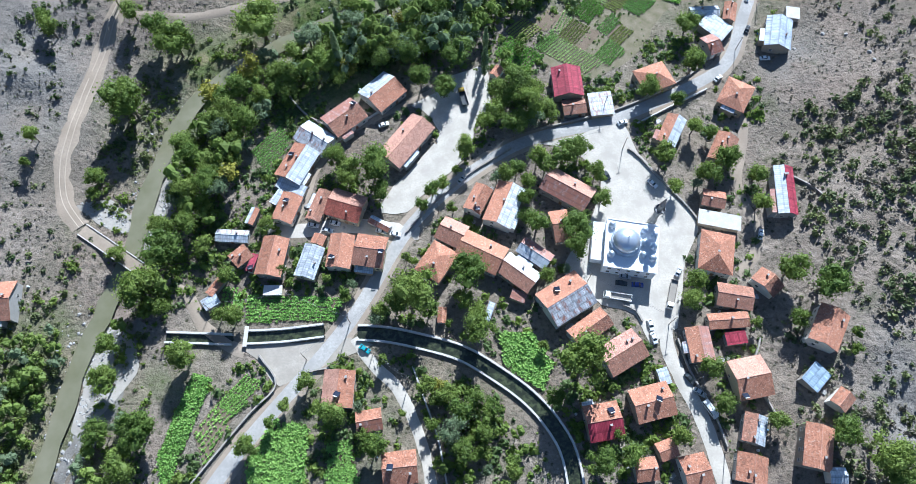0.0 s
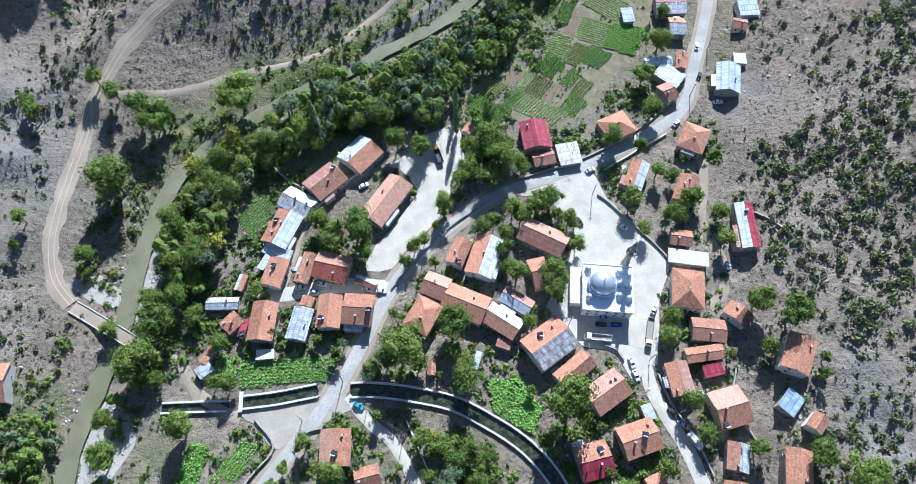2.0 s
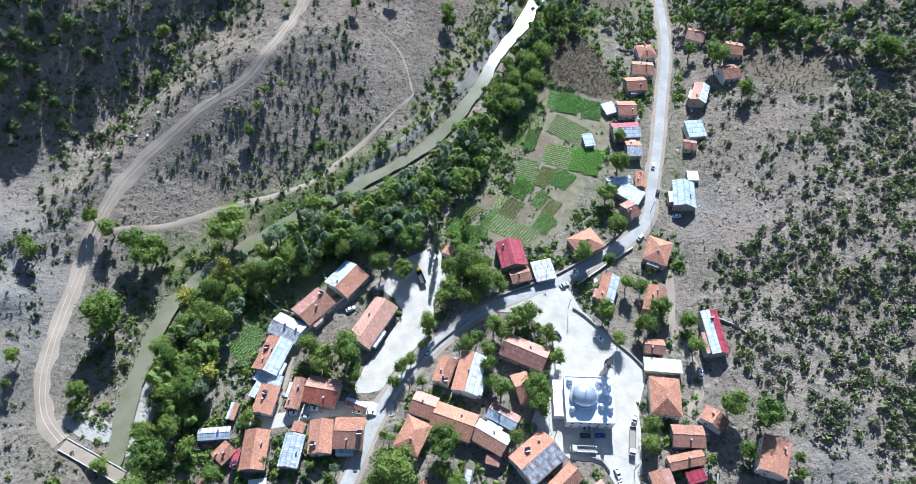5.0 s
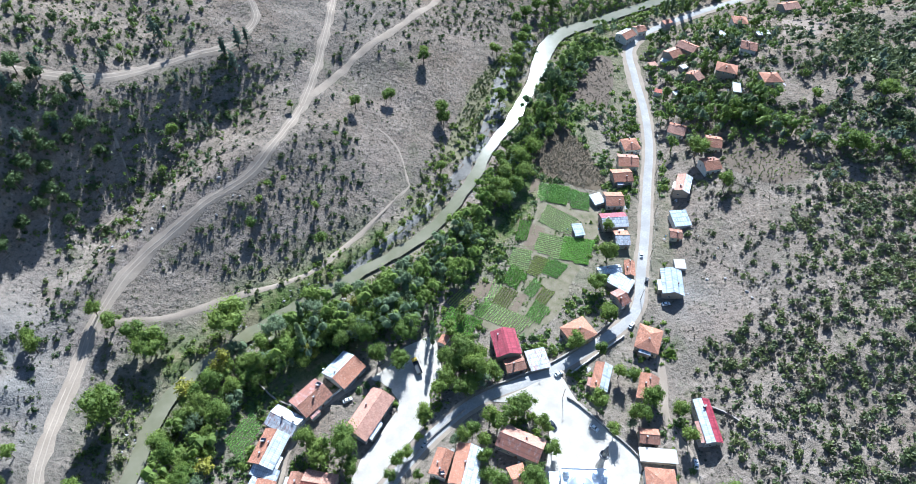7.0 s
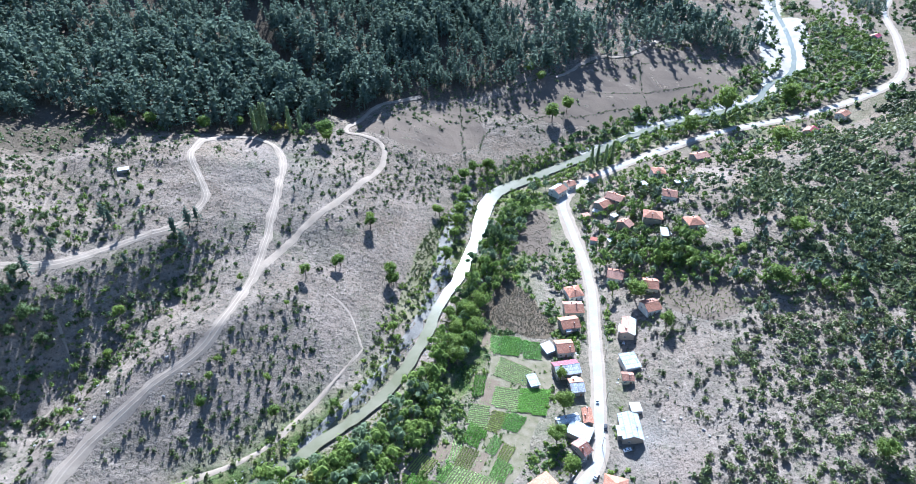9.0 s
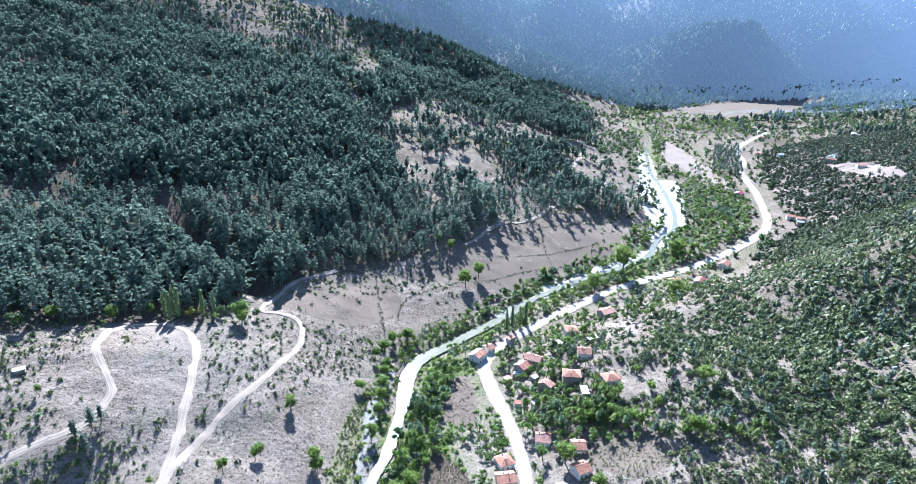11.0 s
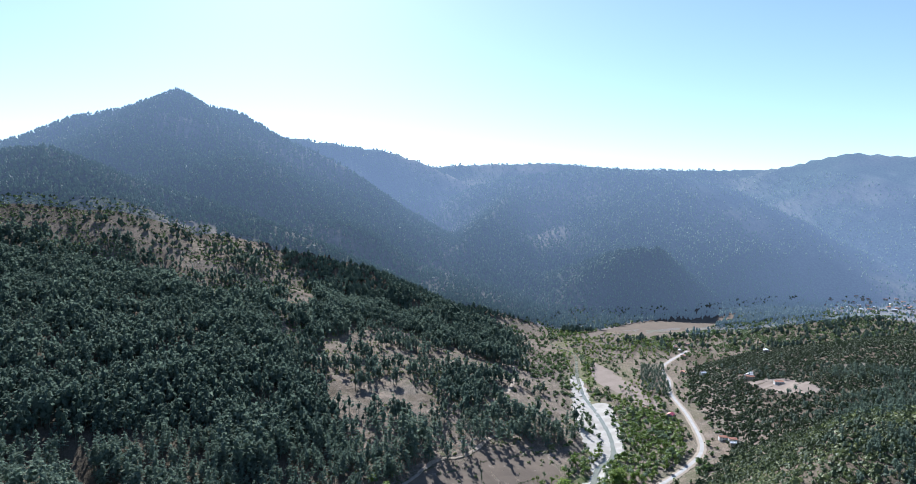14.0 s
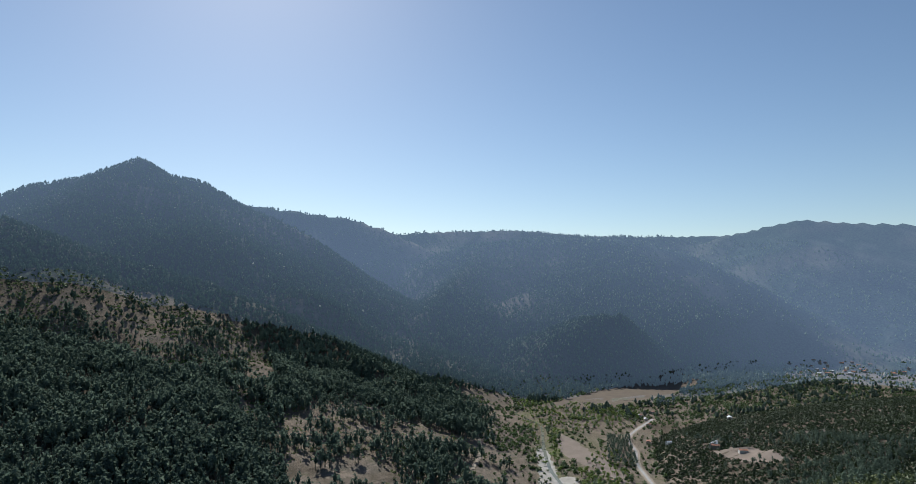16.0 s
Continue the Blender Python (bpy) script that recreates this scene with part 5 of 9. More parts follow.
def mosque():
    thing = tagged(new("mosque"), "white village mosque with silvery lead domes", "mosque")
    thing.matrix_basis = pose(61.4, 88.2, 0, 0, 0, -9)
    part("wall", (Solid().box((-9.2, -9.2, -0.5), (9.2, 9.2, 6.6)), [M_MARBLE]), thing)
    part("cornice", (Solid().box((-9.5, -9.5, 6.6), (9.5, -9.1, 7.1)).box((-9.5, 9.1, 6.6), (9.5, 9.5, 7.1)).box((-9.5, -9.1, 6.6), (-9.1, 9.1, 7.1)).box((9.1, -9.1, 6.6), (9.5, 9.1, 7.1)), [M_MARBLE]), thing)
    part("roof", (Solid().box((-9.1, -9.1, 6.6), (9.1, 9.1, 6.8)), [M_MARBLE]), thing)
    part("annexe", (Solid().box((-13.6, -6.0, -0.5), (-9.2, 9.0, 3.6)), [M_MARBLE]), thing)
    part("drum", (Solid().turned([(5.6, 6.8), (5.6, 8.4), (5.2, 8.7)], 12, (-2.3, 0.6)), [M_LEAD]), thing)
    big = part("dome", Solid().turned(dome_profile(4.9, 8.7, 9, 0.78), 28, (-2.3, 0.6)).mesh("dome", [M_LEAD], True), thing)
    part("finial", (Solid().turned([(0.1, 12.4), (0.22, 12.8), (0.08, 13.2), (0.18, 13.5), (0.03, 14.4)], 8, (-2.3, 0.6)), [M_STEEL]), big)
    for x, y in ((4.2, 6.4), (4.2, 1.6), (4.2, -3.2), (7.6, 5.2), (7.6, 0.6), (7.6, -4.0), (-7.4, 6.8), (-7.0, -4.6)):
        part("drum", (Solid().turned([(1.35, 6.8), (1.35, 7.6), (1.3, 7.7)], 8, (x, y)), [M_MARBLE]), thing)
        part("dome", Solid().turned(dome_profile(1.25, 7.7, 5, 0.9), 16, (x, y)).mesh("dome", [M_LEAD], True), thing)
    for k in range(5):
        for sy in (-1, 1):
            for z in (2.0, 4.9):
                win = part("window", WINDOW_FRAME, thing, "", pose(-7 + 3.4 * k, sy * 9.22, z, 0, 0, 0 if sy < 0 else 180))
                part("pane", WINDOW_PANE, win)
        win = part("window", WINDOW_FRAME, thing, "", pose(9.22, -7 + 3.4 * k, 4.9, 0, 0, 90))
        part("pane", WINDOW_PANE, win)
    tower = tagged(new("minaret"), "slender stone minaret with a grey conical cap", "minaret")
    tower.matrix_basis = pose(69.9, 98.0, 0) @ Matrix.Diagonal((1, 1, 0.94, 1))
    part("shaft", (Solid().turned([(1.5, -0.5), (1.5, 8.5), (1.15, 9.6), (1.05, 16.0)], 12), [M_STONE]), tower)
    balcony = part("balcony", (Solid().turned([(1.05, 15.4), (1.9, 16.6), (1.9, 16.9)], 14), [M_STONE]), tower)
    part("parapet", (Solid().turned([(1.9, 16.9), (1.9, 17.9), (1.75, 17.9), (1.75, 16.95)], 14), [M_DARK]), balcony)
    part("turret", (Solid().turned([(0.9, 16.9), (0.88, 20.8), (1.05, 21.0)], 12), [M_STONE]), tower)
    part("cap", (Solid().turned([(1.05, 21.0), (0.08, 26.0)], 12), [M_DARK]), tower)
    part("finial", (Solid().turned([(0.08, 26.0), (0.14, 26.3), (0.02, 27.2)], 6), [M_STEEL]), tower)


mosque()

# ---- canal, bridge and walls ----
M_CANAL = grained("canal_concrete", (0.55, 0.53, 0.49, 1), (0.46, 0.44, 0.41, 1), 0.3, 3.0, 0.9)
M_SLUDGE, _sb = material("dark_canal_water", 0.25, 0, 0.4)
plug(M_SLUDGE, mix(M_SLUDGE, ramp(M_SLUDGE, noise_of(M_SLUDGE, place(M_SLUDGE, "World"), 0.5, 4), 0.45, 0.6), (0.018, 0.022, 0.014, 1), (0.05, 0.06, 0.03, 1)), _sb.inputs["Base Color"])


def wall_line(name, label, category, line, thick, high, mat, below=0.4, gap=2.5, posts=0):
    """A wall that follows the ground along a line."""
    c = smooth_line(line, gap)[:, :2]
    side = across_of(c)
    z = ground(c[:, 0], c[:, 1])
    v = []
    for k, up in ((-0.5, -below), (-0.5, high), (0.5, high), (0.5, -below)):
        v.append(np.column_stack([c + side * thick * k, z + up]))
    v = np.stack(v, 1)
    n = len(c)
    idx = np.arange(n * 4).reshape(n, 4)
    f = [(idx[i, k], idx[i, (k + 1) % 4], idx[i + 1, (k + 1) % 4], idx[i + 1, k]) for i in range(n - 1) for k in range(4)]
    f += [tuple(idx[0][::-1]), tuple(idx[-1])]
    return tagged(new(name, mesh_of(name, v.reshape(-1, 3), [tuple(int(i) for i in q) for q in f], [mat])), label, category)


def canal(line, wide):
    c = smooth_line(line, 2.5)
    side = across_of(c)
    for k in (-1, 1):
        edge = [(p[0] + s[0] * k * wide / 2, p[1] + s[1] * k * wide / 2) for p, s in zip(c, side)]
        tagged(wall_line("canal_wall", "pale concrete wall edging the canal", "canal wall", edge[::2] + edge[-1:], 0.7, 1.1, M_CANAL, 1.0), kind="structure")
    tagged(ribbon("canal_water", [tuple(p[:2]) for p in c[::2]] + [tuple(c[-1][:2])], wide - 0.8, M_SLUDGE, 0.08, thick=0.0), "dark still water in the concrete canal", "canal", kind="structure")


canal([(-102.2, 56.2), (-88.9, 55.8), (-79, 55.4)], 3.6)
canal([(-74.5, 56.2), (-62.5, 56.8), (-47.4, 58.7)], 4.6)
canal([(-35.7, 57.9), (-25.9, 57.3), (-13.6, 54.8), (0.6, 50.7), (12.5, 43.7), (23.1, 35.8), (30.5, 27.3), (35.6, 17.2), (37.5, 0), (38, -25)], 5.2)


def bridge():
    thing = tagged(new("bridge"), "narrow concrete road bridge over the river", "bridge")
    thing.matrix_basis = pose(-128.5, 89.6, 0, 0, 0, -32.5)
    deck = Solid().box((-14.5, -2.4, -0.5), (14.5, 2.4, 0.42))
    part("deck", (deck, [M_DIRT]), thing)
    for sy in (-1, 1):
        part("kerb", (Solid().box((-14.5, sy * 2.4 - 0.18, -0.5), (14.5, sy * 2.4 + 0.18, 0.75)), [M_CANAL]), thing)
    for sx in (-5.5, 5.5):
        part("pier", (Solid().box((sx - 0.5, -2.1, -4.0), (sx + 0.5, 2.1, -0.5)), [M_CANAL]), thing)


bridge()
foot = tagged(new("footbridge"), "small white concrete slab footbridge over the canal", "footbridge")
foot.matrix_basis = pose(-74.2, 56.4, 0)
part("slab", (Solid().box((-0.7, -3.6, 1.1), (0.7, 3.6, 1.35)), [M_CANAL]), foot)
for line, label in (
        ([(32, 141), (50, 146), (63, 150), (80, 158), (96, 168), (106, 178)], "low grey stone wall along the road"),
        ([(66, 132), (70, 128), (78, 117), (85.6, 107), (89, 101)], "dark stone retaining wall beside the square"),
        ([(70, 143), (86, 152), (101, 160)], "low concrete kerb wall above the road"),
        ([(75.5, 56), (78.5, 44), (84, 32), (87, 20)], "rubble stone wall along the street"),
        ([(-86, 8), (-70, 30), (-62, 40), (-69, 50)], "stone wall between garden and road"),
        ([(-52, 44), (-45, 45.5), (-40, 44)], "broken stone garden wall"),
        ([(-16, 46), (-11, 33), (-7, 22), (-4, 8)], "concrete wall beside the lane"),
        ([(-54, 143), (-62, 148), (-70, 157)], "timber and stone boundary wall"),
        ([(64, 62), (62, 66), (58, 68)], "stone wall by the parked cars"),
        ([(104, 56), (100, 44), (104, 30)], "dry stone wall below the farmyard"),
        ([(126, 118), (132, 112), (136, 104)], "dry stone wall on the slope"),
        ([(20, 132), (4, 121), (-10, 108), (-20, 96)], "low roadside parapet wall"),
        ([(-30, 151), (-44, 140), (-52, 131)], "white plastered wall along the lane")):
    wall_line("stone_wall", label, "wall", line, 0.55, 1.1, M_CANAL if "concrete" in label or "white" in label else WALLS[4][1])

# ---- vehicles ----
PAINT = {}
for key, c in (("w", (0.78, 0.78, 0.77, 1)), ("s", (0.42, 0.44, 0.46, 1)), ("k", (0.03, 0.035, 0.04, 1)), ("b", (0.03, 0.06, 0.30, 1)), ("t", (0.04, 0.33, 0.38, 1)), ("y", (0.65, 0.42, 0.04, 1)), ("g", (0.30, 0.27, 0.23, 1))):
    PAINT[key] = grained("car_paint_" + key, c, shade(c, 0.9), 0.6, 8.0, 0.25, 0.0, bump=0.02, spec=0.6)
COLOUR = {"w": "white", "s": "silver grey", "k": "black", "b": "dark blue", "t": "turquoise"}
M_RUBBER = grained("tyre_rubber", (0.02, 0.02, 0.02, 1), (0.03, 0.03, 0.03, 1), 3.0, 15.0, 0.9)
TYRE = Solid().turned([(0.2, -0.11), (0.31, -0.1), (0.31, 0.1), (0.2, 0.11)], 12).mesh("wheel", [M_RUBBER])
RIM = Solid().turned([(0.02, -0.125), (0.19, -0.12), (0.19, 0.12), (0.02, 0.125)], 10).mesh("rim", [M_STEEL])


def wheel(thing, x, y, r=1.0):
    w = part("wheel", TYRE, thing, "", pose(x, y, 0.31 * r, 90, 0, 0) @ Matrix.Diagonal((r, r, r, 1)))
    part("rim", RIM, w)


def slab_body(stations, y, bottom):
    """A body from (x, height) stations, narrowed a little at the top."""
    s = Solid()
    n = len(stations)
    v = []
    for x, z in stations:
        v += [(x, -y, bottom), (x, -y, bottom + (z - bottom) * 0.7), (x, -y * 0.92, z), (x, y * 0.92, z), (x, y, bottom + (z - bottom) * 0.7), (x, y, bottom)]
    f = [(0, 1, 2, 3, 4, 5), tuple(range(6 * n - 6, 6 * n))[::-1]]
    for i in range(n - 1):
        f += [(6 * i + k, 6 * i + 6 + k, 6 * i + 6 + (k + 1) % 6, 6 * i + (k + 1) % 6) for k in range(6)]
    return s.add(v, f)


def car(x, y, turn, colour):
    thing = tagged(new("car"), f"{COLOUR[colour]} parked saloon car", "car", "parked cars")
    thing.matrix_basis = pose(x, y, float(ground(x, y)) + 0.2, 0, 0, turn)
    part("body", (slab_body([(-2.15, 0.72), (-2.0, 0.9), (-1.2, 0.95), (0.9, 0.93), (1.9, 0.8), (2.1, 0.62)], 0.84, 0.24), [PAINT[colour]]), thing)
    cabin = part("cabin", (slab_body([(-1.65, 0.95), (-1.1, 1.36), (0.25, 1.38), (0.95, 0.93)], 0.76, 0.9), [PAINT[colour]]), thing)
    for name, ring, out in (("windscreen", [(0.92, -0.64, 0.97), (0.92, 0.64, 0.97), (0.30, 0.58, 1.36), (0.30, -0.58, 1.36)], (0.03, 0, 0.03)),
                            ("rear_window", [(-1.60, 0.64, 0.99), (-1.60, -0.64, 0.99), (-1.14, -0.58, 1.34), (-1.14, 0.58, 1.34)], (-0.03, 0, 0.03)),
                            ("side_window", [(-1.45, -0.765, 0.99), (0.76, -0.765, 0.98), (0.20, -0.765, 1.33), (-1.05, -0.765, 1.32)], (0, -0.02, 0)),
                            ("side_window", [(0.76, 0.765, 0.98), (-1.45, 0.765, 0.99), (-1.05, 0.765, 1.32), (0.20, 0.765, 1.33)], (0, 0.02, 0))):
        part(name, (Solid().hull([(p[0] - out[0], p[1] - out[1], p[2] - out[2]) for p in ring], [(p[0] + out[0], p[1] + out[1], p[2] + out[2]) for p in ring]), [M_PANE]), cabin)
    part("roof_panel", (Solid().hull([(-1.1, -0.66, 1.37), (0.22, -0.66, 1.39), (0.22, 0.66, 1.39), (-1.1, 0.66, 1.37)], [(-1.0, -0.6, 1.42), (0.12, -0.6, 1.43), (0.12, 0.6, 1.43), (-1.0, 0.6, 1.42)]), [PAINT[colour]]), cabin)
    for wx in (-1.3, 1.3):
        for wy in (-0.76, 0.76):
            wheel(thing, wx, wy)
    for wy in (-0.6, 0.6):
        part("headlight", (Solid().box((2.02, wy - 0.16, 0.55), (2.12, wy + 0.16, 0.68)), [M_STEEL]), thing)


def lorry(x, y, turn, length, cab, bed, label, load=None):
    thing = tagged(new("lorry"), label, "lorry")
    thing.matrix_basis = pose(x, y, float(ground(x, y)) + 0.2, 0, 0, turn)
    h = length / 2
    part("cab", (slab_body([(h - 2.1, 2.5), (h - 0.6, 2.6), (h - 0.2, 1.7), (h, 1.5)], 1.15, 0.5), [PAINT[cab]]), thing)
    part("windscreen", (Solid().hull([(h - 0.5, -1.0, 1.75), (h - 0.1, -1.0, 1.72), (h - 0.1, 1.0, 1.72), (h - 0.5, 1.0, 1.75)], [(h - 0.6, -0.95, 2.5), (h - 0.42, -0.95, 2.5), (h - 0.42, 0.95, 2.5), (h - 0.6, 0.95, 2.5)]), [M_PANE]), thing)
    part("chassis", (Solid().box((-h, -0.5, 0.6), (h - 0.3, 0.5, 0.95)), [M_DARK]), thing)
    bx = h - 2.3
    part("bed", (Solid().box((-h, -1.2, 0.95), (bx, 1.2, 1.1)), [PAINT[bed]]), thing)
    for lo, hi in (((-h, -1.25, 1.1), (bx, -1.12, 1.9)), ((-h, 1.12, 1.1), (bx, 1.25, 1.9)), ((-h, -1.12, 1.1), (-h + 0.13, 1.12, 1.9)), ((bx - 0.13, -1.12, 1.1), (bx, 1.12, 2.1))):
        part("side_board", (Solid().box(lo, hi), [PAINT[load or bed]]), thing)
    for wx in (h - 1.2, -h + 1.2, -h + 2.4):
        for wy in (-0.95, 0.95):
            wheel(thing, wx, wy, 1.5)


car(65.0, 143.9, 20, "w")
car(-30.3, 142.9, 21, "w")
car(0.7, 118.0, 52, "s")
car(-54.5, 98.8, -8, "w")
car(-46.5, 99.7, -13, "w")
car(-49.1, 96.8, -11, "s")
car(-29.1, 96.5, -15, "w")
car(-23.8, 95.3, -11, "w")
car(73.8, 116.3, -48, "w")
car(56.5, 119.8, -66, "k")
car(59.5, 78.6, -11, "s")
car(58.0, 76.1, -9, "k")
car(63.7, 75.5, -5, "b")
car(79.1, 80.6, 59, "w")
car(66.7, 60.6, -79, "w")
car(67.3, 55.9, -75, "w")
car(111.2, 95.2, 70, "w")
car(77.8, 42.0, -55, "k")
car(80.5, 37.4, -35, "s")
car(-32.7, 52.1, -32, "t")
car(127.7, 175.6, 2, "w")
car(106.4, 165.3, 42, "w")
car(122.8, 190.8, 63, "k")
car(125.8, 208.2, 71, "w")
lorry(55.9, 70.9, 170, 10.0, "w", "g", "white flatbed lorry parked beside the mosque", "w")
lorry(75.4, 71.7, -107, 11.0, "w", "g", "long white lorry with an open load bed", "g")
lorry(1.4, 155.7, 104, 8.6, "y", "k", "yellow-cabbed tipper lorry with an empty dark bed")
bus = tagged(new("minibus"), "white minibus parked along the street", "minibus")
bus.matrix_basis = pose(83.1, 31.9, float(ground(83.1, 31.9)) + 0.2, 0, 0, -58)
part("body", (slab_body([(-3.2, 2.2), (-3.1, 2.35), (2.2, 2.35), (2.9, 1.4), (3.3, 1.1)], 1.02, 0.35), [PAINT["w"]]), bus)
for wy in (-1.0, 1.0):
    part("side_window", (Solid().box((-2.9, wy - 0.04, 1.35), (2.0, wy + 0.04, 1.95)), [M_PANE]), bus)
for wx in (-2.0, 2.2):
    for wy in (-0.9, 0.9):
        wheel(bus, wx, wy, 1.15)

# ---- poles and wires ----
M_POLE = grained("weathered_pole_wood", (0.20, 0.16, 0.12, 1), (0.28, 0.23, 0.18, 1), 1.0, 8.0, 0.9)


POLES = {}


def pole(x, y, turn=0, high=8.5):
    if (x, y) in POLES:
        return POLES[x, y]
    POLES[x, y] = (x, y, float(ground(x, y)) + high - 0.45)
    thing = tagged(new("utility_pole"), "wooden utility pole with a crossbar", "utility pole", "utility poles")
    thing.matrix_basis = pose(x, y, float(ground(x, y)), 0, 0, turn)
    part("post", (Solid().turned([(0.15, -0.6), (0.10, high)], 8), [M_POLE]), thing)
    arm = part("crossbar", (Solid().box((-0.9, -0.06, high - 0.7), (0.9, 0.06, high - 0.58)), [M_POLE]), thing)
    for sx in (-0.8, 0.0, 0.8):
        part("insulator", (Solid().turned([(0.05, high - 0.58), (0.07, high - 0.48), (0.03, high - 0.38)], 6, (sx, 0)), [M_MARBLE]), arm)
    return (x, y, float(ground(x, y)) + high - 0.45)


def wire(a, b, sag=1.2):
    data = bpy.data.curves.new("power_line", "CURVE")
    data.dimensions, data.bevel_depth, data.bevel_resolution = "3D", 0.025, 0
    s = data.splines.new("POLY")
    s.points.add(12)
    for k in range(13):
        t = k / 12
        s.points[k].co = (a[0] + t * (b[0] - a[0]), a[1] + t * (b[1] - a[1]), a[2] + t * (b[2] - a[2]) - sag * 4 * t * (1 - t), 1)
    data.materials.append(M_DARK)
    tagged(new("power_line", data), "thin dark overhead power line", "cable", "overhead power lines")


LINES = [[(-52.6, 48.6), (-30.3, 66), (-8, 104), (21.5, 136), (58, 151), (92, 164), (116, 180), (130, 206), (143, 236), (155, 268), (168, 305), (177, 345), (186, 385)],
         [(-38.4, 61.5), (-60, 70), (-88, 66)], [(-17.2, 40.7), (-30, 50)], [(63.9, 132), (58, 151)], [(73.3, 61.1), (79, 41), (86, 18)],
         [(30, 105), (46, 77), (73.3, 61.1)], [(120, 470), (160, 500), (205, 535)], [(230, 800), (330, 900)], [(60, 500), (120, 470)]]
for run in LINES:
    tops = [pole(p[0], p[1], math.degrees(math.atan2(run[1][1] - run[0][1], run[1][0] - run[0][0])) + 90) for p in run]
    for a, b in zip(tops, tops[1:]):
        for shift in (-0.5, 0.5):
            wire((a[0] + shift, a[1], a[2]), (b[0] + shift, b[1], b[2]))


# ---- vegetation ----
RNG = np.random.default_rng(5)


def leaf_material(name, a, c, dry=None, shine=0.25, through_leaf=0.22):
    m, b = material(name, 0.6, 0, shine)
    geo = m.node_tree.nodes.new("ShaderNodeNewGeometry")
    info = m.node_tree.nodes.new("ShaderNodeObjectInfo")
    w = geo.outputs["Position"]
    col = mix(m, geo.outputs["Random Per Island"], a, c)
    col = mix(m, ramp(m, noise_of(m, w, 0.08, 3), 0.35, 0.7), col, mix(m, 0.6, col, shade(a, 0.6)))
    col = mix(m, 0.35, col, mix(m, info.outputs["Random"], shade(a, 0.55), dry or shade(c, 1.3)))
    plug(m, col, b.inputs["Base Color"])
    glow = m.node_tree.nodes.new("ShaderNodeBsdfTranslucent")
    plug(m, col, glow.inputs[0])
    both = m.node_tree.nodes.new("ShaderNodeMixShader")
    both.inputs[0].default_value = through_leaf
    plug(m, b.outputs[0], both.inputs[1])
    plug(m, glow.outputs[0], both.inputs[2])
    plug(m, both.outputs[0], m.node_tree.nodes["Material Output"].inputs[0])
    return m


M_LEAF = leaf_material("broad_leaves", (0.108, 0.185, 0.036, 1), (0.255, 0.345, 0.078, 1), (0.34, 0.39, 0.09, 1), through_leaf=0.5)
M_WILLOW = leaf_material("grey_green_leaves", (0.13, 0.19, 0.09, 1), (0.26, 0.335, 0.19, 1), (0.30, 0.36, 0.21, 1), through_leaf=0.5)
M_POPLAR = leaf_material("pale_poplar_leaves", (0.16, 0.215, 0.085, 1), (0.28, 0.34, 0.16, 1), through_leaf=0.4)
M_YELLOWING = leaf_material("yellowing_leaves", (0.20, 0.21, 0.03, 1), (0.33, 0.31, 0.05, 1))
M_SCRUB = leaf_material("scrub_leaves", (0.098, 0.125, 0.048, 1), (0.22, 0.245, 0.095, 1), through_leaf=0.3)
M_PINE = leaf_material("pine_needles", (0.08, 0.118, 0.092, 1), (0.19, 0.235, 0.172, 1), shine=0.0, through_leaf=0.45)
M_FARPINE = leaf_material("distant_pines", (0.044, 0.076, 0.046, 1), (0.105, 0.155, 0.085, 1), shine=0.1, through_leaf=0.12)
# the distant pines carry the painted haze emission too
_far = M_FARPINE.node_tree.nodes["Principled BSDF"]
haze_emission(M_FARPINE, _far, 0.2)
M_CROP = leaf_material("vegetable_leaves", (0.15, 0.33, 0.06, 1), (0.29, 0.48, 0.11, 1), (0.34, 0.44, 0.12, 1))
M_DARKLEAF = leaf_material("shady_leaves", (0.06, 0.10, 0.032, 1), (0.135, 0.19, 0.065, 1), through_leaf=0.4)
M_DARKSCRUB = leaf_material("dark_scrub_leaves", (0.068, 0.094, 0.042, 1), (0.155, 0.185, 0.08, 1), through_leaf=0.3)
M_GREYSCRUB = leaf_material("dry_shrub_twigs", (0.13, 0.118, 0.088, 1), (0.24, 0.215, 0.165, 1), shine=0.05, through_leaf=0.2)
M_OAK = leaf_material("dark_oak_leaves", (0.055, 0.08, 0.038, 1), (0.135, 0.17, 0.078, 1), shine=0.1, through_leaf=0.3)
# darker copy of the oak leaf colour, only for the far hillside
M_FARSCRUB = leaf_material("far_scrub_leaves", (0.032, 0.05, 0.024, 1), (0.08, 0.105, 0.044, 1), shine=0.1)
M_BEAN = leaf_material("bean_leaves", (0.115, 0.26, 0.035, 1), (0.23, 0.40, 0.075, 1), through_leaf=0.4)
M_MAIZE = leaf_material("maize_leaves", (0.21, 0.28, 0.06, 1), (0.34, 0.38, 0.11, 1), through_leaf=0.4)
M_LIGHTCROP = leaf_material("pale_vegetable_leaves", (0.29, 0.41, 0.13, 1), (0.44, 0.54, 0.22, 1))
M_BARK = grained("bark", (0.13, 0.10, 0.075, 1), (0.20, 0.16, 0.12, 1), 1.0, 8.0, 0.95)
M_PINEBARK = grained("pine_bark", (0.16, 0.10, 0.07, 1), (0.24, 0.16, 0.115, 1), 1.0, 8.0, 0.95)


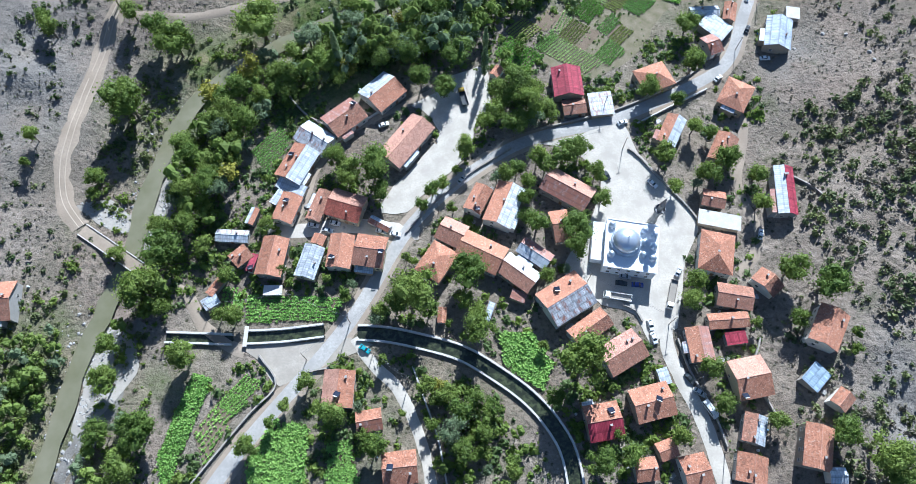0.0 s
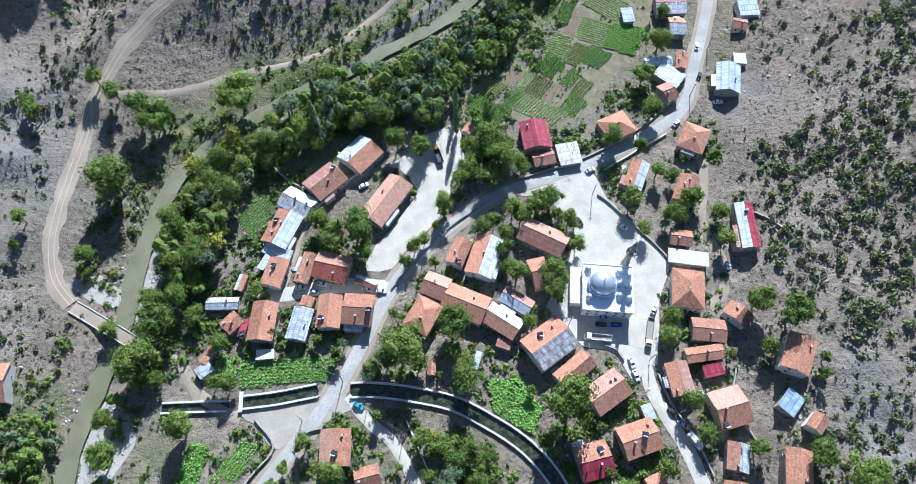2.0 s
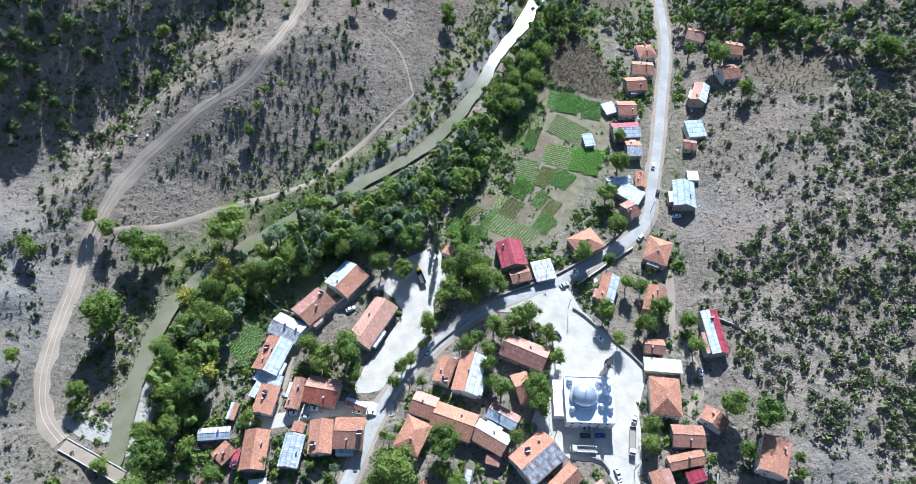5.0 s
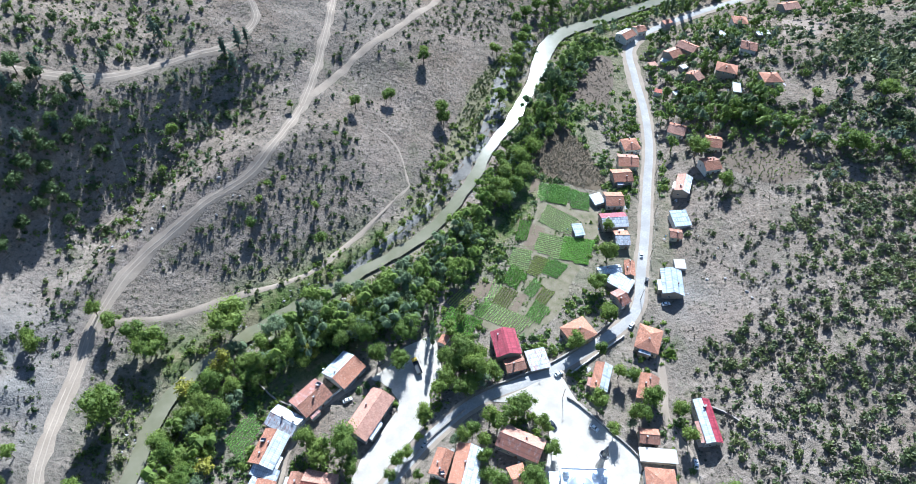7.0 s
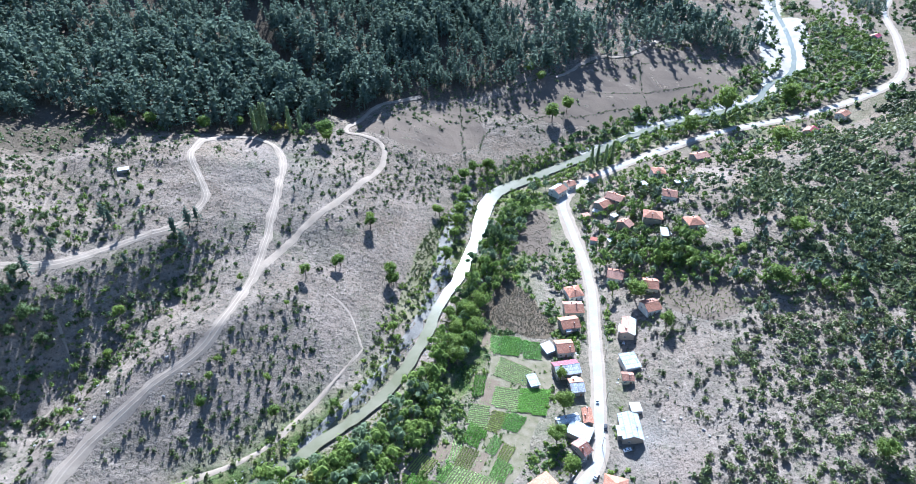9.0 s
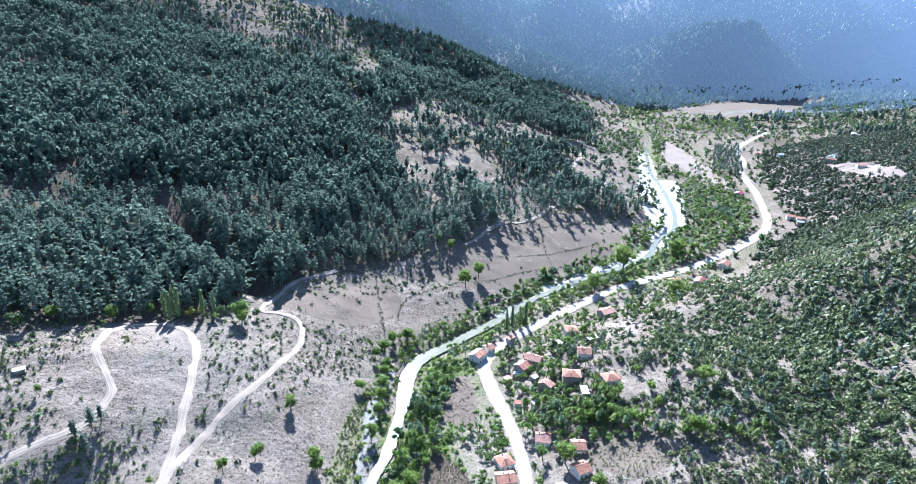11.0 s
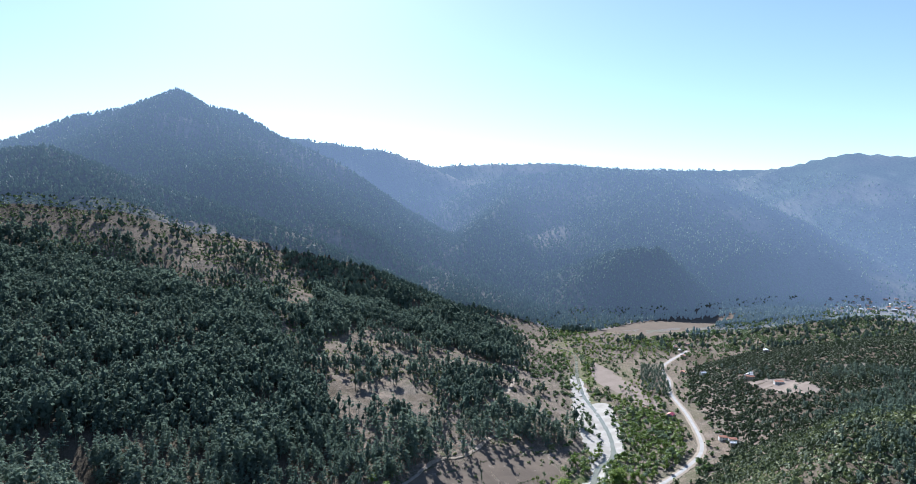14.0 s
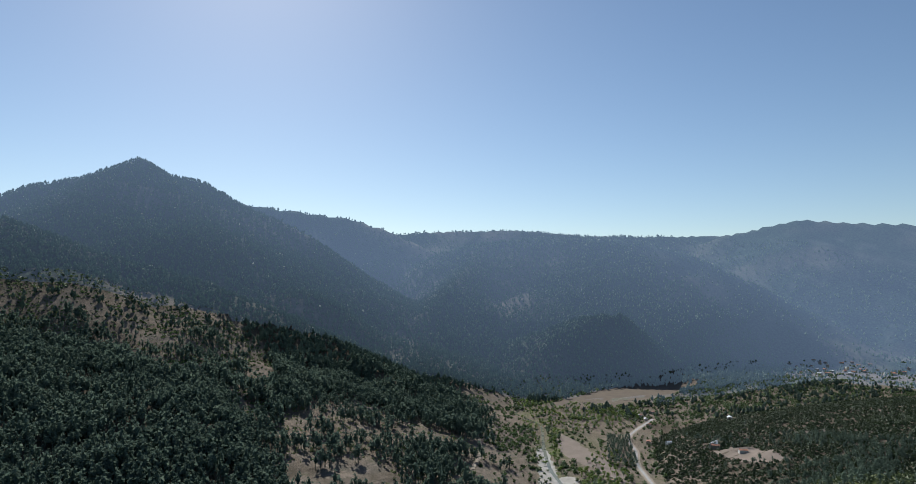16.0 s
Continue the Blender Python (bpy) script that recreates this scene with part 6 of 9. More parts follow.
def unit(n):
    v = RNG.normal(size=(n, 3))
    return v / np.linalg.norm(v, axis=1)[:, None]


def leaves_at(points, facing, size):
    """A folded leafy sprig of two triangles at each point."""
    n = len(points)
    size = np.broadcast_to(np.asarray(size, float).reshape(-1, 1), (n, 1))
    a = np.cross(facing, unit(n))
    a /= np.linalg.norm(a, axis=1)[:, None] + 1e-9
    b = np.cross(facing, a)
    fold = facing * size * 0.25
    v = np.stack([points - a * size * 0.5, points - b * size * 0.42 + fold, points + a * size * 0.5, points + b * size * 0.42 + fold], 1).reshape(-1, 3)
    o = np.arange(n)[:, None] * 4
    t = np.concatenate([o + [0, 1, 2], o + [0, 2, 3]], 0)
    return v, t


def ball(center, radius, rings=4, sides=6, squash=0.85):
    v = [(0, 0, 1)]
    for j in range(1, rings):
        for k in range(sides):
            q = math.pi * j / rings
            v.append((math.sin(q) * math.cos(2 * math.pi * (k + 0.5 * j) / sides), math.sin(q) * math.sin(2 * math.pi * (k + 0.5 * j) / sides), math.cos(q)))
    v.append((0, 0, -1))
    f = [(0, 1 + k, 1 + (k + 1) % sides) for k in range(sides)]
    for j in range(rings - 2):
        for k in range(sides):
            a, b = 1 + j * sides + k, 1 + j * sides + (k + 1) % sides
            f += [(a, a + sides, b + sides), (a, b + sides, b)]
    last = len(v) - 1
    f += [(last, last - sides + (k + 1) % sides, last - sides + k) for k in range(sides)]
    v = np.array(v) * (1 + 0.18 * RNG.normal(size=(len(v), 1)))
    return np.array(center) + v * radius * np.array([1, 1, squash]), np.array(f)


def join(pieces):
    vs, ts, o = [], [], 0
    for v, t in pieces:
        vs.append(v)
        ts.append(t + o)
        o += len(v)
    return np.concatenate(vs), np.concatenate(ts)


def limb(a, b, ra, rb, sides=6):
    a, b = np.array(a, float), np.array(b, float)
    w = (b - a) / np.linalg.norm(b - a)
    u = np.cross(w, (0.31, 0.9, 0.2))
    u /= np.linalg.norm(u)
    s = np.cross(w, u)
    ang = np.arange(sides) * 2 * np.pi / sides
    ring = np.cos(ang)[:, None] * u + np.sin(ang)[:, None] * s
    v = np.concatenate([a + ring * ra, b + ring * rb])
    k = np.arange(sides)
    n = (k + 1) % sides
    return v, np.concatenate([np.stack([k, n, n + sides], 1), np.stack([k, n + sides, k + sides], 1)])


def crown_mesh(r, high, lobes, sprigs, leaf, mat, name="crown"):
    """An uneven crown of leafy lobes; high: its height over the ground at the middle."""
    pieces = []
    for k in range(lobes):
        q = unit(1)[0] * np.array([1, 1, 0.75])
        c = q * r * RNG.uniform(0.30, 0.72) + np.array([0, 0, high])
        c[2] = max(c[2], high - 0.45 * r)
        s = r * RNG.uniform(0.30, 0.48)
        pieces.append(ball(c, s * 0.62, 3, 6))
        d = unit(sprigs)
        d[:, 2] = np.where(d[:, 2] < -0.4, -d[:, 2], d[:, 2])
        pts = c + d * s * RNG.uniform(0.62, 1.2, size=(sprigs, 1)) * np.array([1, 1, 0.9])
        pieces.append(leaves_at(pts, d + 0.6 * unit(sprigs), leaf * RNG.uniform(0.6, 1.35, size=sprigs)))
    v, t = join(pieces)
    return big_mesh(name, v, t, mat)


def trunk_mesh(r, high, mat=None):
    pieces = [limb((0, 0, -0.5), (0.05 * r, 0, high * 0.75), 0.055 * r + 0.06, 0.035 * r + 0.03, 8)]
    for k in range(6):
        a = 2 * math.pi * k / 6 + RNG.uniform(-0.3, 0.3)
        z0 = high * RNG.uniform(0.4, 0.75)
        pieces.append(limb((0, 0, z0), (0.55 * r * math.cos(a), 0.55 * r * math.sin(a), high + RNG.uniform(-0.1, 0.4) * r), 0.028 * r + 0.02, 0.02))
    v, t = join(pieces)
    return big_mesh("trunk", v, t, mat or M_BARK, smooth=True)


def tree_kinds(label, mat, sizes, count=2):
    out = []
    for r, lobes, sprigs in sizes:
        for k in range(count):
            out.append((r, crown_mesh(r, r * 1.15 + 1.2, lobes, sprigs, 0.34 + 0.032 * r, mat), trunk_mesh(r, r * 1.15 + 1.2)))
    return label, out


KINDS = {
    "green": tree_kinds("broad-leaved tree with a full dark green crown", M_LEAF, ((2.2, 9, 44), (4.0, 15, 60), (6.5, 22, 80)), 3),
    "willow": tree_kinds("willow tree with a grey-green crown", M_WILLOW, ((2.6, 9, 40), (4.6, 14, 60)), 2),
    "oak": tree_kinds("dark green oak tree with a dense crown", M_DARKLEAF, ((3.0, 10, 44), (5.0, 16, 60)), 2),
    "yellow": tree_kinds("tree with yellowing leaves", M_YELLOWING, ((2.6, 9, 40),), 1),
}
TREE_SEED = random.Random(11)


def broadleaf(x, y, r, kind="green", group="village trees"):
    label, kinds = KINDS[kind]
    best = sorted(kinds, key=lambda k: abs(math.log(k[0] / r)) + 0.15 * TREE_SEED.random())[0]
    thing = tagged(new("tree"), label, "tree", group)
    s = r / best[0]
    thing.matrix_basis = Matrix.LocRotScale((x, y, float(ground(x, y))), Euler((0, 0, TREE_SEED.uniform(0, 6.28))), (s, s, s * TREE_SEED.uniform(0.85, 1.15)))
    part("crown", best[1], thing)
    part("trunk", best[2], thing)
    return thing


def poplar_mesh():
    n = 420
    z = RNG.uniform(1.2, 15, n)
    rad = 1.25 * np.sin(np.clip((z - 0.5) / 15.5, 0, 1) ** 0.8 * np.pi) ** 0.7
    a = RNG.uniform(0, 2 * np.pi, n)
    d = np.column_stack([np.cos(a), np.sin(a), 0.7 * np.ones(n)])
    pts = np.column_stack([np.cos(a) * rad, np.sin(a) * rad, z])
    core = ball((0, 0, 7.6), 0.85, 6, 6, 7.5)
    v, t = join([leaves_at(pts, d + 0.5 * unit(n), RNG.uniform(0.4, 0.9, n)), core])
    return v, t


POPLAR = [big_mesh("crown", *poplar_mesh(), m) for m in (M_WILLOW, M_POPLAR)]
POPLAR_TRUNK = big_mesh("trunk", *limb((0, 0, -0.5), (0, 0, 11), 0.22, 0.06, 8), M_BARK)


def poplar(x, y, high):
    thing = tagged(new("poplar"), "tall slender pencil poplar", "tree", "poplars")
    s = high / 15.5
    thing.matrix_basis = Matrix.LocRotScale((x, y, float(ground(x, y))), Euler((0, 0, TREE_SEED.uniform(0, 6.28))), (s * 0.8, s * 0.8, s))
    part("crown", TREE_SEED.choice(POPLAR), thing)
    part("trunk", POPLAR_TRUNK, thing)


def spread(outline, gap, seed=1, jitter=0.42):
    """Places at about even gaps inside an outline."""
    rng = np.random.default_rng(seed)
    p = np.array(outline)
    X, Y = np.meshgrid(np.arange(p[:, 0].min(), p[:, 0].max() + gap, gap), np.arange(p[:, 1].min(), p[:, 1].max() + gap, gap))
    X = X.ravel() + rng.uniform(-jitter, jitter, X.size) * gap
    Y = Y.ravel() + rng.uniform(-jitter, jitter, Y.size) * gap
    keep = inside(X, Y, outline)
    return np.column_stack([X[keep], Y[keep]])


def conifer_mesh():
    """A pine about ten metres high with layered boughs."""
    pieces = [limb((0, 0, -0.5), (0, 0, 8.5), 0.24, 0.06, 8)]
    for k in range(26):
        z = 2.2 + 7.2 * k / 25
        r = (2.5 * (1 - (z - 2.2) / 8.2) ** 0.8 + 0.25) * RNG.uniform(0.75, 1.15)
        a = 2.4 * k + RNG.uniform(-0.4, 0.4)
        tip = np.array((r * math.cos(a), r * math.sin(a), z - 0.12 * r))
        n = 9
        s = RNG.uniform(0.25, 1.0, (n, 1))
        pts = np.array((0, 0, z)) * (1 - s) + tip * s + RNG.normal(0, 0.16, (n, 3))
        pieces.append(leaves_at(pts, np.tile((0.3 * math.cos(a), 0.3 * math.sin(a), 1.0), (n, 1)) + 0.5 * unit(n), RNG.uniform(0.5, 0.95, n)))
    pieces.append(ball((0, 0, 5.2), 0.9, 4, 6, 3.2))
    v, t = join(pieces)
    return big_mesh("crown", v, t, M_PINE), pieces[0]


CONIFERS = [conifer_mesh() for _ in range(3)]
CONIFER_TRUNK = big_mesh("trunk", *limb((0, 0, -0.5), (0, 0, 7.0), 0.27, 0.08, 8), M_PINEBARK)


def conifer(x, y, high):
    thing = tagged(new("pine"), "tall dark green pine on the dry hill", "tree", "lone pines")
    s = high / 10
    thing.matrix_basis = Matrix.LocRotScale((x, y, float(ground(x, y))), Euler((0, 0, TREE_SEED.uniform(0, 6.28))), (s, s, s))
    part("crown", TREE_SEED.choice(CONIFERS)[0], thing)
    part("trunk", CONIFER_TRUNK, thing)


# single trees
broadleaf(-15.7, 70.3, 10.1)
broadleaf(2.7, 77.9, 7.9)
broadleaf(6.6, 57.7, 6.8)
broadleaf(42.2, 94.9, 7.2)
broadleaf(40.7, 45.7, 10.1)
broadleaf(-32.6, 119.1, 8.6)
broadleaf(-41.4, 117.9, 6.3)
broadleaf(-47.4, 124.2, 5.6)
broadleaf(-131.5, 148.1, 7.4)
broadleaf(-124.1, 183.8, 6.3)
broadleaf(-105.5, 85.7, 8.6)
broadleaf(-108.9, 70.3, 9.5)
broadleaf(-71.2, 98.4, 3.4)
broadleaf(-92.3, 89.1, 4.5)
broadleaf(39.9, 126.7, 6.3)
broadleaf(29.8, 125.5, 4.5)
broadleaf(51.6, 119.1, 4)
broadleaf(52.9, 108, 4)
broadleaf(21.8, 156.4, 8.6)
broadleaf(26.1, 146.7, 7.4)
broadleaf(21.3, 139.9, 6.3)
broadleaf(9.9, 141.2, 4.5)
broadleaf(-6.3, 156.4, 5.6)
broadleaf(-15.8, 160.7, 5.6)
broadleaf(-20.9, 172.3, 6.3)
broadleaf(-10.3, 111.6, 4)
broadleaf(2.9, 129.3, 5.2)
broadleaf(17.2, 117.8, 4)
broadleaf(24.6, 108, 4)
broadleaf(28.4, 97.2, 5.2)
broadleaf(-19.3, 84.6, 2.9)
broadleaf(-27.8, 65, 3.4)
broadleaf(-40.4, 71.4, 2.9)
broadleaf(-50.8, 39.8, 4)
broadleaf(-41.2, 28.5, 5.9)
broadleaf(-26, 47.6, 2.9)
broadleaf(-92, 48.2, 6.1)
broadleaf(-116.8, 39.8, 5.9)
broadleaf(-102.1, 23.9, 7.4)
broadleaf(-117.2, 23.9, 5.2)
broadleaf(45, 15.1, 5.6)
broadleaf(54.4, 16.8, 4.5)
broadleaf(71, 23.1, 4)
broadleaf(83.1, 75.7, 4.5)
broadleaf(81, 68.2, 5)
broadleaf(78, 126.7, 5.2)
broadleaf(80.7, 112.9, 4)
broadleaf(100, 124.1, 5.2)
broadleaf(95.7, 117.8, 4.5)
broadleaf(112.2, 117.8, 4.5)
broadleaf(111.1, 105.5, 4.5)
broadleaf(115.4, 78.2, 6.3)
broadleaf(124.6, 71.7, 7.2)
broadleaf(114.7, 61, 4)
broadleaf(74.6, 156.4, 5.9)
broadleaf(95.3, 170.8, 5)
broadleaf(95.4, 188.9, 5.9)
broadleaf(83.6, 44.7, 5)
broadleaf(86.7, 33.2, 4.5)
broadleaf(102.1, 60.9, 2.7)
broadleaf(131, 54.6, 2.5)
broadleaf(128.9, 48.9, 2.5)
broadleaf(119, 23.3, 5.9)
broadleaf(126.5, 16.2, 7.4)
broadleaf(129.9, 11.9, 6.3)
broadleaf(102.3, 27.6, 4)
broadleaf(-137.5, 116.6, 4)
broadleaf(-161.3, 131.4, 3.6)
broadleaf(-161.9, 120.2, 2.7)
broadleaf(-167.6, 183.8, 3.8)
broadleaf(-113.5, 179.7, 5.2)
broadleaf(-118, 178, 5.2)
broadleaf(-118.7, 52.6, 4.5)
broadleaf(-105.3, 11.4, 6.3)
broadleaf(-30, 110.4, 5)
broadleaf(14.8, 157.8, 4.5)
broadleaf(51.4, 24, 2.7)
broadleaf(50.8, 38, 2.7)
broadleaf(-63.9, 80.1, 2.5)
broadleaf(-78.2, 62.9, 4.5)
broadleaf(28.3, 52.7, 2.7)
broadleaf(31.3, 35.1, 4)
broadleaf(-82.7, 187.6, 11.3)
broadleaf(34.2, 332, 5.3)
broadleaf(-41.2, 235.6, 4.1)
broadleaf(106.6, 207.5, 6.3)
broadleaf(94.9, 168.3, 5.3)
broadleaf(-0.7, 172.4, 7.9)
broadleaf(183.7, 243.5, 5)
broadleaf(-43.4, 253.9, 2.9)
broadleaf(28.3, 378.8, 4)
broadleaf(-18.4, 324.5, 4.2)
broadleaf(0.2, 336.5, 3.6)
broadleaf(246, 382, 5.6)
broadleaf(180, 274.7, 7.5)
broadleaf(-75.7, 242.2, 3.8)
broadleaf(-119.9, 306, 4.1)
broadleaf(-10.6, 236, 3.2)
broadleaf(2.3, 242.4, 2.6)
broadleaf(-134.8, 190.2, 5.5)
broadleaf(-142.9, 196.3, 4.3)
broadleaf(-116.3, 177.1, 9)
broadleaf(-129.3, 146.8, 9.3)
broadleaf(-164.2, 179, 4.9)
broadleaf(82, 399.2, 3.9)
broadleaf(29.1, 277.6, 2.7)
broadleaf(8, 484, 8.8)
broadleaf(221, 531, 9.2)
broadleaf(241, 544, 7.6)
broadleaf(230, 593, 6.2)
broadleaf(224, 607, 6.3)
broadleaf(35.2, 326.6, 4.9)
broadleaf(397, 514, 14)
broadleaf(343, 487, 10.7)
broadleaf(313, 536, 5.5)
broadleaf(402, 439, 9.4)
broadleaf(486, 535, 11.2)
broadleaf(291.1, 280.1, 6.8)
broadleaf(258.3, 294.4, 4.2)
broadleaf(253.6, 280.5, 3.3)
broadleaf(253.1, 244.4, 7)
broadleaf(222.4, 127.7, 5.8)
broadleaf(112, 226.5, 4)
poplar(-49.8, 171.9, 22)
poplar(10, 166.8, 18.6)
poplar(-43.1, 487, 25)
poplar(-37.3, 490, 27)
poplar(-46.6, 491, 22)
poplar(-19.8, 491, 24)
poplar(-11.5, 492, 22)
poplar(-40.2, 492, 26)
poplar(207, 303, 20)
poplar(225, 447, 22)
poplar(232, 450, 22)
poplar(239, 449, 22)
poplar(247, 453, 22)
poplar(-50.2, 185.2, 20.1)
poplar(0.7, 171.4, 16.4)
poplar(10.6, 178.9, 16.3)
conifer(-85.2, 364.8, 16)
conifer(-92.9, 356.9, 15)
conifer(-87.7, 349.6, 14)
conifer(-80.6, 368.9, 12)
conifer(-132.8, 369.9, 14)
conifer(-128.4, 365, 12)
conifer(-175.6, 312.6, 15)
conifer(-159.7, 316.7, 14)
conifer(-163.9, 307.5, 11)
conifer(-179.1, 273.9, 13)
conifer(-167.9, 287.9, 12)
conifer(-184.3, 295.4, 13)
conifer(-152.6, 336, 10)
conifer(-20.2, 400.1, 7)
conifer(-103.8, 312, 8)
conifer(-118, 335.7, 9)
MORE_TREES = [(32.7, 122.2, 4.8), (46.2, 129.1, 5.4), (21.8, 120.3, 3.8), (14.2, 117.3, 3.3), (25.9, 116, 3.8), (42.2, 88.2, 5), (24.8, 101.2, 4.1), (91.3, 138.7, 4), (97.7, 136.7, 3.1), (91.7, 118.5, 4.2), (89.6, 114.8, 3), (103.7, 125.9, 4.2), (-6.3, 114.8, 3.3), (-1.4, 120.3, 2.7), (-2.5, 104.1, 2.6), (-14.1, 105.3, 3.2), (13.7, 145.3, 5), (29.3, 142.6, 5), (34, 147.9, 4.6), (25.2, 152, 5.6), (18.4, 153.4, 5.1), (29.8, 154.7, 5.1), (36.1, 145.3, 4), (30.9, 77.9, 3.4), (38.1, 80.5, 2.2), (33.7, 83.3, 2), (53.9, 117.3, 2.9), (86.4, 151.9, 3.7), (-17.2, 83.8, 2.2), (-21.6, 67.3, 5.2), (-10.7, 65.3, 4.3), (-29.3, 62.2, 3.3), (1.2, 68.4, 4.3), (6.1, 64.3, 4.3), (-82.6, 77.8, 4.2), (-83.5, 63.2, 3.2), (-27.1, 19.9, 5), (-31.9, 23.4, 2.5), (-33.4, 32.4, 2.5), (-57.7, 33.3, 2.8), (-61.6, 26.9, 3), (-68.1, 19.8, 4.4), (-11.1, 38.8, 4.2), (-4.5, 36.1, 4.6), (0.2, 30.6, 5), (-2.6, 24.3, 5.4), (4.8, 35.1, 4.2), (1.1, 18.2, 5), (8.5, 30.6, 3.3), (-10, 27, 2.9), (-40.6, 69.4, 2.5), (-47.2, 76.8, 2.5), (-38, 74.6, 2.5), (-19.3, 30.5, 1.8), (8.4, 23.4, 3.3), (-3.8, 60.2, 2.1), (-60.2, 75.7, 2)]
for number, (x, y, r) in enumerate(MORE_TREES):
    broadleaf(x, y, r, "willow" if number % 7 == 3 else "green")
def built_on(x, y, room=1.0):
    """Whether a house stands at a place."""
    for hx, hy, hl, hw, turn in HOMES:
        a = radians(turn)
        if abs((x - hx) * math.cos(a) + (y - hy) * math.sin(a)) < hl / 2 + room and abs((y - hy) * math.cos(a) - (x - hx) * math.sin(a)) < hw / 2 + room:
            return True
    return False


ORCHARD = [(201.9, 284.7), (224.6, 274.2), (236.2, 251.3), (224.6, 234.7), (202.1, 240.2), (194, 261.8)]
loose = []
HILL_OAKS = [(-179.7, 241.1, 4.5), (-173.9, 251.8, 5.0), (-166.2, 258.8, 4.2), (-181, 256.4, 5.5), (-171.6, 267.8, 4.8), (-164.3, 249.9, 3.8), (-155, 271, 3.6), (-175.4, 277.5, 4.4), (-164, 285.2, 4.0), (-150, 298.2, 3.6),
             (-185.8, 228.8, 4.6), (-192, 242.6, 5.0), (-192.1, 264.9, 4.5), (-185, 340, 4.2), (-175, 349.9, 3.6), (-165.8, 345.6, 3.4), (-158.5, 357.2, 3.8), (-192, 330, 4.0), (-152.5, 353.9, 3.2), (-146.4, 348.8, 3.0),
             (-124, 282.2, 2.6), (-116.6, 298.4, 2.4), (-71.1, 254.4, 2.6), (-67.3, 263.5, 2.4), (-59.1, 267.5, 2.2), (-54.7, 317.8, 2.4), (-30.7, 297.8, 2.2), (-24.6, 309.5, 2.0), (-131, 147, 5.0), (-134.2, 157.2, 4.6), (-137, 118, 3.8), (-137.6, 110.7, 3.4), (-124, 86, 4.0)]
for x, y, r in HILL_OAKS:
    broadleaf(x, y, r, "oak" if r > 3 and x < -140 else "green", "trees on the dry hill")
for x, y, r in [(-183, 308, 5.4), (-175, 307, 5.0), (-164, 313, 4.8), (-158, 294, 5.2), (-171, 277, 5.0), (-178, 265, 5.4), (-171, 260, 4.6), (-153, 287, 4.2), (-166, 300, 4.6), (-180, 294, 5.2), (-187, 282, 5.6), (-146, 310, 3.8), (-169, 290, 4.4)]:
    broadleaf(x, y, r, "oak", "trees in the shady fold")
# tall trees along the bend of the river
for x, y, r in [(90.4, 338.1, 5.4), (77, 301.3, 5.6), (86.3, 314.5, 5.8), (102, 338.4, 5.4), (110.3, 357.1, 5.6), (123.4, 379.7, 5.8), (138.5, 393.8, 5.4), (148.7, 402.6, 4.6), (163.4, 418.4, 4.4), (117, 356.1, 4.8), (126.2, 363.7, 4.4), (136.6, 374.6, 4.6), (96.2, 328.5, 5.2), (104.8, 351.2, 5.2), (130, 386, 5.0), (116, 369, 5.4)]:
    loose.append((x, y, 1.3 * r, TREE_SEED.choice(("willow", "green", "oak"))))
for x, y, r in [(99, 401.4, 4.6), (93, 386.8, 4.2), (86.8, 371, 3.8), (74.9, 347, 4.6), (103.9, 415, 4.2), (109, 426, 3.6), (136.8, 459.5, 4.8), (123.5, 455.8, 4.6), (113.1, 447, 4.2), (103.6, 438.6, 3.6), (33.6, 325.8, 3.6), (27.6, 373.6, 3.6), (79.2, 400, 3.0), (3.4, 338.8, 3.4), (28.3, 286.1, 3.0)]:
    broadleaf(x, y, 1.25 * r, "green", "bright trees by the gravel bank")
for x, y, r in [(65.4, 274.1, 5.2), (63.9, 290.3, 3.6), (75.9, 283.2, 5.4), (60.2, 262.7, 4.8), (68.5, 263.2, 5.0), (72.1, 291.4, 4.6), (82.4, 291.2, 5.2), (76.4, 272.3, 5.2), (59.1, 250.7, 4.8)]:
    broadleaf(x, y, 1.2 * r, "green", "full round trees by the river")
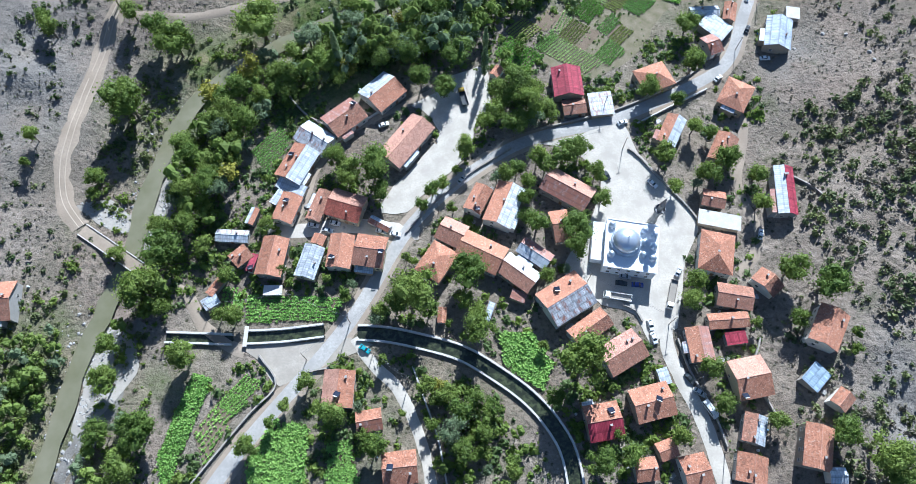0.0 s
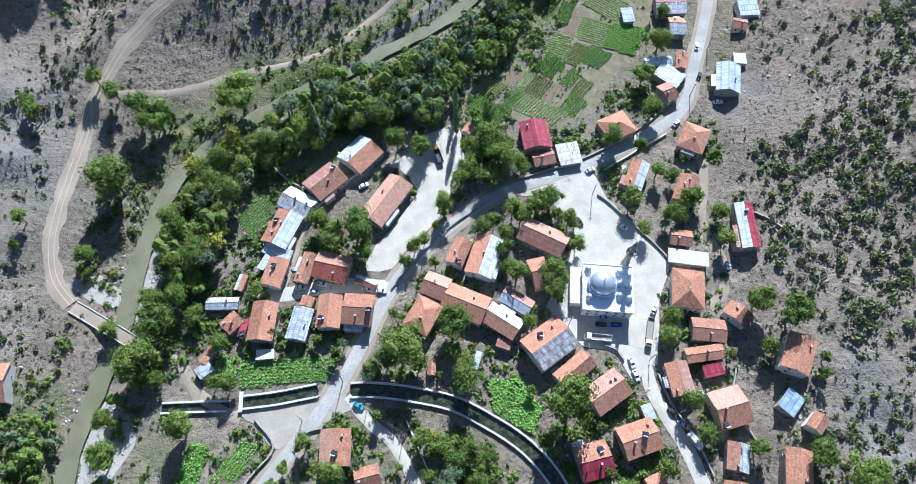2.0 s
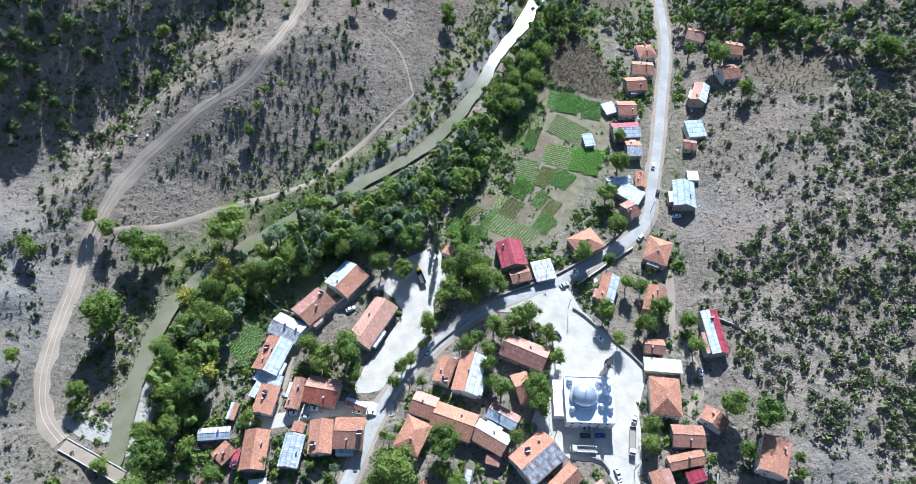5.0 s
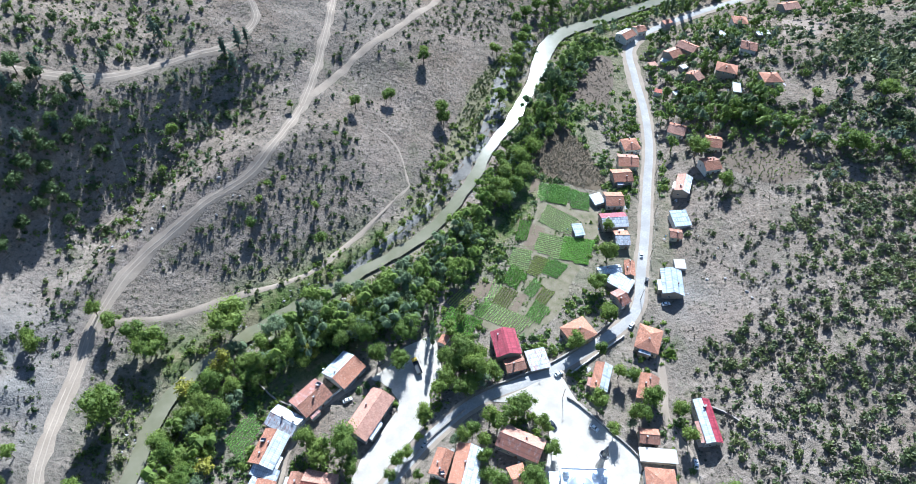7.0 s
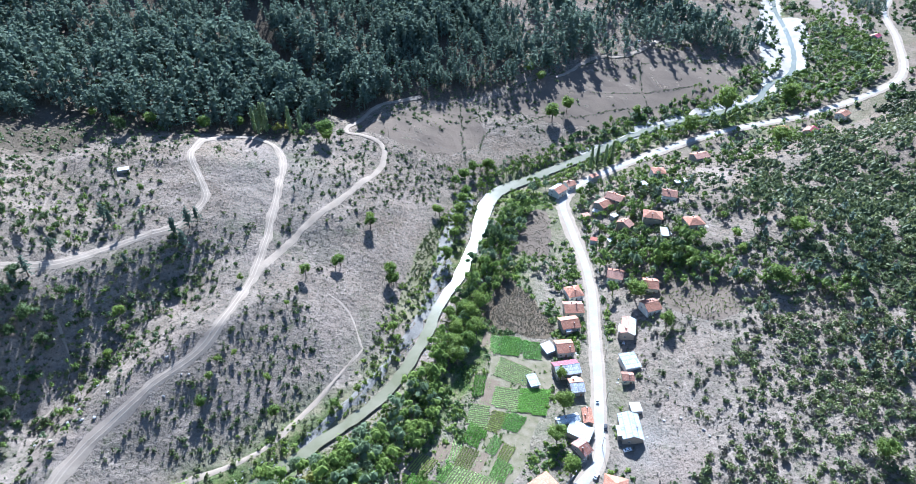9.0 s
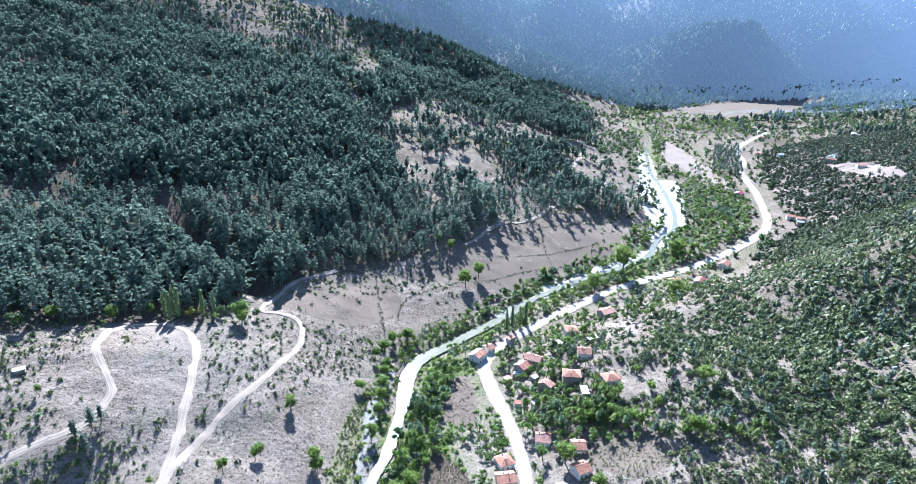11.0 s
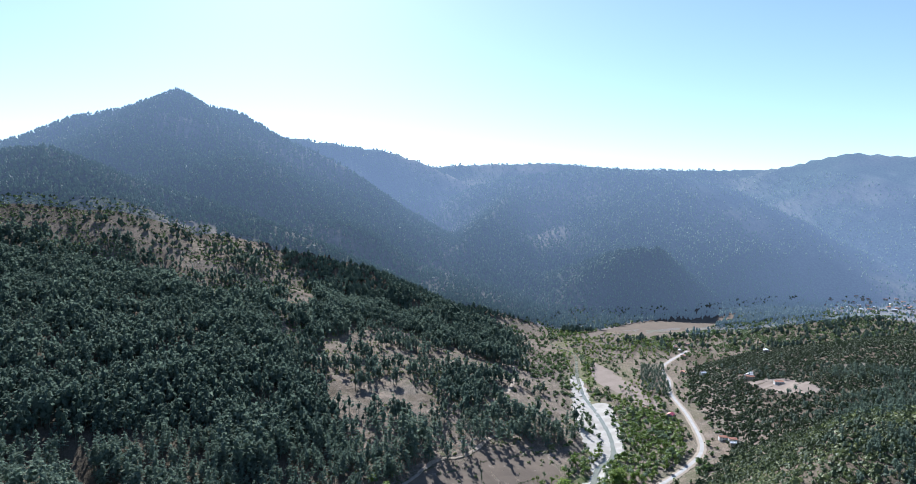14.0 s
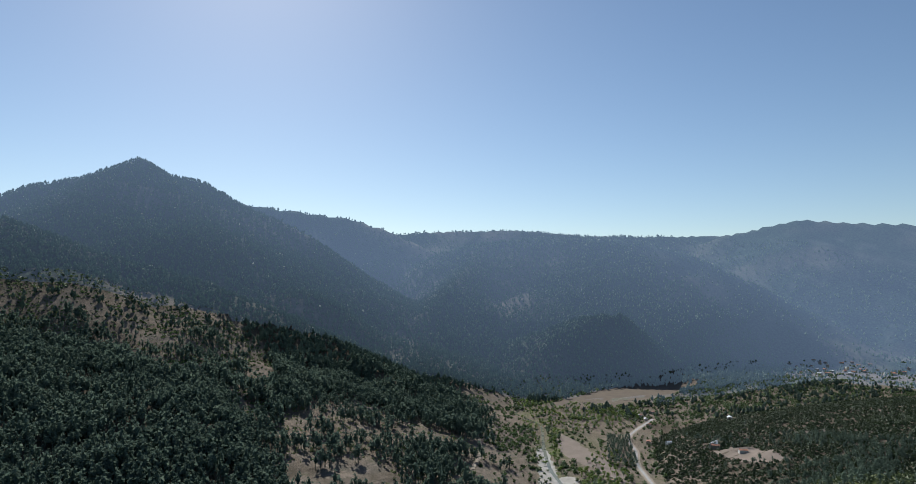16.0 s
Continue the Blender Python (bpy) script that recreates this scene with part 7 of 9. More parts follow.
# trees round the upper houses
for x, y, r in [(185, 339, 3.6), (179.7, 317.5, 4.8), (173.8, 312.9, 4.4), (185.2, 307.9, 4.6), (200.4, 318.2, 4.4), (212.5, 331.2, 3.6), (205.9, 295.6, 4.8), (220.1, 300.2, 5.4), (229.9, 306, 5.8), (237.5, 302.3, 4.6), (231.5, 280.1, 4.8), (234.6, 271.8, 4.2), (170.4, 286.1, 4.6), (182.2, 286, 4.2), (193.9, 332.6, 4.4), (192.2, 321, 4.4), (197.3, 402.7, 3.8), (207.4, 408.4, 4.2), (199.3, 366.5, 3.4), (218.1, 358.7, 4.4), (233.9, 386, 4.6), (236.3, 363, 4.4), (239.8, 346.7, 3.4), (258, 352, 3.6), (265.2, 374.5, 4.2),
                (285.3, 441.8, 4.8), (303.2, 443.1, 4.6), (272.2, 394.4, 4.6), (324.3, 451.4, 4.4), (214.3, 287.9, 5.0), (222.8, 291.2, 5.2), (221.6, 281.4, 4.4), (209.1, 313.2, 4.0), (193, 302, 4.8), (191.5, 353.1, 3.4)]:
    if not built_on(x, y, 0.3 * r):
        loose.append((x, y, 1.25 * r, TREE_SEED.choices(("green", "oak", "willow"), (0.62, 0.26, 0.12))[0]))
for x, y, r in [(260.7, 298.4, 3.6), (256.2, 282.3, 2.8), (273.4, 297.6, 4.0), (286, 309.3, 4.6), (242, 255.6, 4.2), (254, 251.4, 4.2), (241, 286.5, 3.0), (265, 344.5, 3.0), (264.3, 318.3, 3.0), (301.5, 338.4, 4.4), (282.1, 358.4, 3.6), (321.8, 397.1, 4.2), (350.2, 444.4, 4.6), (360.7, 437.7, 4.6), (311.9, 412.2, 3.4)]:
    loose.append((x, y, 1.15 * r, "oak" if r > 3.5 else "green"))
# trees at the foot of the pine forest
for x, y, r, kind in [(7.5, 478, 4.8, "green"), (-58, 496, 4.0, "green"), (-81, 484, 4.4, "green"), (-116.8, 480, 4.6, "green"), (-6.8, 490, 3.4, "oak"), (19.5, 490, 3.2, "oak"), (-11, 481, 2.4, "green"), (-86.6, 474, 1.8, "green"), (-133.7, 466, 3.8, "oak"), (-140, 473, 3.0, "oak"), (-155.5, 486, 3.0, "green"), (-29.3, 488.5, 3.6, "yellow"), (-22, 492, 2.6, "yellow"), (-36, 494, 2.6, "green")]:
    broadleaf(x, y, 1.3 * r, kind, "trees at the forest foot")
# young trees in rows on the cleared terrace
for x, y in spread(ORCHARD, 4.6, 77, 0.12):
    loose.append((x, y, TREE_SEED.uniform(0.6, 1.1), "green"))


WOODS = [
    ([(-112, 97), (-110.6, 118.5), (-106.4, 142), (-92.8, 162), (-82, 178), (-69, 190), (-46, 201), (-6.8, 204), (13.2, 194), (10.5, 184), (-6.5, 173), (-35.1, 170), (-55, 158), (-73, 153), (-79, 137), (-84, 112), (-88, 98), (-97, 92)], 6.2, 4.0, 6.6),
    ([(-43.8, 180.2), (-0.5, 212), (35.4, 250), (51.6, 268.5), (66.3, 285), (79, 298), (70, 262), (51, 245), (36, 205), (17, 191), (4, 180), (-17, 172), (-38.5, 170)], 6.0, 3.8, 6.4),
    ([(58, 288), (82, 331), (114, 373), (146, 409), (160, 399), (131, 362), (110, 317), (82, 282)], 6.4, 3.0, 5.4),
    ([(58, 329), (70, 359), (98, 425), (150, 462), (223, 486), (221, 474), (166, 455), (118, 432), (84, 378), (66, 332)], 8.5, 1.8, 3.6),
    ([(168, 312), (190, 342), (220, 369), (246, 322), (235.6, 290), (205, 294), (188, 308)], 7.5, 2.2, 4.2),
    ([(-91, 196), (-77.5, 195), (-61.5, 202), (-38.8, 215), (-20.8, 224), (-24, 217), (-42, 207), (-72.3, 194)], 4.2, 1.3, 2.4),
    ([(-175, 60), (-145.6, 59), (-138, 58), (-136, 47), (-139, 28), (-142, -10), (-180, -10)], 5.2, 2.6, 5.0),
    ([(-13, 40.7), (-3.3, 42.7), (10.1, 33.1), (25, 24), (27, 12), (24, -5), (-2, -5), (-6.7, 10)], 5.6, 2.0, 3.9),
    ([(-128, -10), (-124, 4), (-120, 20), (-110, 30), (-104, 20), (-104, -10)], 5.6, 2.4, 4.6),
    ([(12, 172), (30, 186), (22, 160), (30, 150), (20, 143), (12, 150)], 6.5, 2.6, 4.4),
    ([(230, 462), (330, 500), (430, 535), (520, 575), (540, 562), (430, 515), (330, 480), (240, 448)], 9.5, 2.2, 4.2),
    ([(165, 442), (228, 470), (298, 499), (409, 540), (478, 550), (511, 528), (470, 497), (374, 478), (294, 456), (226, 436), (172, 415)], 8.0, 2.0, 4.4),
    ([(181, 347), (202, 345), (211, 305), (243.9, 277.7), (223.5, 260), (196.9, 280), (178, 305)], 7.0, 2.0, 4.2),
    ([(395, 580), (459, 599), (588, 618), (744, 697), (703, 620), (533, 525), (414, 495), (375, 505)], 12.0, 2.5, 4.8),
    ([(950, 1272), (1030, 1153), (1251, 1149), (1068, 1011), (882, 1021), (833, 1116)], 19.0, 3.0, 5.5),
    ([(795, 872), (880, 877), (690, 625), (620, 640)], 14.0, 2.8, 5.2),
    ([(727, 810), (604, 664), (571, 578), (625, 544), (695, 639), (735, 750)], 10.5, 3.5, 6.5),
    ([(956, 1144), (709, 817), (672, 833), (854, 1112)], 15.0, 3.0, 6.0),
    ([(1030, 1407), (1221, 1158), (1127, 1042), (996, 1059), (954, 1302)], 17.0, 3.5, 6.5),
    ([(470, 613), (538, 641), (571, 578), (633, 551), (561, 520), (473, 521)], 10.0, 3.5, 6.5),
    ([(216, 446), (274, 524), (396, 569), (385, 510), (288, 470), (229, 430)], 11.0, 2.5, 5.0),
    ([(205, 414), (258, 439), (308, 459), (302, 407), (239, 356), (201, 341), (178, 361)], 9.0, 2.4, 4.2),
    ([(351, 474), (432, 501), (496, 500), (463, 442), (366, 400), (308, 399)], 9.5, 2.6, 4.6),
    ([(-215, 300), (-215, 400), (-112, 395), (-104, 345), (-150, 332), (-180, 300)], 10.0, 1.5, 3.2),
    ([(-190, 226), (-190, 290), (-150, 316), (-92, 330), (-75, 318), (-105, 262), (-134, 232)], 10.5, 1.3, 2.8),
    ([(-124, 52), (-118, 66), (-112, 78), (-104, 80), (-100, 72), (-108, 58)], 6.5, 2.6, 4.4),
]
WOODS += [
    ([(183, 349), (202, 343), (221, 322), (244, 310), (232, 290), (252, 259), (253, 243), (234, 260), (220, 282), (199, 302), (180, 323)], 5.6, 2.4, 4.6),
    ([(191, 396), (208, 420), (238, 428), (274, 435), (270, 393), (229, 364), (204, 368), (187, 360)], 6.5, 1.8, 3.4),
    ([(117, 339), (138, 338), (162, 325), (151, 296), (134, 294), (135, 318), (114, 330)], 5.0, 1.8, 3.2),
    ([(250, 262), (268, 258), (282, 240), (300, 236), (296, 222), (272, 228), (252, 244)], 6.0, 2.6, 4.8),
    ([(103, 455), (156, 474), (203, 487), (240, 490), (300, 520), (296, 508), (228, 476), (169, 456), (124, 432)], 7.0, 1.8, 3.6),
]


for number, (outline, gap, small, large) in enumerate(WOODS):
    for x, y in spread(outline, gap, 20 + number):
        r = TREE_SEED.uniform(small, large)
        if min(float(to_line(np.array([x]), np.array([y]), line)[0][0]) for line in (ROAD, DIRT_ROAD)) < 5 + 0.7 * r or built_on(x, y, 0.6 * r):
            continue
        if float(to_line(np.array([x]), np.array([y]), RIVER)[0][0]) < (4.5 if y < 300 else 7.0):
            continue
        kind = TREE_SEED.choices(("green", "willow", "yellow"), (0.74, 0.22, 0.04))[0]
        if number in (0, 7, 9, 25) and len(spread(outline, gap, 20 + number)) and TREE_SEED.random() < 0.5:
            broadleaf(x, y, r, kind, "riverside trees")
        else:
            loose.append((x, y, r, kind))


# joined growth that nobody could count
def scatter(templates, xyz, scale, rng, stretch=0.2):
    """Copies of leafy templates joined into arrays."""
    pick = rng.integers(0, len(templates), len(xyz))
    turn = rng.uniform(0, 2 * np.pi, len(xyz))
    vs, ts, o = [], [], 0
    for k, (v, t) in enumerate(templates):
        w = pick == k
        n = int(w.sum())
        if not n:
            continue
        c, s = np.cos(turn[w])[:, None], np.sin(turn[w])[:, None]
        sc = scale[w][:, None]
        x = (v[None, :, 0] * c - v[None, :, 1] * s) * sc + xyz[w, 0:1]
        y = (v[None, :, 0] * s + v[None, :, 1] * c) * sc + xyz[w, 1:2]
        z = v[None, :, 2] * sc * rng.uniform(1 - stretch, 1 + stretch, (n, 1)) + xyz[w, 2:3]
        vs.append(np.stack([x, y, z], -1).reshape(-1, 3))
        ts.append((t[None] + (np.arange(n) * len(v))[:, None, None] + o).reshape(-1, 3))
        o += n * len(v)
    return np.concatenate(vs), np.concatenate(ts)


def bush_template(sprigs, core=True):
    d = unit(sprigs)
    d[:, 2] = np.abs(d[:, 2])
    pts = d * RNG.uniform(0.7, 1.15, (sprigs, 1)) * np.array([1, 1, 0.95]) + np.array([0, 0, 0.15])
    pieces = [leaves_at(pts, d + 0.7 * unit(sprigs), RNG.uniform(0.45, 0.95, sprigs))]
    if core:
        pieces.append(ball((0, 0, 0.3), 0.75, 2, 6))
    return join(pieces)


def pine_template(boughs):
    """About one unit high: a bare foot and an uneven crown of a few leafy lobes."""
    pieces = [limb((0, 0, -0.06), (0, 0, 0.6), 0.02, 0.011, 3)]
    lobes = 5
    for k in range(lobes):
        z = 0.40 + 0.5 * k / (lobes - 1)
        a, out = 2.4 * k + RNG.uniform(-0.6, 0.6), 0.15 * (1.1 - z) ** 0.7 * RNG.uniform(0.5, 1.3)
        c = np.array((math.cos(a) * out, math.sin(a) * out, z))
        size = (0.165 * (1.18 - z) ** 0.6 + 0.02) * RNG.uniform(0.85, 1.2)
        d = unit(boughs // lobes)
        d[:, 2] = np.abs(d[:, 2]) * 0.9 - 0.15
        d /= np.linalg.norm(d, axis=1)[:, None]
        pieces.append(leaves_at(c + d * size * np.array([0.85, 0.85, 0.6]), d + np.array([0, 0, 0.5]) + 0.3 * unit(len(d)), size * RNG.uniform(1.1, 1.6, len(d))))
    pieces.append(ball((0, 0, 0.62), 0.125, 2, 5, 2.1))
    return join(pieces)


def free_of_roads(x, y, extra=0.0):
    near = np.minimum.reduce([to_line(x, y, ROAD)[0], to_line(x, y, DIRT_ROAD)[0], to_line(x, y, HILL_TRACK)[0] + 3, to_line(x, y, FAINT_TRACK)[0] + 3.5])
    d = to_line(x, y, RIVER)[0]
    return (near > 6.5 + extra) & (d > 9)


def sample(rng, n, x0, x1, y0, y1):
    return rng.uniform(x0, x1, n), rng.uniform(y0, y1, n)


def put_stuff(name, label, category, templates, x, y, scale, mat, rng, sink=0.1):
    z = ground(x, y) - sink * scale
    v, t = scatter(templates, np.column_stack([x, y, z]), scale, rng)
    return tagged(new(name, big_mesh(name, v, t, mat)), label, category, kind="stuff")


PALE_FIELD = [(941, 721), (992, 685), (954, 590), (909, 624)]
UPPER_SCRUB = [(-270, 420), (-270, 210), (-190.7, 211.4), (-183.4, 295.6), (-152.6, 336), (-103.7, 363.7), (-102, 408.4), (-180.1, 420.3)]
SHADY_SCRUB = [(-187.7, 286.3), (-166.1, 321.2), (-147.7, 332.7), (-88.7, 360.9), (-63, 348.2), (-92.7, 313.5), (-117.6, 271.8), (-147.5, 252.9), (-165.7, 238.9), (-188, 232.8)]
CLEARING = [(240, 299), (262, 300), (281, 284), (304, 276), (286, 258), (260, 254), (240, 270), (231, 288)]
FARM_EDGE = [(95, -40), (150, -40), (150, 60), (140, 140), (160, 170), (160, 200), (100, 150)]


def put_bushes(label, fine, plain, x, y, s, mat, rng, name="scrub", category="scrub"):
    near = np.hypot(x, y - 60) < 400
    for part_of, templates in ((near, fine), (~near, plain)):
        if part_of.any():
            put_stuff(name, label, category, templates, x[part_of], y[part_of], s[part_of], mat, rng)


def leafy_bush():
    """A ragged bush of many small sprigs round two or three stems."""
    pieces = []
    for k in range(3):
        c = np.array((RNG.normal(0, 0.34), RNG.normal(0, 0.34), RNG.uniform(0.30, 0.6)))
        d = unit(6)
        d[:, 2] = np.abs(d[:, 2]) + 0.1
        pieces.append(leaves_at(c + d * RNG.uniform(0.4, 0.62, (6, 1)), d + 0.6 * unit(6), RNG.uniform(0.32, 0.62, 6)))
    pieces.append(ball((0, 0, 0.32), 0.55, 2, 5))
    return join(pieces)


def scrub():
    fine = [leafy_bush() for _ in range(8)]
    rng = np.random.default_rng(71)
    bushes = [bush_template(5) for _ in range(6)]
    small = [bush_template(4) for _ in range(4)]
    x, y = sample(rng, 90000, 95, 720, -40, 760)
    e, right, _ = to_line(x, y, HILLFOOT)
    n, tight = fractal(x, y, 60, 3, 81), fractal(x, y, 17, 2, 82)
    far = np.clip((e - 30) / 140, 0, 1)
    near = np.clip((e - 4) / 16, 0, 1) * np.where(inside(x, y, FARM_EDGE), 0.72, 1)
    seen = (np.degrees(np.arctan2(x, y)) < 70) | (np.hypot(x, y) < 330)
    bare = inside(x, y, ORCHARD) | zone(x, y, CLEARING) & (tight < 0.45) | (np.hypot((x - 142) / 1.0, (y - 176) / 1.3) < 20)
    keep = seen & (right < 0) & ~bare & free_of_roads(x, y, 2) & (rng.uniform(0, 1, x.size) < np.clip(0.48 + 0.42 * n + 0.42 * tight + 0.3 * far, 0.06, 1) * near * np.where((x > 230) & (y > 240), 0.8, 1.15))
    x, y, far = x[keep], y[keep], far[keep]
    s = (0.65 + 2.3 * rng.uniform(0, 1, x.size) ** 1.7) * (1 + 0.4 * far) * np.where(x > 300, 1.2, 1.0)
    put_bushes("scattered olive green scrub bushes on the stony slope", fine, bushes, x[::3], y[::3], s[::3], M_SCRUB, rng)
    put_bushes("dark green oak scrub on the stony slope", fine, bushes, x[1::3], y[1::3], s[1::3], M_DARKSCRUB, rng)
    brown = np.hypot(x[2::3], y[2::3] - 60) < 330
    put_bushes("dry grey-brown shrubs on the stony slope", fine, bushes, x[2::3][brown], y[2::3][brown], 0.8 * s[2::3][brown], M_GREYSCRUB, rng)
    put_bushes("dark oak bushes higher up the slope", fine, bushes, x[2::3][~brown], y[2::3][~brown], s[2::3][~brown], M_OAK, rng)
    x, y = sample(rng, 34000, -330, 260, 60, 640)
    d, side, _ = to_line(x, y, RIVER)
    n = fractal(x, y, 50, 3, 91)
    keep = (side > 0) & (d > 14) & (rng.uniform(0, 1, x.size) < 0.36 + 0.7 * n + 0.75 * inside(x, y, SHADY_SCRUB) + 0.55 * inside(x, y, UPPER_SCRUB)) & free_of_roads(x, y)
    x, y = x[keep], y[keep]
    s = 0.5 + 1.7 * rng.uniform(0, 1, x.size) ** 2.0 + 0.6 * inside(x, y, SHADY_SCRUB)
    put_bushes("sparse low bushes dotted over the dry hill", fine, bushes, x[::3], y[::3], s[::3], M_SCRUB, rng)
    put_bushes("dark green shrubs on the dry hill", fine, bushes, x[1::3], y[1::3], s[1::3], M_DARKSCRUB, rng)
    put_bushes("fresh green shrubs on the dry hill", fine, bushes, x[2::3], y[2::3], s[2::3], M_DARKLEAF, rng)
    x, y = sample(rng, 60000, -180, 420, -20, 560)
    d, side, _ = to_line(x, y, RIVER)
    stony = (y < 130) & (side < 0) & (d < 11)
    keep = ~stony & (d > 4.5) & (d < 30) & (rng.uniform(0, 1, x.size) < np.clip(1.0 + 0.9 * fractal(x, y, 22, 3, 95) - (d - 5) / 22, 0, 1)) & (np.minimum(to_line(x, y, ROAD)[0], to_line(x, y, DIRT_ROAD)[0]) > 6.5)
    x, y, d = x[keep], y[keep], d[keep]
    s = (0.6 + 1.9 * rng.uniform(0, 1, x.size) ** 1.7) * np.where(d < 7, 0.6, 1)
    put_bushes("lush green bushes and reeds on the river banks", fine, bushes, x[::2], y[::2], s[::2], M_LEAF, rng, "riverside_bushes", "bushes")
    put_bushes("olive green shrubs on the river banks", fine, bushes, x[1::2], y[1::2], s[1::2], M_SCRUB, rng, "riverside_bushes", "bushes")
    # rushes on the flat inside the river bend
    x, y = sample(rng, 5200, 30, 92, 290, 400)
    keep = inside(x, y, REED_FLAT) & (rng.uniform(0, 1, x.size) < np.clip(0.6 + 0.9 * fractal(x, y, 14, 2, 98), 0, 1))
    x, y = x[keep], y[keep]
    put_stuff("rushes", "low olive rushes and weeds on the river flat", "rushes", fine, x, y, rng.uniform(0.5, 1.1, x.size), M_SCRUB, rng)
    # dry tussocks
    tuft = [leaves_at(np.array([(0, 0, 0.25), (0.2, 0.1, 0.2), (-0.15, 0.12, 0.2)]), unit(3) + np.array([0, 0, 0.8]), np.array([0.9, 0.7, 0.7])) for _ in range(5)]
    x, y = sample(rng, 40000, -200, 420, -40, 520)
    d, side, _ = to_line(x, y, RIVER)
    e, right, _ = to_line(x, y, HILLFOOT)
    n = fractal(x, y, 16, 3, 99)
    keep = (((side > 0) & (d > 12)) | (right < 0)) & (rng.uniform(0, 1, x.size) < np.clip(0.5 + 0.8 * n, 0, 1)) & free_of_roads(x, y)
    x, y = x[keep], y[keep]
    put_stuff("dry_tussocks", "dry grey-brown grass tussocks on stony ground", "grass", tuft, x, y, rng.uniform(0.4, 1.0, x.size), M_DRYGRASS, rng, 0.0)
    # hillsides further up the valley
    x, y = sample(rng, 44000, 560, 1700, 200, 1080)
    e, right, _ = to_line(x, y, HILLFOOT)
    n = fractal(x, y, 110, 3, 103)
    keep = (np.degrees(np.arctan2(x, y)) < 70) & (right < 0) & (e < 620) & (rng.uniform(0, 1, x.size) < np.clip(0.85 + 0.5 * n, 0.2, 1)) & ~inside(x, y, PALE_FIELD) & (to_line(x, y, ROAD)[0] > 8) 
    x, y = x[keep], y[keep]
    put_stuff("scrub", "thick dark scrub and low trees on the far hillside", "scrub", small, x, y, rng.uniform(2.0, 4.8, x.size), M_FARSCRUB, rng)
    x, y = sample(rng, 34000, -360, 1000, 480, 2000)
    n = fractal(x, y, 70, 3, 107)
    keep = (inside(x, y, TERRACES) | inside(x, y, OPEN_SLOPE) | inside(x, y, MEADOWS)) & (rng.uniform(0, 1, x.size) < np.clip(0.4 + 0.6 * n, 0, 1) * np.where(inside(x, y, MEADOWS), 0.1, 1.0))
    x, y = x[keep], y[keep]
    put_stuff("scrub", "bushes dotted over the dry terraced slopes", "scrub", small, x, y, rng.uniform(1.0, 3.2, x.size), M_SCRUB, rng)
    x, y = sample(rng, 11000, -500, 470, 1040, 1900)
    n = fractal(x, y, 50, 3, 109)
    keep = zone(x, y, TERRACES) & (rng.uniform(0, 1, x.size) < np.clip(0.55 + 0.7 * n, 0.1, 1))
    x, y = x[keep], y[keep]
    put_stuff("scrub", "green shrubs and small trees between the old terraces", "scrub", small, x, y, rng.uniform(1.6, 4.2, x.size), M_DARKLEAF, rng)


M_DRYGRASS = leaf_material("dry_grass", (0.12, 0.105, 0.07, 1), (0.22, 0.195, 0.135, 1))


DRY_PLAIN = [(1017, 1300), (1140, 1331), (1423, 1421), (1620, 1464), (1860, 1478), (1734, 1353), (1452, 1230), (1215, 1195), (1046, 1223)]
BARE_STRIP = [(878, 1042), (869, 987), (774, 752), (736, 732), (763, 836), (781, 918)]


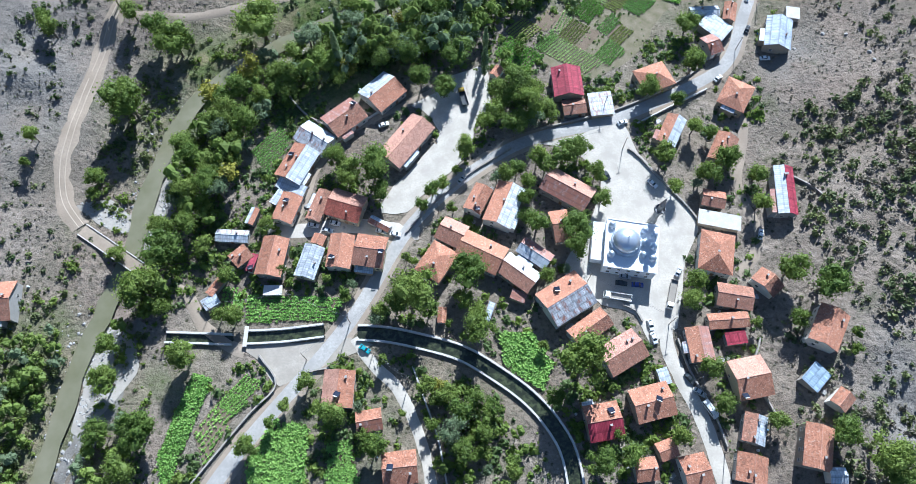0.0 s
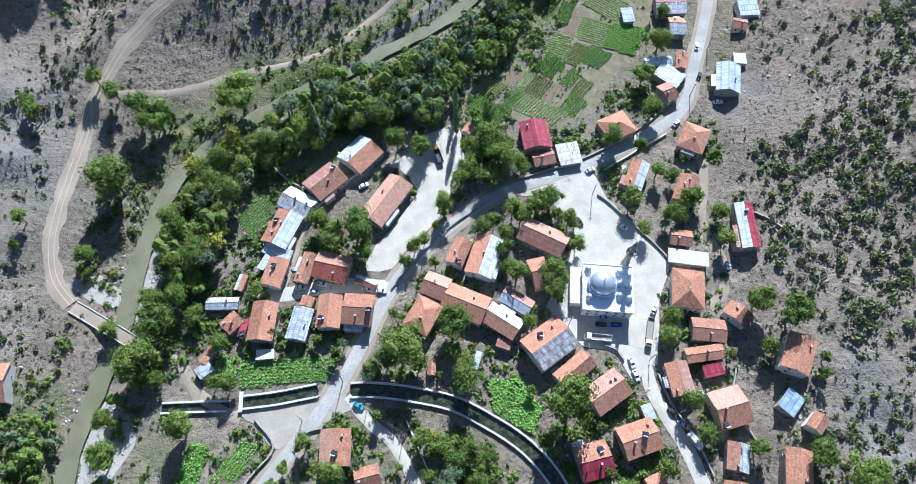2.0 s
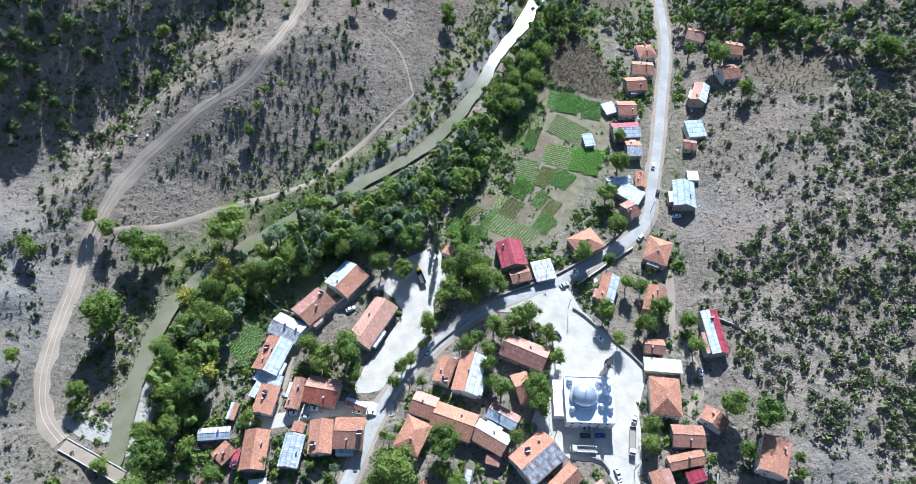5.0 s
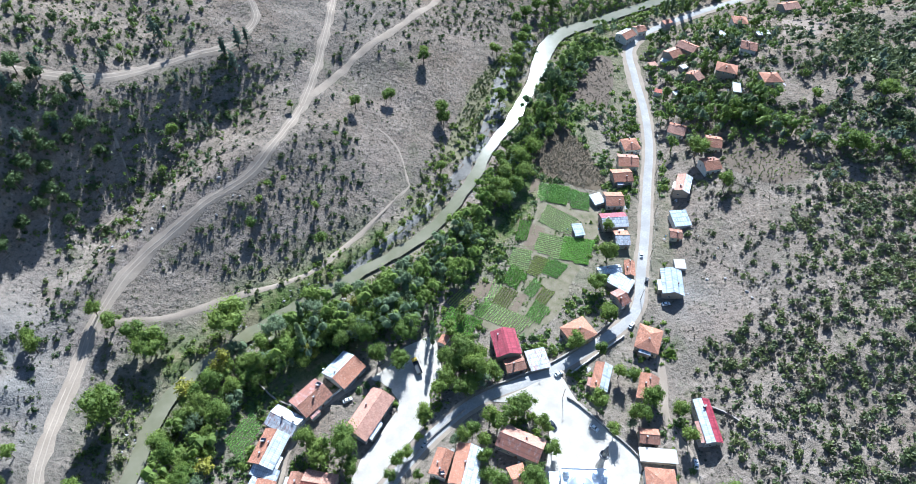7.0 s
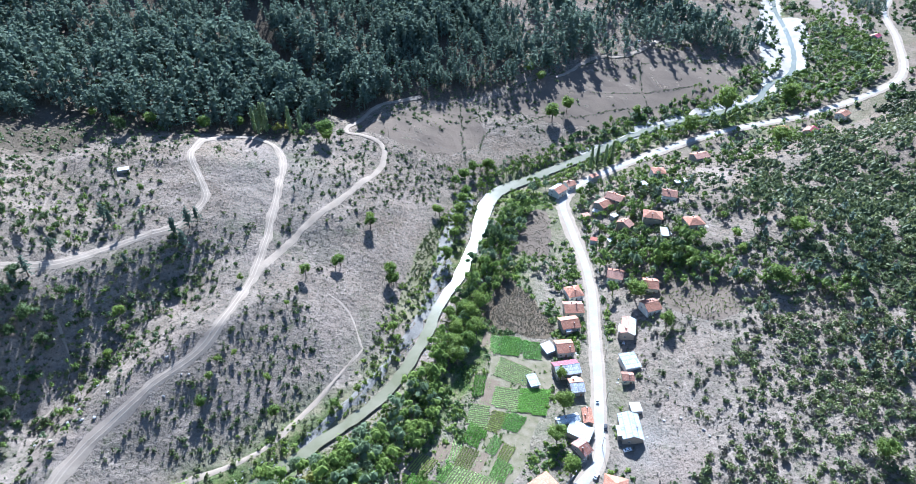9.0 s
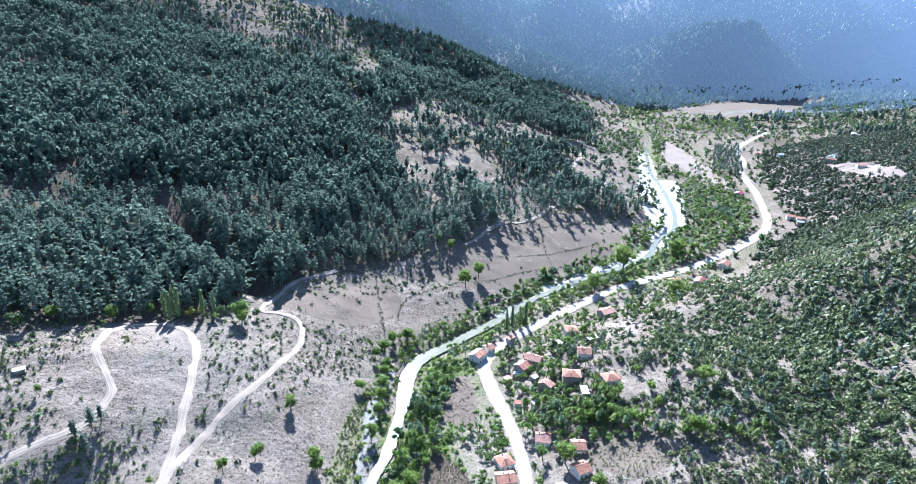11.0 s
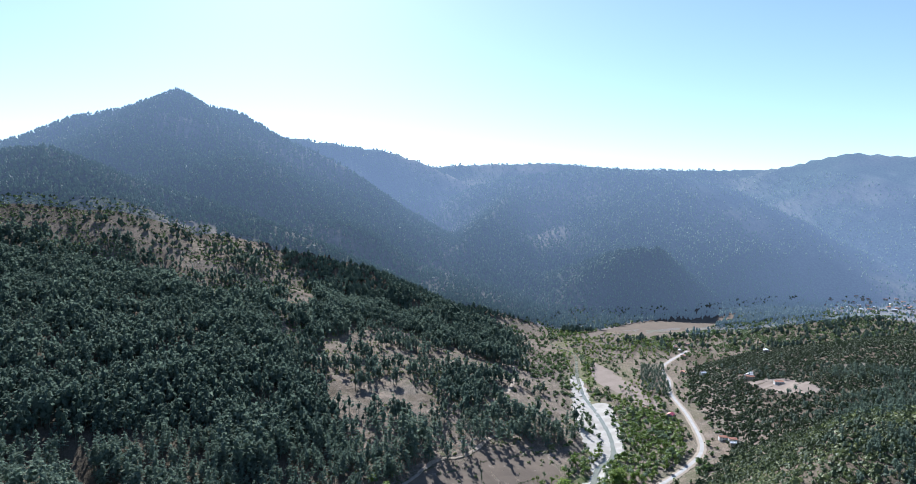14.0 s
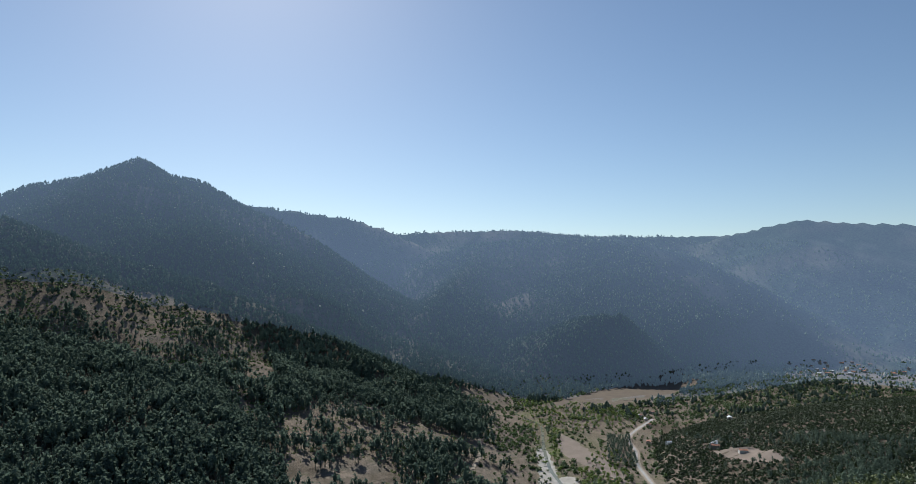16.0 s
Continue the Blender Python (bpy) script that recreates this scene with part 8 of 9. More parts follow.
def pines():
    rng = np.random.default_rng(83)
    near = [pine_template(15) for _ in range(7)]
    far = [far_pine() for _ in range(4)]
    x, y = sample(rng, 42000, -420, 900, 470, 1600)
    d, side, _ = to_line(x, y, RIVER)
    n = fractal(x, y, 90, 3, 43)
    dense = zone(x, y, FOREST_A)
    some = zone(x, y, TERRACES) | zone(x, y, OPEN_SLOPE) | inside(x, y, MEADOWS)
    chance = np.where(dense, np.clip(0.82 + 0.6 * n + 0.45 * fractal(x, y, 28, 2, 46), 0.30, 1), np.where(inside(x, y, MEADOWS), 0.0, np.where(some, np.where(zone(x, y, TERRACES), np.clip(0.05 + 0.5 * n, 0, 0.4), np.clip(0.12 + 0.55 * n, 0, 0.5)), np.clip(0.7 + 0.4 * n, 0, 1) * np.clip((d - 90) / 80, 0, 1))))
    edge = np.interp(x, [-260, -203, -195, -189, -167, -140, -119, -103, -75, -53, -6, 22, 90, 151], [440, 449, 460, 502, 490, 480, 476, 470, 487, 499, 503, 518, 572, 584])
    keep = (y > edge) & (side > 0) & (to_line(x, y, FOREST_FOLD)[0] > 9) & (rng.uniform(0, 1, x.size) < chance) & free_of_roads(x, y, 2) & (np.hypot(x, y) < 1600) & ((y > 560) | dense)
    x, y = x[keep], y[keep]
    high = (14 + 12 * rng.uniform(0, 1, x.size)) * (1 + 0.35 * fractal(x, y, 60, 2, 48))
    front = y < 720
    put_stuff("pine_forest", "tall grey-green pines at the front of the forest", "forest", [tall_pine() for _ in range(7)], x[front], y[front], high[front], M_PINE, rng, 0.01)
    put_stuff("pine_forest", "dense dark green pine forest on the slope", "forest", near, x[~front], y[~front], high[~front], M_PINE, rng, 0.01)
    x, y = sample(rng, 18000, 180, 1100, 150, 900)
    e, right, _ = to_line(x, y, HILLFOOT)
    n = fractal(x, y, 120, 3, 45)
    keep = (right < 0) & (e > 40) & (rng.uniform(0, 1, x.size) < np.clip((e - 40) / 120, 0, 1) * np.clip(0.4 + 0.9 * n, 0, 1) * np.where(x < 480, 0.35, 1.0)) & free_of_roads(x, y, 2) & ~inside(x, y, ORCHARD)
    x, y = x[keep], y[keep]
    put_stuff("pine_trees", "scattered young pines on the scrubby hillside", "forest", near, x, y, rng.uniform(6, 14, x.size), M_PINE, rng, 0.01)
    x, y = sample(rng, 34000, -900, 3500, 900, 4400)
    u, v = sample(rng, 40000, -500, 2300, 1250, 3000)
    x, y = np.concatenate([x, u]), np.concatenate([y, v])
    bearing, dist = np.degrees(np.arctan2(x, y)), np.hypot(x, y)
    chance = np.where(zone(x, y, TERRACES), 0.10, wooded(x, y) * np.where(dist < 2600, 1.0, 0.7))
    keep = (bearing > -13) & (bearing < 70) & (dist > 1560) & (rng.uniform(0, 1, x.size) < chance)
    x, y, dist = x[keep], y[keep], dist[keep]
    away = beyond(x, y)
    put_stuff("pine_forest", "pine forest on the upper slopes", "forest", far, x[~away], y[~away], rng.uniform(11, 19, int((~away).sum())), M_PINE, rng, 0.01)
    put_stuff("far_forest", "distant forest covering the mountains, with painted blue haze", "forest", far, x[away], y[away], rng.uniform(9, 17, int(away.sum())), M_FARPINE, rng, 0.01)
    x, y = sample(rng, 46000, 120, 2700, 480, 1600)
    d, side, _ = to_line(x, y, RIVER)
    n = fractal(x, y, 60, 3, 97)
    bush = [bush_template(6) for _ in range(4)]
    e, right, _ = to_line(x, y, HILLFOOT)
    keep = (d > 12) & (d < 420) & (right > -0.5) & (rng.uniform(0, 1, x.size) < np.clip(0.6 + 0.8 * n - np.minimum(d, 120) / 250, 0.12, 1) + np.where(x > 2100, -0.15, np.where(x > 1100, 0.35, 0))) & ~inside(x, y, BARE_STRIP) & (ground(x, y) < 25) & (to_line(x, y, ROAD)[0] > 7) & ((x > 480) | (d < 30)) & ~inside(x, y, DRY_PLAIN)
    x, y = x[keep], y[keep]
    put_stuff("valley_trees", "green broad-leaved trees along the far valley floor", "trees", bush, x, y, rng.uniform(1.8, 4.8, x.size), M_DARKLEAF, rng, -0.2)


def tall_pine():
    """About one unit high: a bare trunk and tiers of drooping boughs."""
    pieces = [limb((0, 0, -0.05), (0, 0, 0.92), 0.014, 0.004, 4), ball((0, 0, 0.62), 0.075, 3, 5, 3.4)]
    for k in range(15):
        z = 0.30 + 0.66 * k / 14
        r = (0.215 * (1 - (z - 0.3) / 0.72) ** 0.6 + 0.02) * RNG.uniform(0.65, 1.25) * (0.75 if z < 0.4 else 1)
        a = 2.4 * k + RNG.uniform(-0.5, 0.5)
        s = np.array([0.45, 0.8, 1.05])[:, None]
        pts = np.array((0, 0, z)) + s * np.array((r * math.cos(a), r * math.sin(a), -0.1 * r)) + RNG.normal(0, 0.012, (3, 3))
        pieces.append(leaves_at(pts, np.tile((0.4 * math.cos(a), 0.4 * math.sin(a), 1.0), (3, 1)) + 0.45 * unit(3), RNG.uniform(0.09, 0.15, 3)))
    return join(pieces)


def far_pine():
    z = np.array([0.5, 0.68, 0.9])
    a = np.arange(3) * 2.4 + RNG.uniform(0, 1)
    r = 0.34 * (1.1 - z)
    pts = np.column_stack([np.cos(a) * r, np.sin(a) * r, z])
    face = np.column_stack([np.cos(a) * 0.7, np.sin(a) * 0.7, np.ones(3)]) + 0.3 * unit(3)
    return join([leaves_at(pts, face / np.linalg.norm(face, axis=1)[:, None], 0.5 * (1.15 - z) + 0.12), ball((0, 0, 0.48), 0.30, 2, 5, 1.45)])


def village_green():
    """Bushes, vines and weeds between the houses."""
    rng = np.random.default_rng(29)
    x, y = sample(rng, 42000, -110, 190, -20, 420)
    e, right, _ = to_line(x, y, HILLFOOT)
    d, side, _ = to_line(x, y, RIVER)
    n = fractal(x, y, 22, 3, 111)
    clear = np.ones(x.shape, bool)
    for hx, hy, hl, hw, turn in HOMES:
        a = radians(turn)
        u, v = (x - hx) * math.cos(a) + (y - hy) * math.sin(a), -(x - hx) * math.sin(a) + (y - hy) * math.cos(a)
        clear &= (np.abs(u) > hl / 2 + 0.5) | (np.abs(v) > hw / 2 + 0.5)
    for line, gap in ((ROAD, 6), ([(-102, 56), (-75, 56), (-47, 58.7)], 5), ([(-35.7, 57.9), (-13.6, 54.8), (12.5, 43.7), (30.5, 27.3), (37.5, 0)], 5),
                      ([(75, 72), (71.7, 55.8), (79.4, 32), (84.5, 8.7)], 5.5), ([(-37, 55.8), (-22, 39.7), (-12.4, 20.8), (-6, -12)], 4.5), ([(-62, 97), (-15, 96)], 5), ([(-62, 98), (-57, 118), (-35, 146), (-4, 164)], 3)):
        clear &= to_line(x, y, line)[0] > gap
    fields = [[(83.4, 294.6), (111, 323), (119.6, 298.7), (124.1, 263.6), (109.4, 261.9), (88.2, 275.5)], [(124, 350), (152, 393), (164, 390), (150, 340), (144, 332)]]
    for area in [PLAZA, YARD, JUNCTION] + fields + [g[1] for g in GARDENS] + [p[1] for p in PLOTS]:
        clear &= ~inside(x, y, area)
    clear &= np.hypot(x - 59, y - 88) > 15
    keep = clear & (side < 0) & (right > 0) & (d > 12) & (rng.uniform(0, 1, x.size) < np.clip(0.45 + 0.9 * n, 0, 1))
    x, y = x[keep], y[keep]
    bush = [bush_template(10) for _ in range(5)]
    s = 0.45 + 1.7 * rng.uniform(0, 1, x.size) ** 2
    thin = inside(x, y, ALLOTMENTS) & (rng.uniform(0, 1, x.size) < 0.5)
    x, y, s = x[~thin], y[~thin], s[~thin]
    s = np.where(inside(x, y, ALLOTMENTS), np.minimum(0.5 * s, 0.7), s)
    put_stuff("garden_bushes", "green bushes, vines and weeds between the houses", "bushes", bush, x[::2], y[::2], s[::2], M_LEAF, rng)
    put_stuff("garden_bushes", "dark green shrubs in the shade between houses", "bushes", bush, x[1::2], y[1::2], s[1::2], M_DARKLEAF, rng)


def joined_trees():
    """Trees too many to count, in one mesh for each sort of leaf."""
    rng = np.random.default_rng(47)
    for kind, label in (("green", "thick belt of green riverside trees"), ("willow", "grey-green willows among the riverside trees"), ("oak", "dark green trees round the upper houses and the river")):
        here = np.array([(x, y, r) for x, y, r, k in loose if (k if k in KINDS_LEAF else "green") == kind])
        crowns = []
        for _ in range(4):
            lobes = []
            for k in range(6):
                c = unit(1)[0] * np.array([1, 1, 0.75]) * RNG.uniform(0.3, 0.72) + np.array([0, 0, 1.35])
                c[2] = max(c[2], 0.9)
                s = RNG.uniform(0.3, 0.48)
                lobes.append(ball(c, s * 0.82, 2, 6))
                d = unit(20)
                lobes.append(leaves_at(c + d * s * RNG.uniform(0.8, 1.15, (20, 1)), d + 0.6 * unit(20), RNG.uniform(0.09, 0.18, 20)))
            lobes.append(limb((0, 0, -0.1), (0, 0, 1.1), 0.07, 0.04, 5))
            crowns.append(join(lobes))
        put_stuff("riverside_wood", label, "trees", crowns, here[:, 0], here[:, 1], here[:, 2], KINDS_LEAF[kind], rng, 0.0)


KINDS_LEAF = {"green": M_LEAF, "willow": M_WILLOW, "oak": M_DARKLEAF}
joined_trees()
scrub()
pines()

# ---- gardens ----
M_PATH = grained("garden_path_earth", (0.25, 0.21, 0.155, 1), (0.12, 0.12, 0.06, 1), 0.22, 2.6, 0.95, bump=0.5, dist=0.2, spec=0.04)
M_SOIL = grained("tilled_soil", (0.15, 0.115, 0.08, 1), (0.21, 0.165, 0.12, 1), 0.3, 3.0, 0.95, bump=0.6, dist=0.15, spec=0.04)


def garden(label, outline, row=1.1, size=0.42, fill=0.85, seed=1, mat=None):
    rng = np.random.default_rng(seed)
    tagged(sheet("garden_soil", outline, M_SOIL, 0.10 + 0.006 * (seed % 9), 4.0, -1), "tilled brown garden soil", "garden", kind="structure")
    p = np.array(outline)
    along = p[1] - p[0]
    along = along / np.linalg.norm(along)
    cross = np.array([-along[1], along[0]])
    u, w = p @ along, p @ cross
    pts = []
    for k in np.arange(w.min() + row / 2, w.max(), row):
        s = np.arange(u.min(), u.max(), size * 0.9)
        s = s[rng.uniform(0, 1, s.size) < fill]
        pts.append(np.outer(s, along) + np.outer(np.full(s.size, k) + rng.normal(0, 0.07, s.size), cross))
    pts = np.concatenate(pts)
    pts = pts[inside(pts[:, 0], pts[:, 1], outline)]
    tuft = [leaves_at(unit(9) * 0.6 * np.array([1, 1, 0.5]) + np.array([0, 0, 0.5]), 0.6 * unit(9) + np.array([0, 0, 1.0]), RNG.uniform(0.6, 1.0, 9)) for _ in range(4)]
    put_stuff("crop_rows", label, "crops", tuft, pts[:, 0], pts[:, 1], 1.45 * size * rng.uniform(0.7, 1.3, len(pts)), mat or M_CROP, rng, 0.0)


ALLOTMENTS = [(30, 178), (49.5, 200.5), (67.2, 226.6), (80, 252), (84.2, 270), (106, 261), (112, 247.4), (103.8, 217.9), (87.7, 199.7), (76, 180), (56, 166), (42, 169)]
GARDENS = [
    ("rows of green vegetables in a village garden", [(-75.8, 72.0), (-41.1, 71.0), (-43.5, 62.5), (-75.2, 61.5)], 1.3, 0.5, 0.85),
    ("rows of yellowing beans", [(-86, 64.2), (-85.5, 75.1), (-77, 74), (-77, 62)], 1.4, 0.5, 0.6),
    ("rows of leeks beside the river trees", [(-82, 130.8), (-71.8, 142.9), (-66.4, 136.1), (-73.9, 120.3)], 1.2, 0.35, 0.8),
    ("neat rows of green crops beside the road", [(-81.6, 33.8), (-73.1, 43.6), (-66.7, 40.6), (-75.1, 29.1)], 1.1, 0.4, 0.9),
    ("patchy rows of drying crops", [(-87.9, 24.4), (-81.6, 33.8), (-75.1, 29.1), (-82.4, 13.5)], 1.5, 0.45, 0.5),
    ("dense yellow-green maize patch", [(-69.4, 15.3), (-61.4, 28.1), (-49.6, 26.3), (-49.9, 5), (-66.7, 5)], 0.9, 0.7, 0.8),
    ("dense green bean patch by the canal", [(14, 58), (25.1, 57.9), (31.6, 47.7), (28, 38), (15.5, 47)], 0.9, 0.75, 0.95),
    ("leafy kitchen garden behind a house", [(-43.4, 20.7), (-35.8, 22.6), (-31.2, 5), (-42.4, 5)], 1.0, 0.6, 0.8),
    ("lush creeper-covered garden strip", [(-98.1, 17), (-91, 43.6), (-84, 41.6), (-88.5, 24.4), (-94, 5)], 0.9, 0.6, 0.85),
    ("overgrown upper garden", [(83.6, 269), (105.7, 259.5), (101.5, 252), (82, 254.5)], 1.3, 0.6, 0.7),
]
tagged(sheet("garden_soil", ALLOTMENTS, M_PATH, 0.06, 4.0, 0.8),
       "trodden straw-coloured garden ground", "garden", kind="structure")
for number, (label, outline, row, size, fill) in enumerate(GARDENS):
    garden(label, outline, row, size, fill, 200 + number)

# allotments between the river trees and the road
PLOT_KINDS = {"pale rows": ("neat rows of pale green cabbages", M_LIGHTCROP, 1.35, 0.34, 0.95), "green": ("rows of green vegetables in an allotment", M_CROP, 1.2, 0.4, 0.95),
              "dark lush": ("tall dense rows of green beans", M_BEAN, 1.3, 0.5, 0.98), "yellow": ("rows of yellowing maize stalks", M_MAIZE, 1.3, 0.36, 0.9),
              "bare": ("freshly dug bare brown plot with few sprouts", M_LIGHTCROP, 1.6, 0.3, 0.05)}
PLOTS = [
    ("bare", [(65.3, 223), (73.5, 237.1), (79, 232.8), (69.8, 218.9)]),
    ("bare", [(76.1, 261.8), (81.4, 272.3), (85.3, 272.7), (83.2, 264.3)]),
    ("dark lush", [(61, 226.8), (66.5, 240.4), (72.5, 238.4), (67.2, 226.2)]),
    ("pale rows", [(85.7, 251.1), (98.9, 238.3), (91.2, 227.3), (78, 238.7)]),
    ("pale rows", [(76.1, 230.4), (88.9, 224.6), (81, 211.5), (70.4, 218.8)]),
    ("dark lush", [(89.1, 225.4), (103.6, 220.8), (95.4, 205.8), (82.5, 211.3)]),
    ("pale rows", [(60.3, 222), (68.7, 218.2), (62.9, 205.3), (54.1, 210.2)]),
    ("green", [(76.5, 212.1), (85.2, 206.3), (77.8, 198.5), (71.4, 203.1)]),
    ("yellow", [(69.6, 214.9), (76.1, 210.2), (67.9, 200.5), (63.6, 204.1)]),
    ("pale rows", [(85.1, 270), (89.5, 267), (83.6, 255.9), (80.9, 258.6)]),
    ("dark lush", [(91.2, 266.8), (100.4, 263.3), (95.3, 249.9), (86.3, 253.3)]),
    ("green", [(101.5, 260.8), (110.7, 257.3), (106.9, 244), (98, 247.3)]),
    ("dark lush", [(49.3, 199.9), (56.7, 210.1), (62.3, 201.8), (55.3, 194.7)]),
    ("bare", [(31.4, 193.5), (38.2, 201.6), (43.1, 198.4), (37.0, 190.3)]),
    ("pale rows", [(39.3, 191.1), (45.0, 202.1), (49.0, 198.0), (43.6, 189.9)]),
    ("yellow", [(41.8, 187.2), (48.8, 196.1), (55.7, 191.8), (48.6, 183.1)]),
    ("yellow", [(19.3, 190.6), (26.6, 197.6), (34.9, 191.4), (26.9, 184.6)]),
    ("dark lush", [(15.4, 178.2), (21.9, 186.8), (34.8, 176.8), (26.1, 168.6)]),
    ("bare", [(49.2, 182.1), (56.3, 190.9), (60.6, 189.6), (52.6, 180.1)]),
    ("green", [(31.7, 181.5), (39.2, 190.2), (41.8, 187.2), (35.1, 179.5)]),
    ("pale rows", [(35.1, 179.5), (42.4, 186.3), (59.8, 174.2), (51.8, 168.6)]),
    ("green", [(56.7, 178.0), (63.8, 186.6), (69.3, 178.9), (61.7, 172.3)]),
    ("green", [(58.6, 191.6), (65.8, 199.7), (68.8, 194.7), (62.6, 188.5)]),
    ("yellow", [(63.2, 187.6), (68.9, 193.7), (73.9, 189.6), (67.6, 182.7)]),
]
for number, (kind, outline) in enumerate(PLOTS):
    word, mat, row, size, fill = PLOT_KINDS[kind]
    cx, cy = np.mean(outline, axis=0)
    outline = [(cx + 1.08 * (a - cx), cy + 1.08 * (b - cy)) for a, b in outline]
    garden(word, outline, row, size, fill, 300 + number, mat)
village_green()


# ---- far valley: fields, hedges, farms and outcrops ----
M_PINKSOIL = grained("pinkish_bare_soil", (0.25, 0.20, 0.165, 1), (0.19, 0.155, 0.125, 1), 0.05, 0.8, 0.95, bump=0.5, dist=0.3, spec=0.04)
field("bare pinkish strip beside the far riverbed", [(878, 1042), (869, 987), (774, 752), (736, 732), (763, 836), (781, 918)], M_PINKSOIL, 14, 5)
field("pale bare clearing on the scrubby hillside", PALE_FIELD, M_PINKSOIL, 8, 5)
field("small bare clearing behind the houses", [(303, 413), (323, 396), (308, 374), (284, 376)], M_PINKSOIL, 6, 2)
tagged(ribbon("gravel_bank", [(690, 800), (640, 740), (590, 665), (548, 608)], [30, 44, 40, 22], M_BAR, 0.16, ragged=5.0, gap=6), "bare gravel bar in the far riverbed", "gravel bank", kind="structure")
way("dirt_road", "dirt track crossing the dry terraces", [(486, 701), (422, 690), (366, 651), (312, 641), (250, 600)], 4.5, M_DIRT, 0.3, 1.0)
way("dirt_road", "dirt track up the bare spur", [(825, 1332), (710, 1112), (624, 949), (532, 833)], 6.0, M_DIRT, 0.4, 1.5)


def hedges():
    """Dark hedge lines between the dry fields."""
    rng = np.random.default_rng(61)
    xs, ys = [], []
    for line in ([(300, 616), (352, 627), (430, 632), (483, 643)], [(280, 576), (353, 576), (405, 582)], [(254, 537), (307, 548), (361, 551)],
                 [(359, 625), (339, 578), (331, 534)], [(136, 486), (157, 520), (210, 536), (254, 537)], [(160, 560), (234, 600), (306, 632)], [(371, 691), (428, 714), (442, 677)],
                 [(120, 470), (138, 560)], [(200, 520), (190, 575)]):
        c = smooth_line([(*p, 0) for p in line], 1.6)
        keep = rng.uniform(0, 1, len(c)) < 0.9
        xs.append(c[keep, 0] + rng.normal(0, 0.7, keep.sum()))
        ys.append(c[keep, 1] + rng.normal(0, 0.7, keep.sum()))
    x, y = np.concatenate(xs), np.concatenate(ys)
    put_stuff("hedge", "dark straggling hedges between the dry fields", "hedge", [bush_template(9) for _ in range(4)], x, y, rng.uniform(0.4, 1.1, x.size), M_DARKSCRUB, rng)


hedges()
_rng = np.random.default_rng(67)
_p = spread([(936, 960), (981, 942), (820, 771), (802, 820)], 7.5, 3)
put_stuff("pine_plantation", "small dark pine plantation on the valley floor", "forest", [pine_template(16) for _ in range(3)], _p[:, 0], _p[:, 1], _rng.uniform(8, 13, len(_p)), M_PINE, _rng, 0.01)
for x, y, l, w, turn, front, back in ((973, 736, 22, 12, 20, "tinw", "tin"), (969, 882, 12, 9, 35, "tile", "tile"), (974, 837, 11, 9, -20, "tinw", "tile3"), (719, 585, 11, 9, -40, "tile", "tile2"),
                                      (709, 561, 9, 7, -35, "tinw", "tin"), (730, 735, 10, 9, 15, "tile", "tile3"), (1150, 1070, 12, 9, 30, "tile", "tinw"), (1205, 1083, 14, 9, 10, "tile3", "tile"),
                                      (1224, 886, 16, 10, 40, "tinw", "tin"), (1130, 1035, 10, 8, 55, "tin", "tinw"), (1090, 990, 11, 9, 20, "tile", "tile2")):
    house(x, y, l, w, turn, 5, "g", front, back)
_far = random.Random(19)
for x, y in spread([(2200, 1490), (2417, 1361), (2600, 1150), (2590, 1040), (2330, 1130), (2160, 1300)], 52, 7):
    if float(ground(x, y)) < 40:
        house(float(x), float(y), _far.uniform(10, 17), _far.uniform(8, 11), _far.uniform(0, 180), _far.choice((5, 6, 8)), "g", _far.choice(("tile", "tile3", "tinw", "tin")), _far.choice(("tile", "tile2", "tinw")))


# grey limestone showing through the scrub
M_LIMESTONE = grained("grey_limestone", (0.38, 0.37, 0.35, 1), (0.25, 0.24, 0.225, 1), 0.3, 2.5, 0.95, bump=0.8, dist=0.3)


def boulder(size, seed):
    rng = np.random.default_rng(seed)
    bm = bmesh.new()
    bmesh.ops.create_icosphere(bm, subdivisions=2, radius=1.0)
    cuts = rng.normal(size=(7, 3))
    cuts /= np.linalg.norm(cuts, axis=1)[:, None]
    for v in bm.verts:
        for c in cuts:
            over = v.co.dot(c) - 0.72
            if over > 0:
                v.co -= over * Vector(c)
        v.co = Vector((v.co.x * size, v.co.y * size * 0.8, v.co.z * size * 0.6))
    me = bpy.data.meshes.new("rock")
    bm.to_mesh(me)
    bm.free()
    me.materials.append(M_LIMESTONE)
    return me


ROCKS = [boulder(1.0, k) for k in range(5)]
_rock = random.Random(23)
for cx, cy, spread_x, spread_y, count, big in ((440, 236, 14, 12, 16, 3.0), (392, 688, 26, 12, 14, 2.6), (-95, 262, 10, 8, 8, 1.2), (165, 180, 8, 14, 8, 1.1), (-135, 245, 10, 10, 8, 1.2)):
    for k in range(count):
        x, y, s = cx + _rock.gauss(0, spread_x), cy + _rock.gauss(0, spread_y), big * _rock.uniform(0.35, 1.0)
        thing = tagged(new("rock", _rock.choice(ROCKS)), "weathered grey limestone rock on the slope", "rock", "limestone rocks")
        thing.matrix_basis = Matrix.LocRotScale((x, y, float(ground(x, y)) + 0.15 * s), Euler((_rock.uniform(-0.3, 0.3), _rock.uniform(-0.3, 0.3), _rock.uniform(0, 6.28))), (s, s, s))


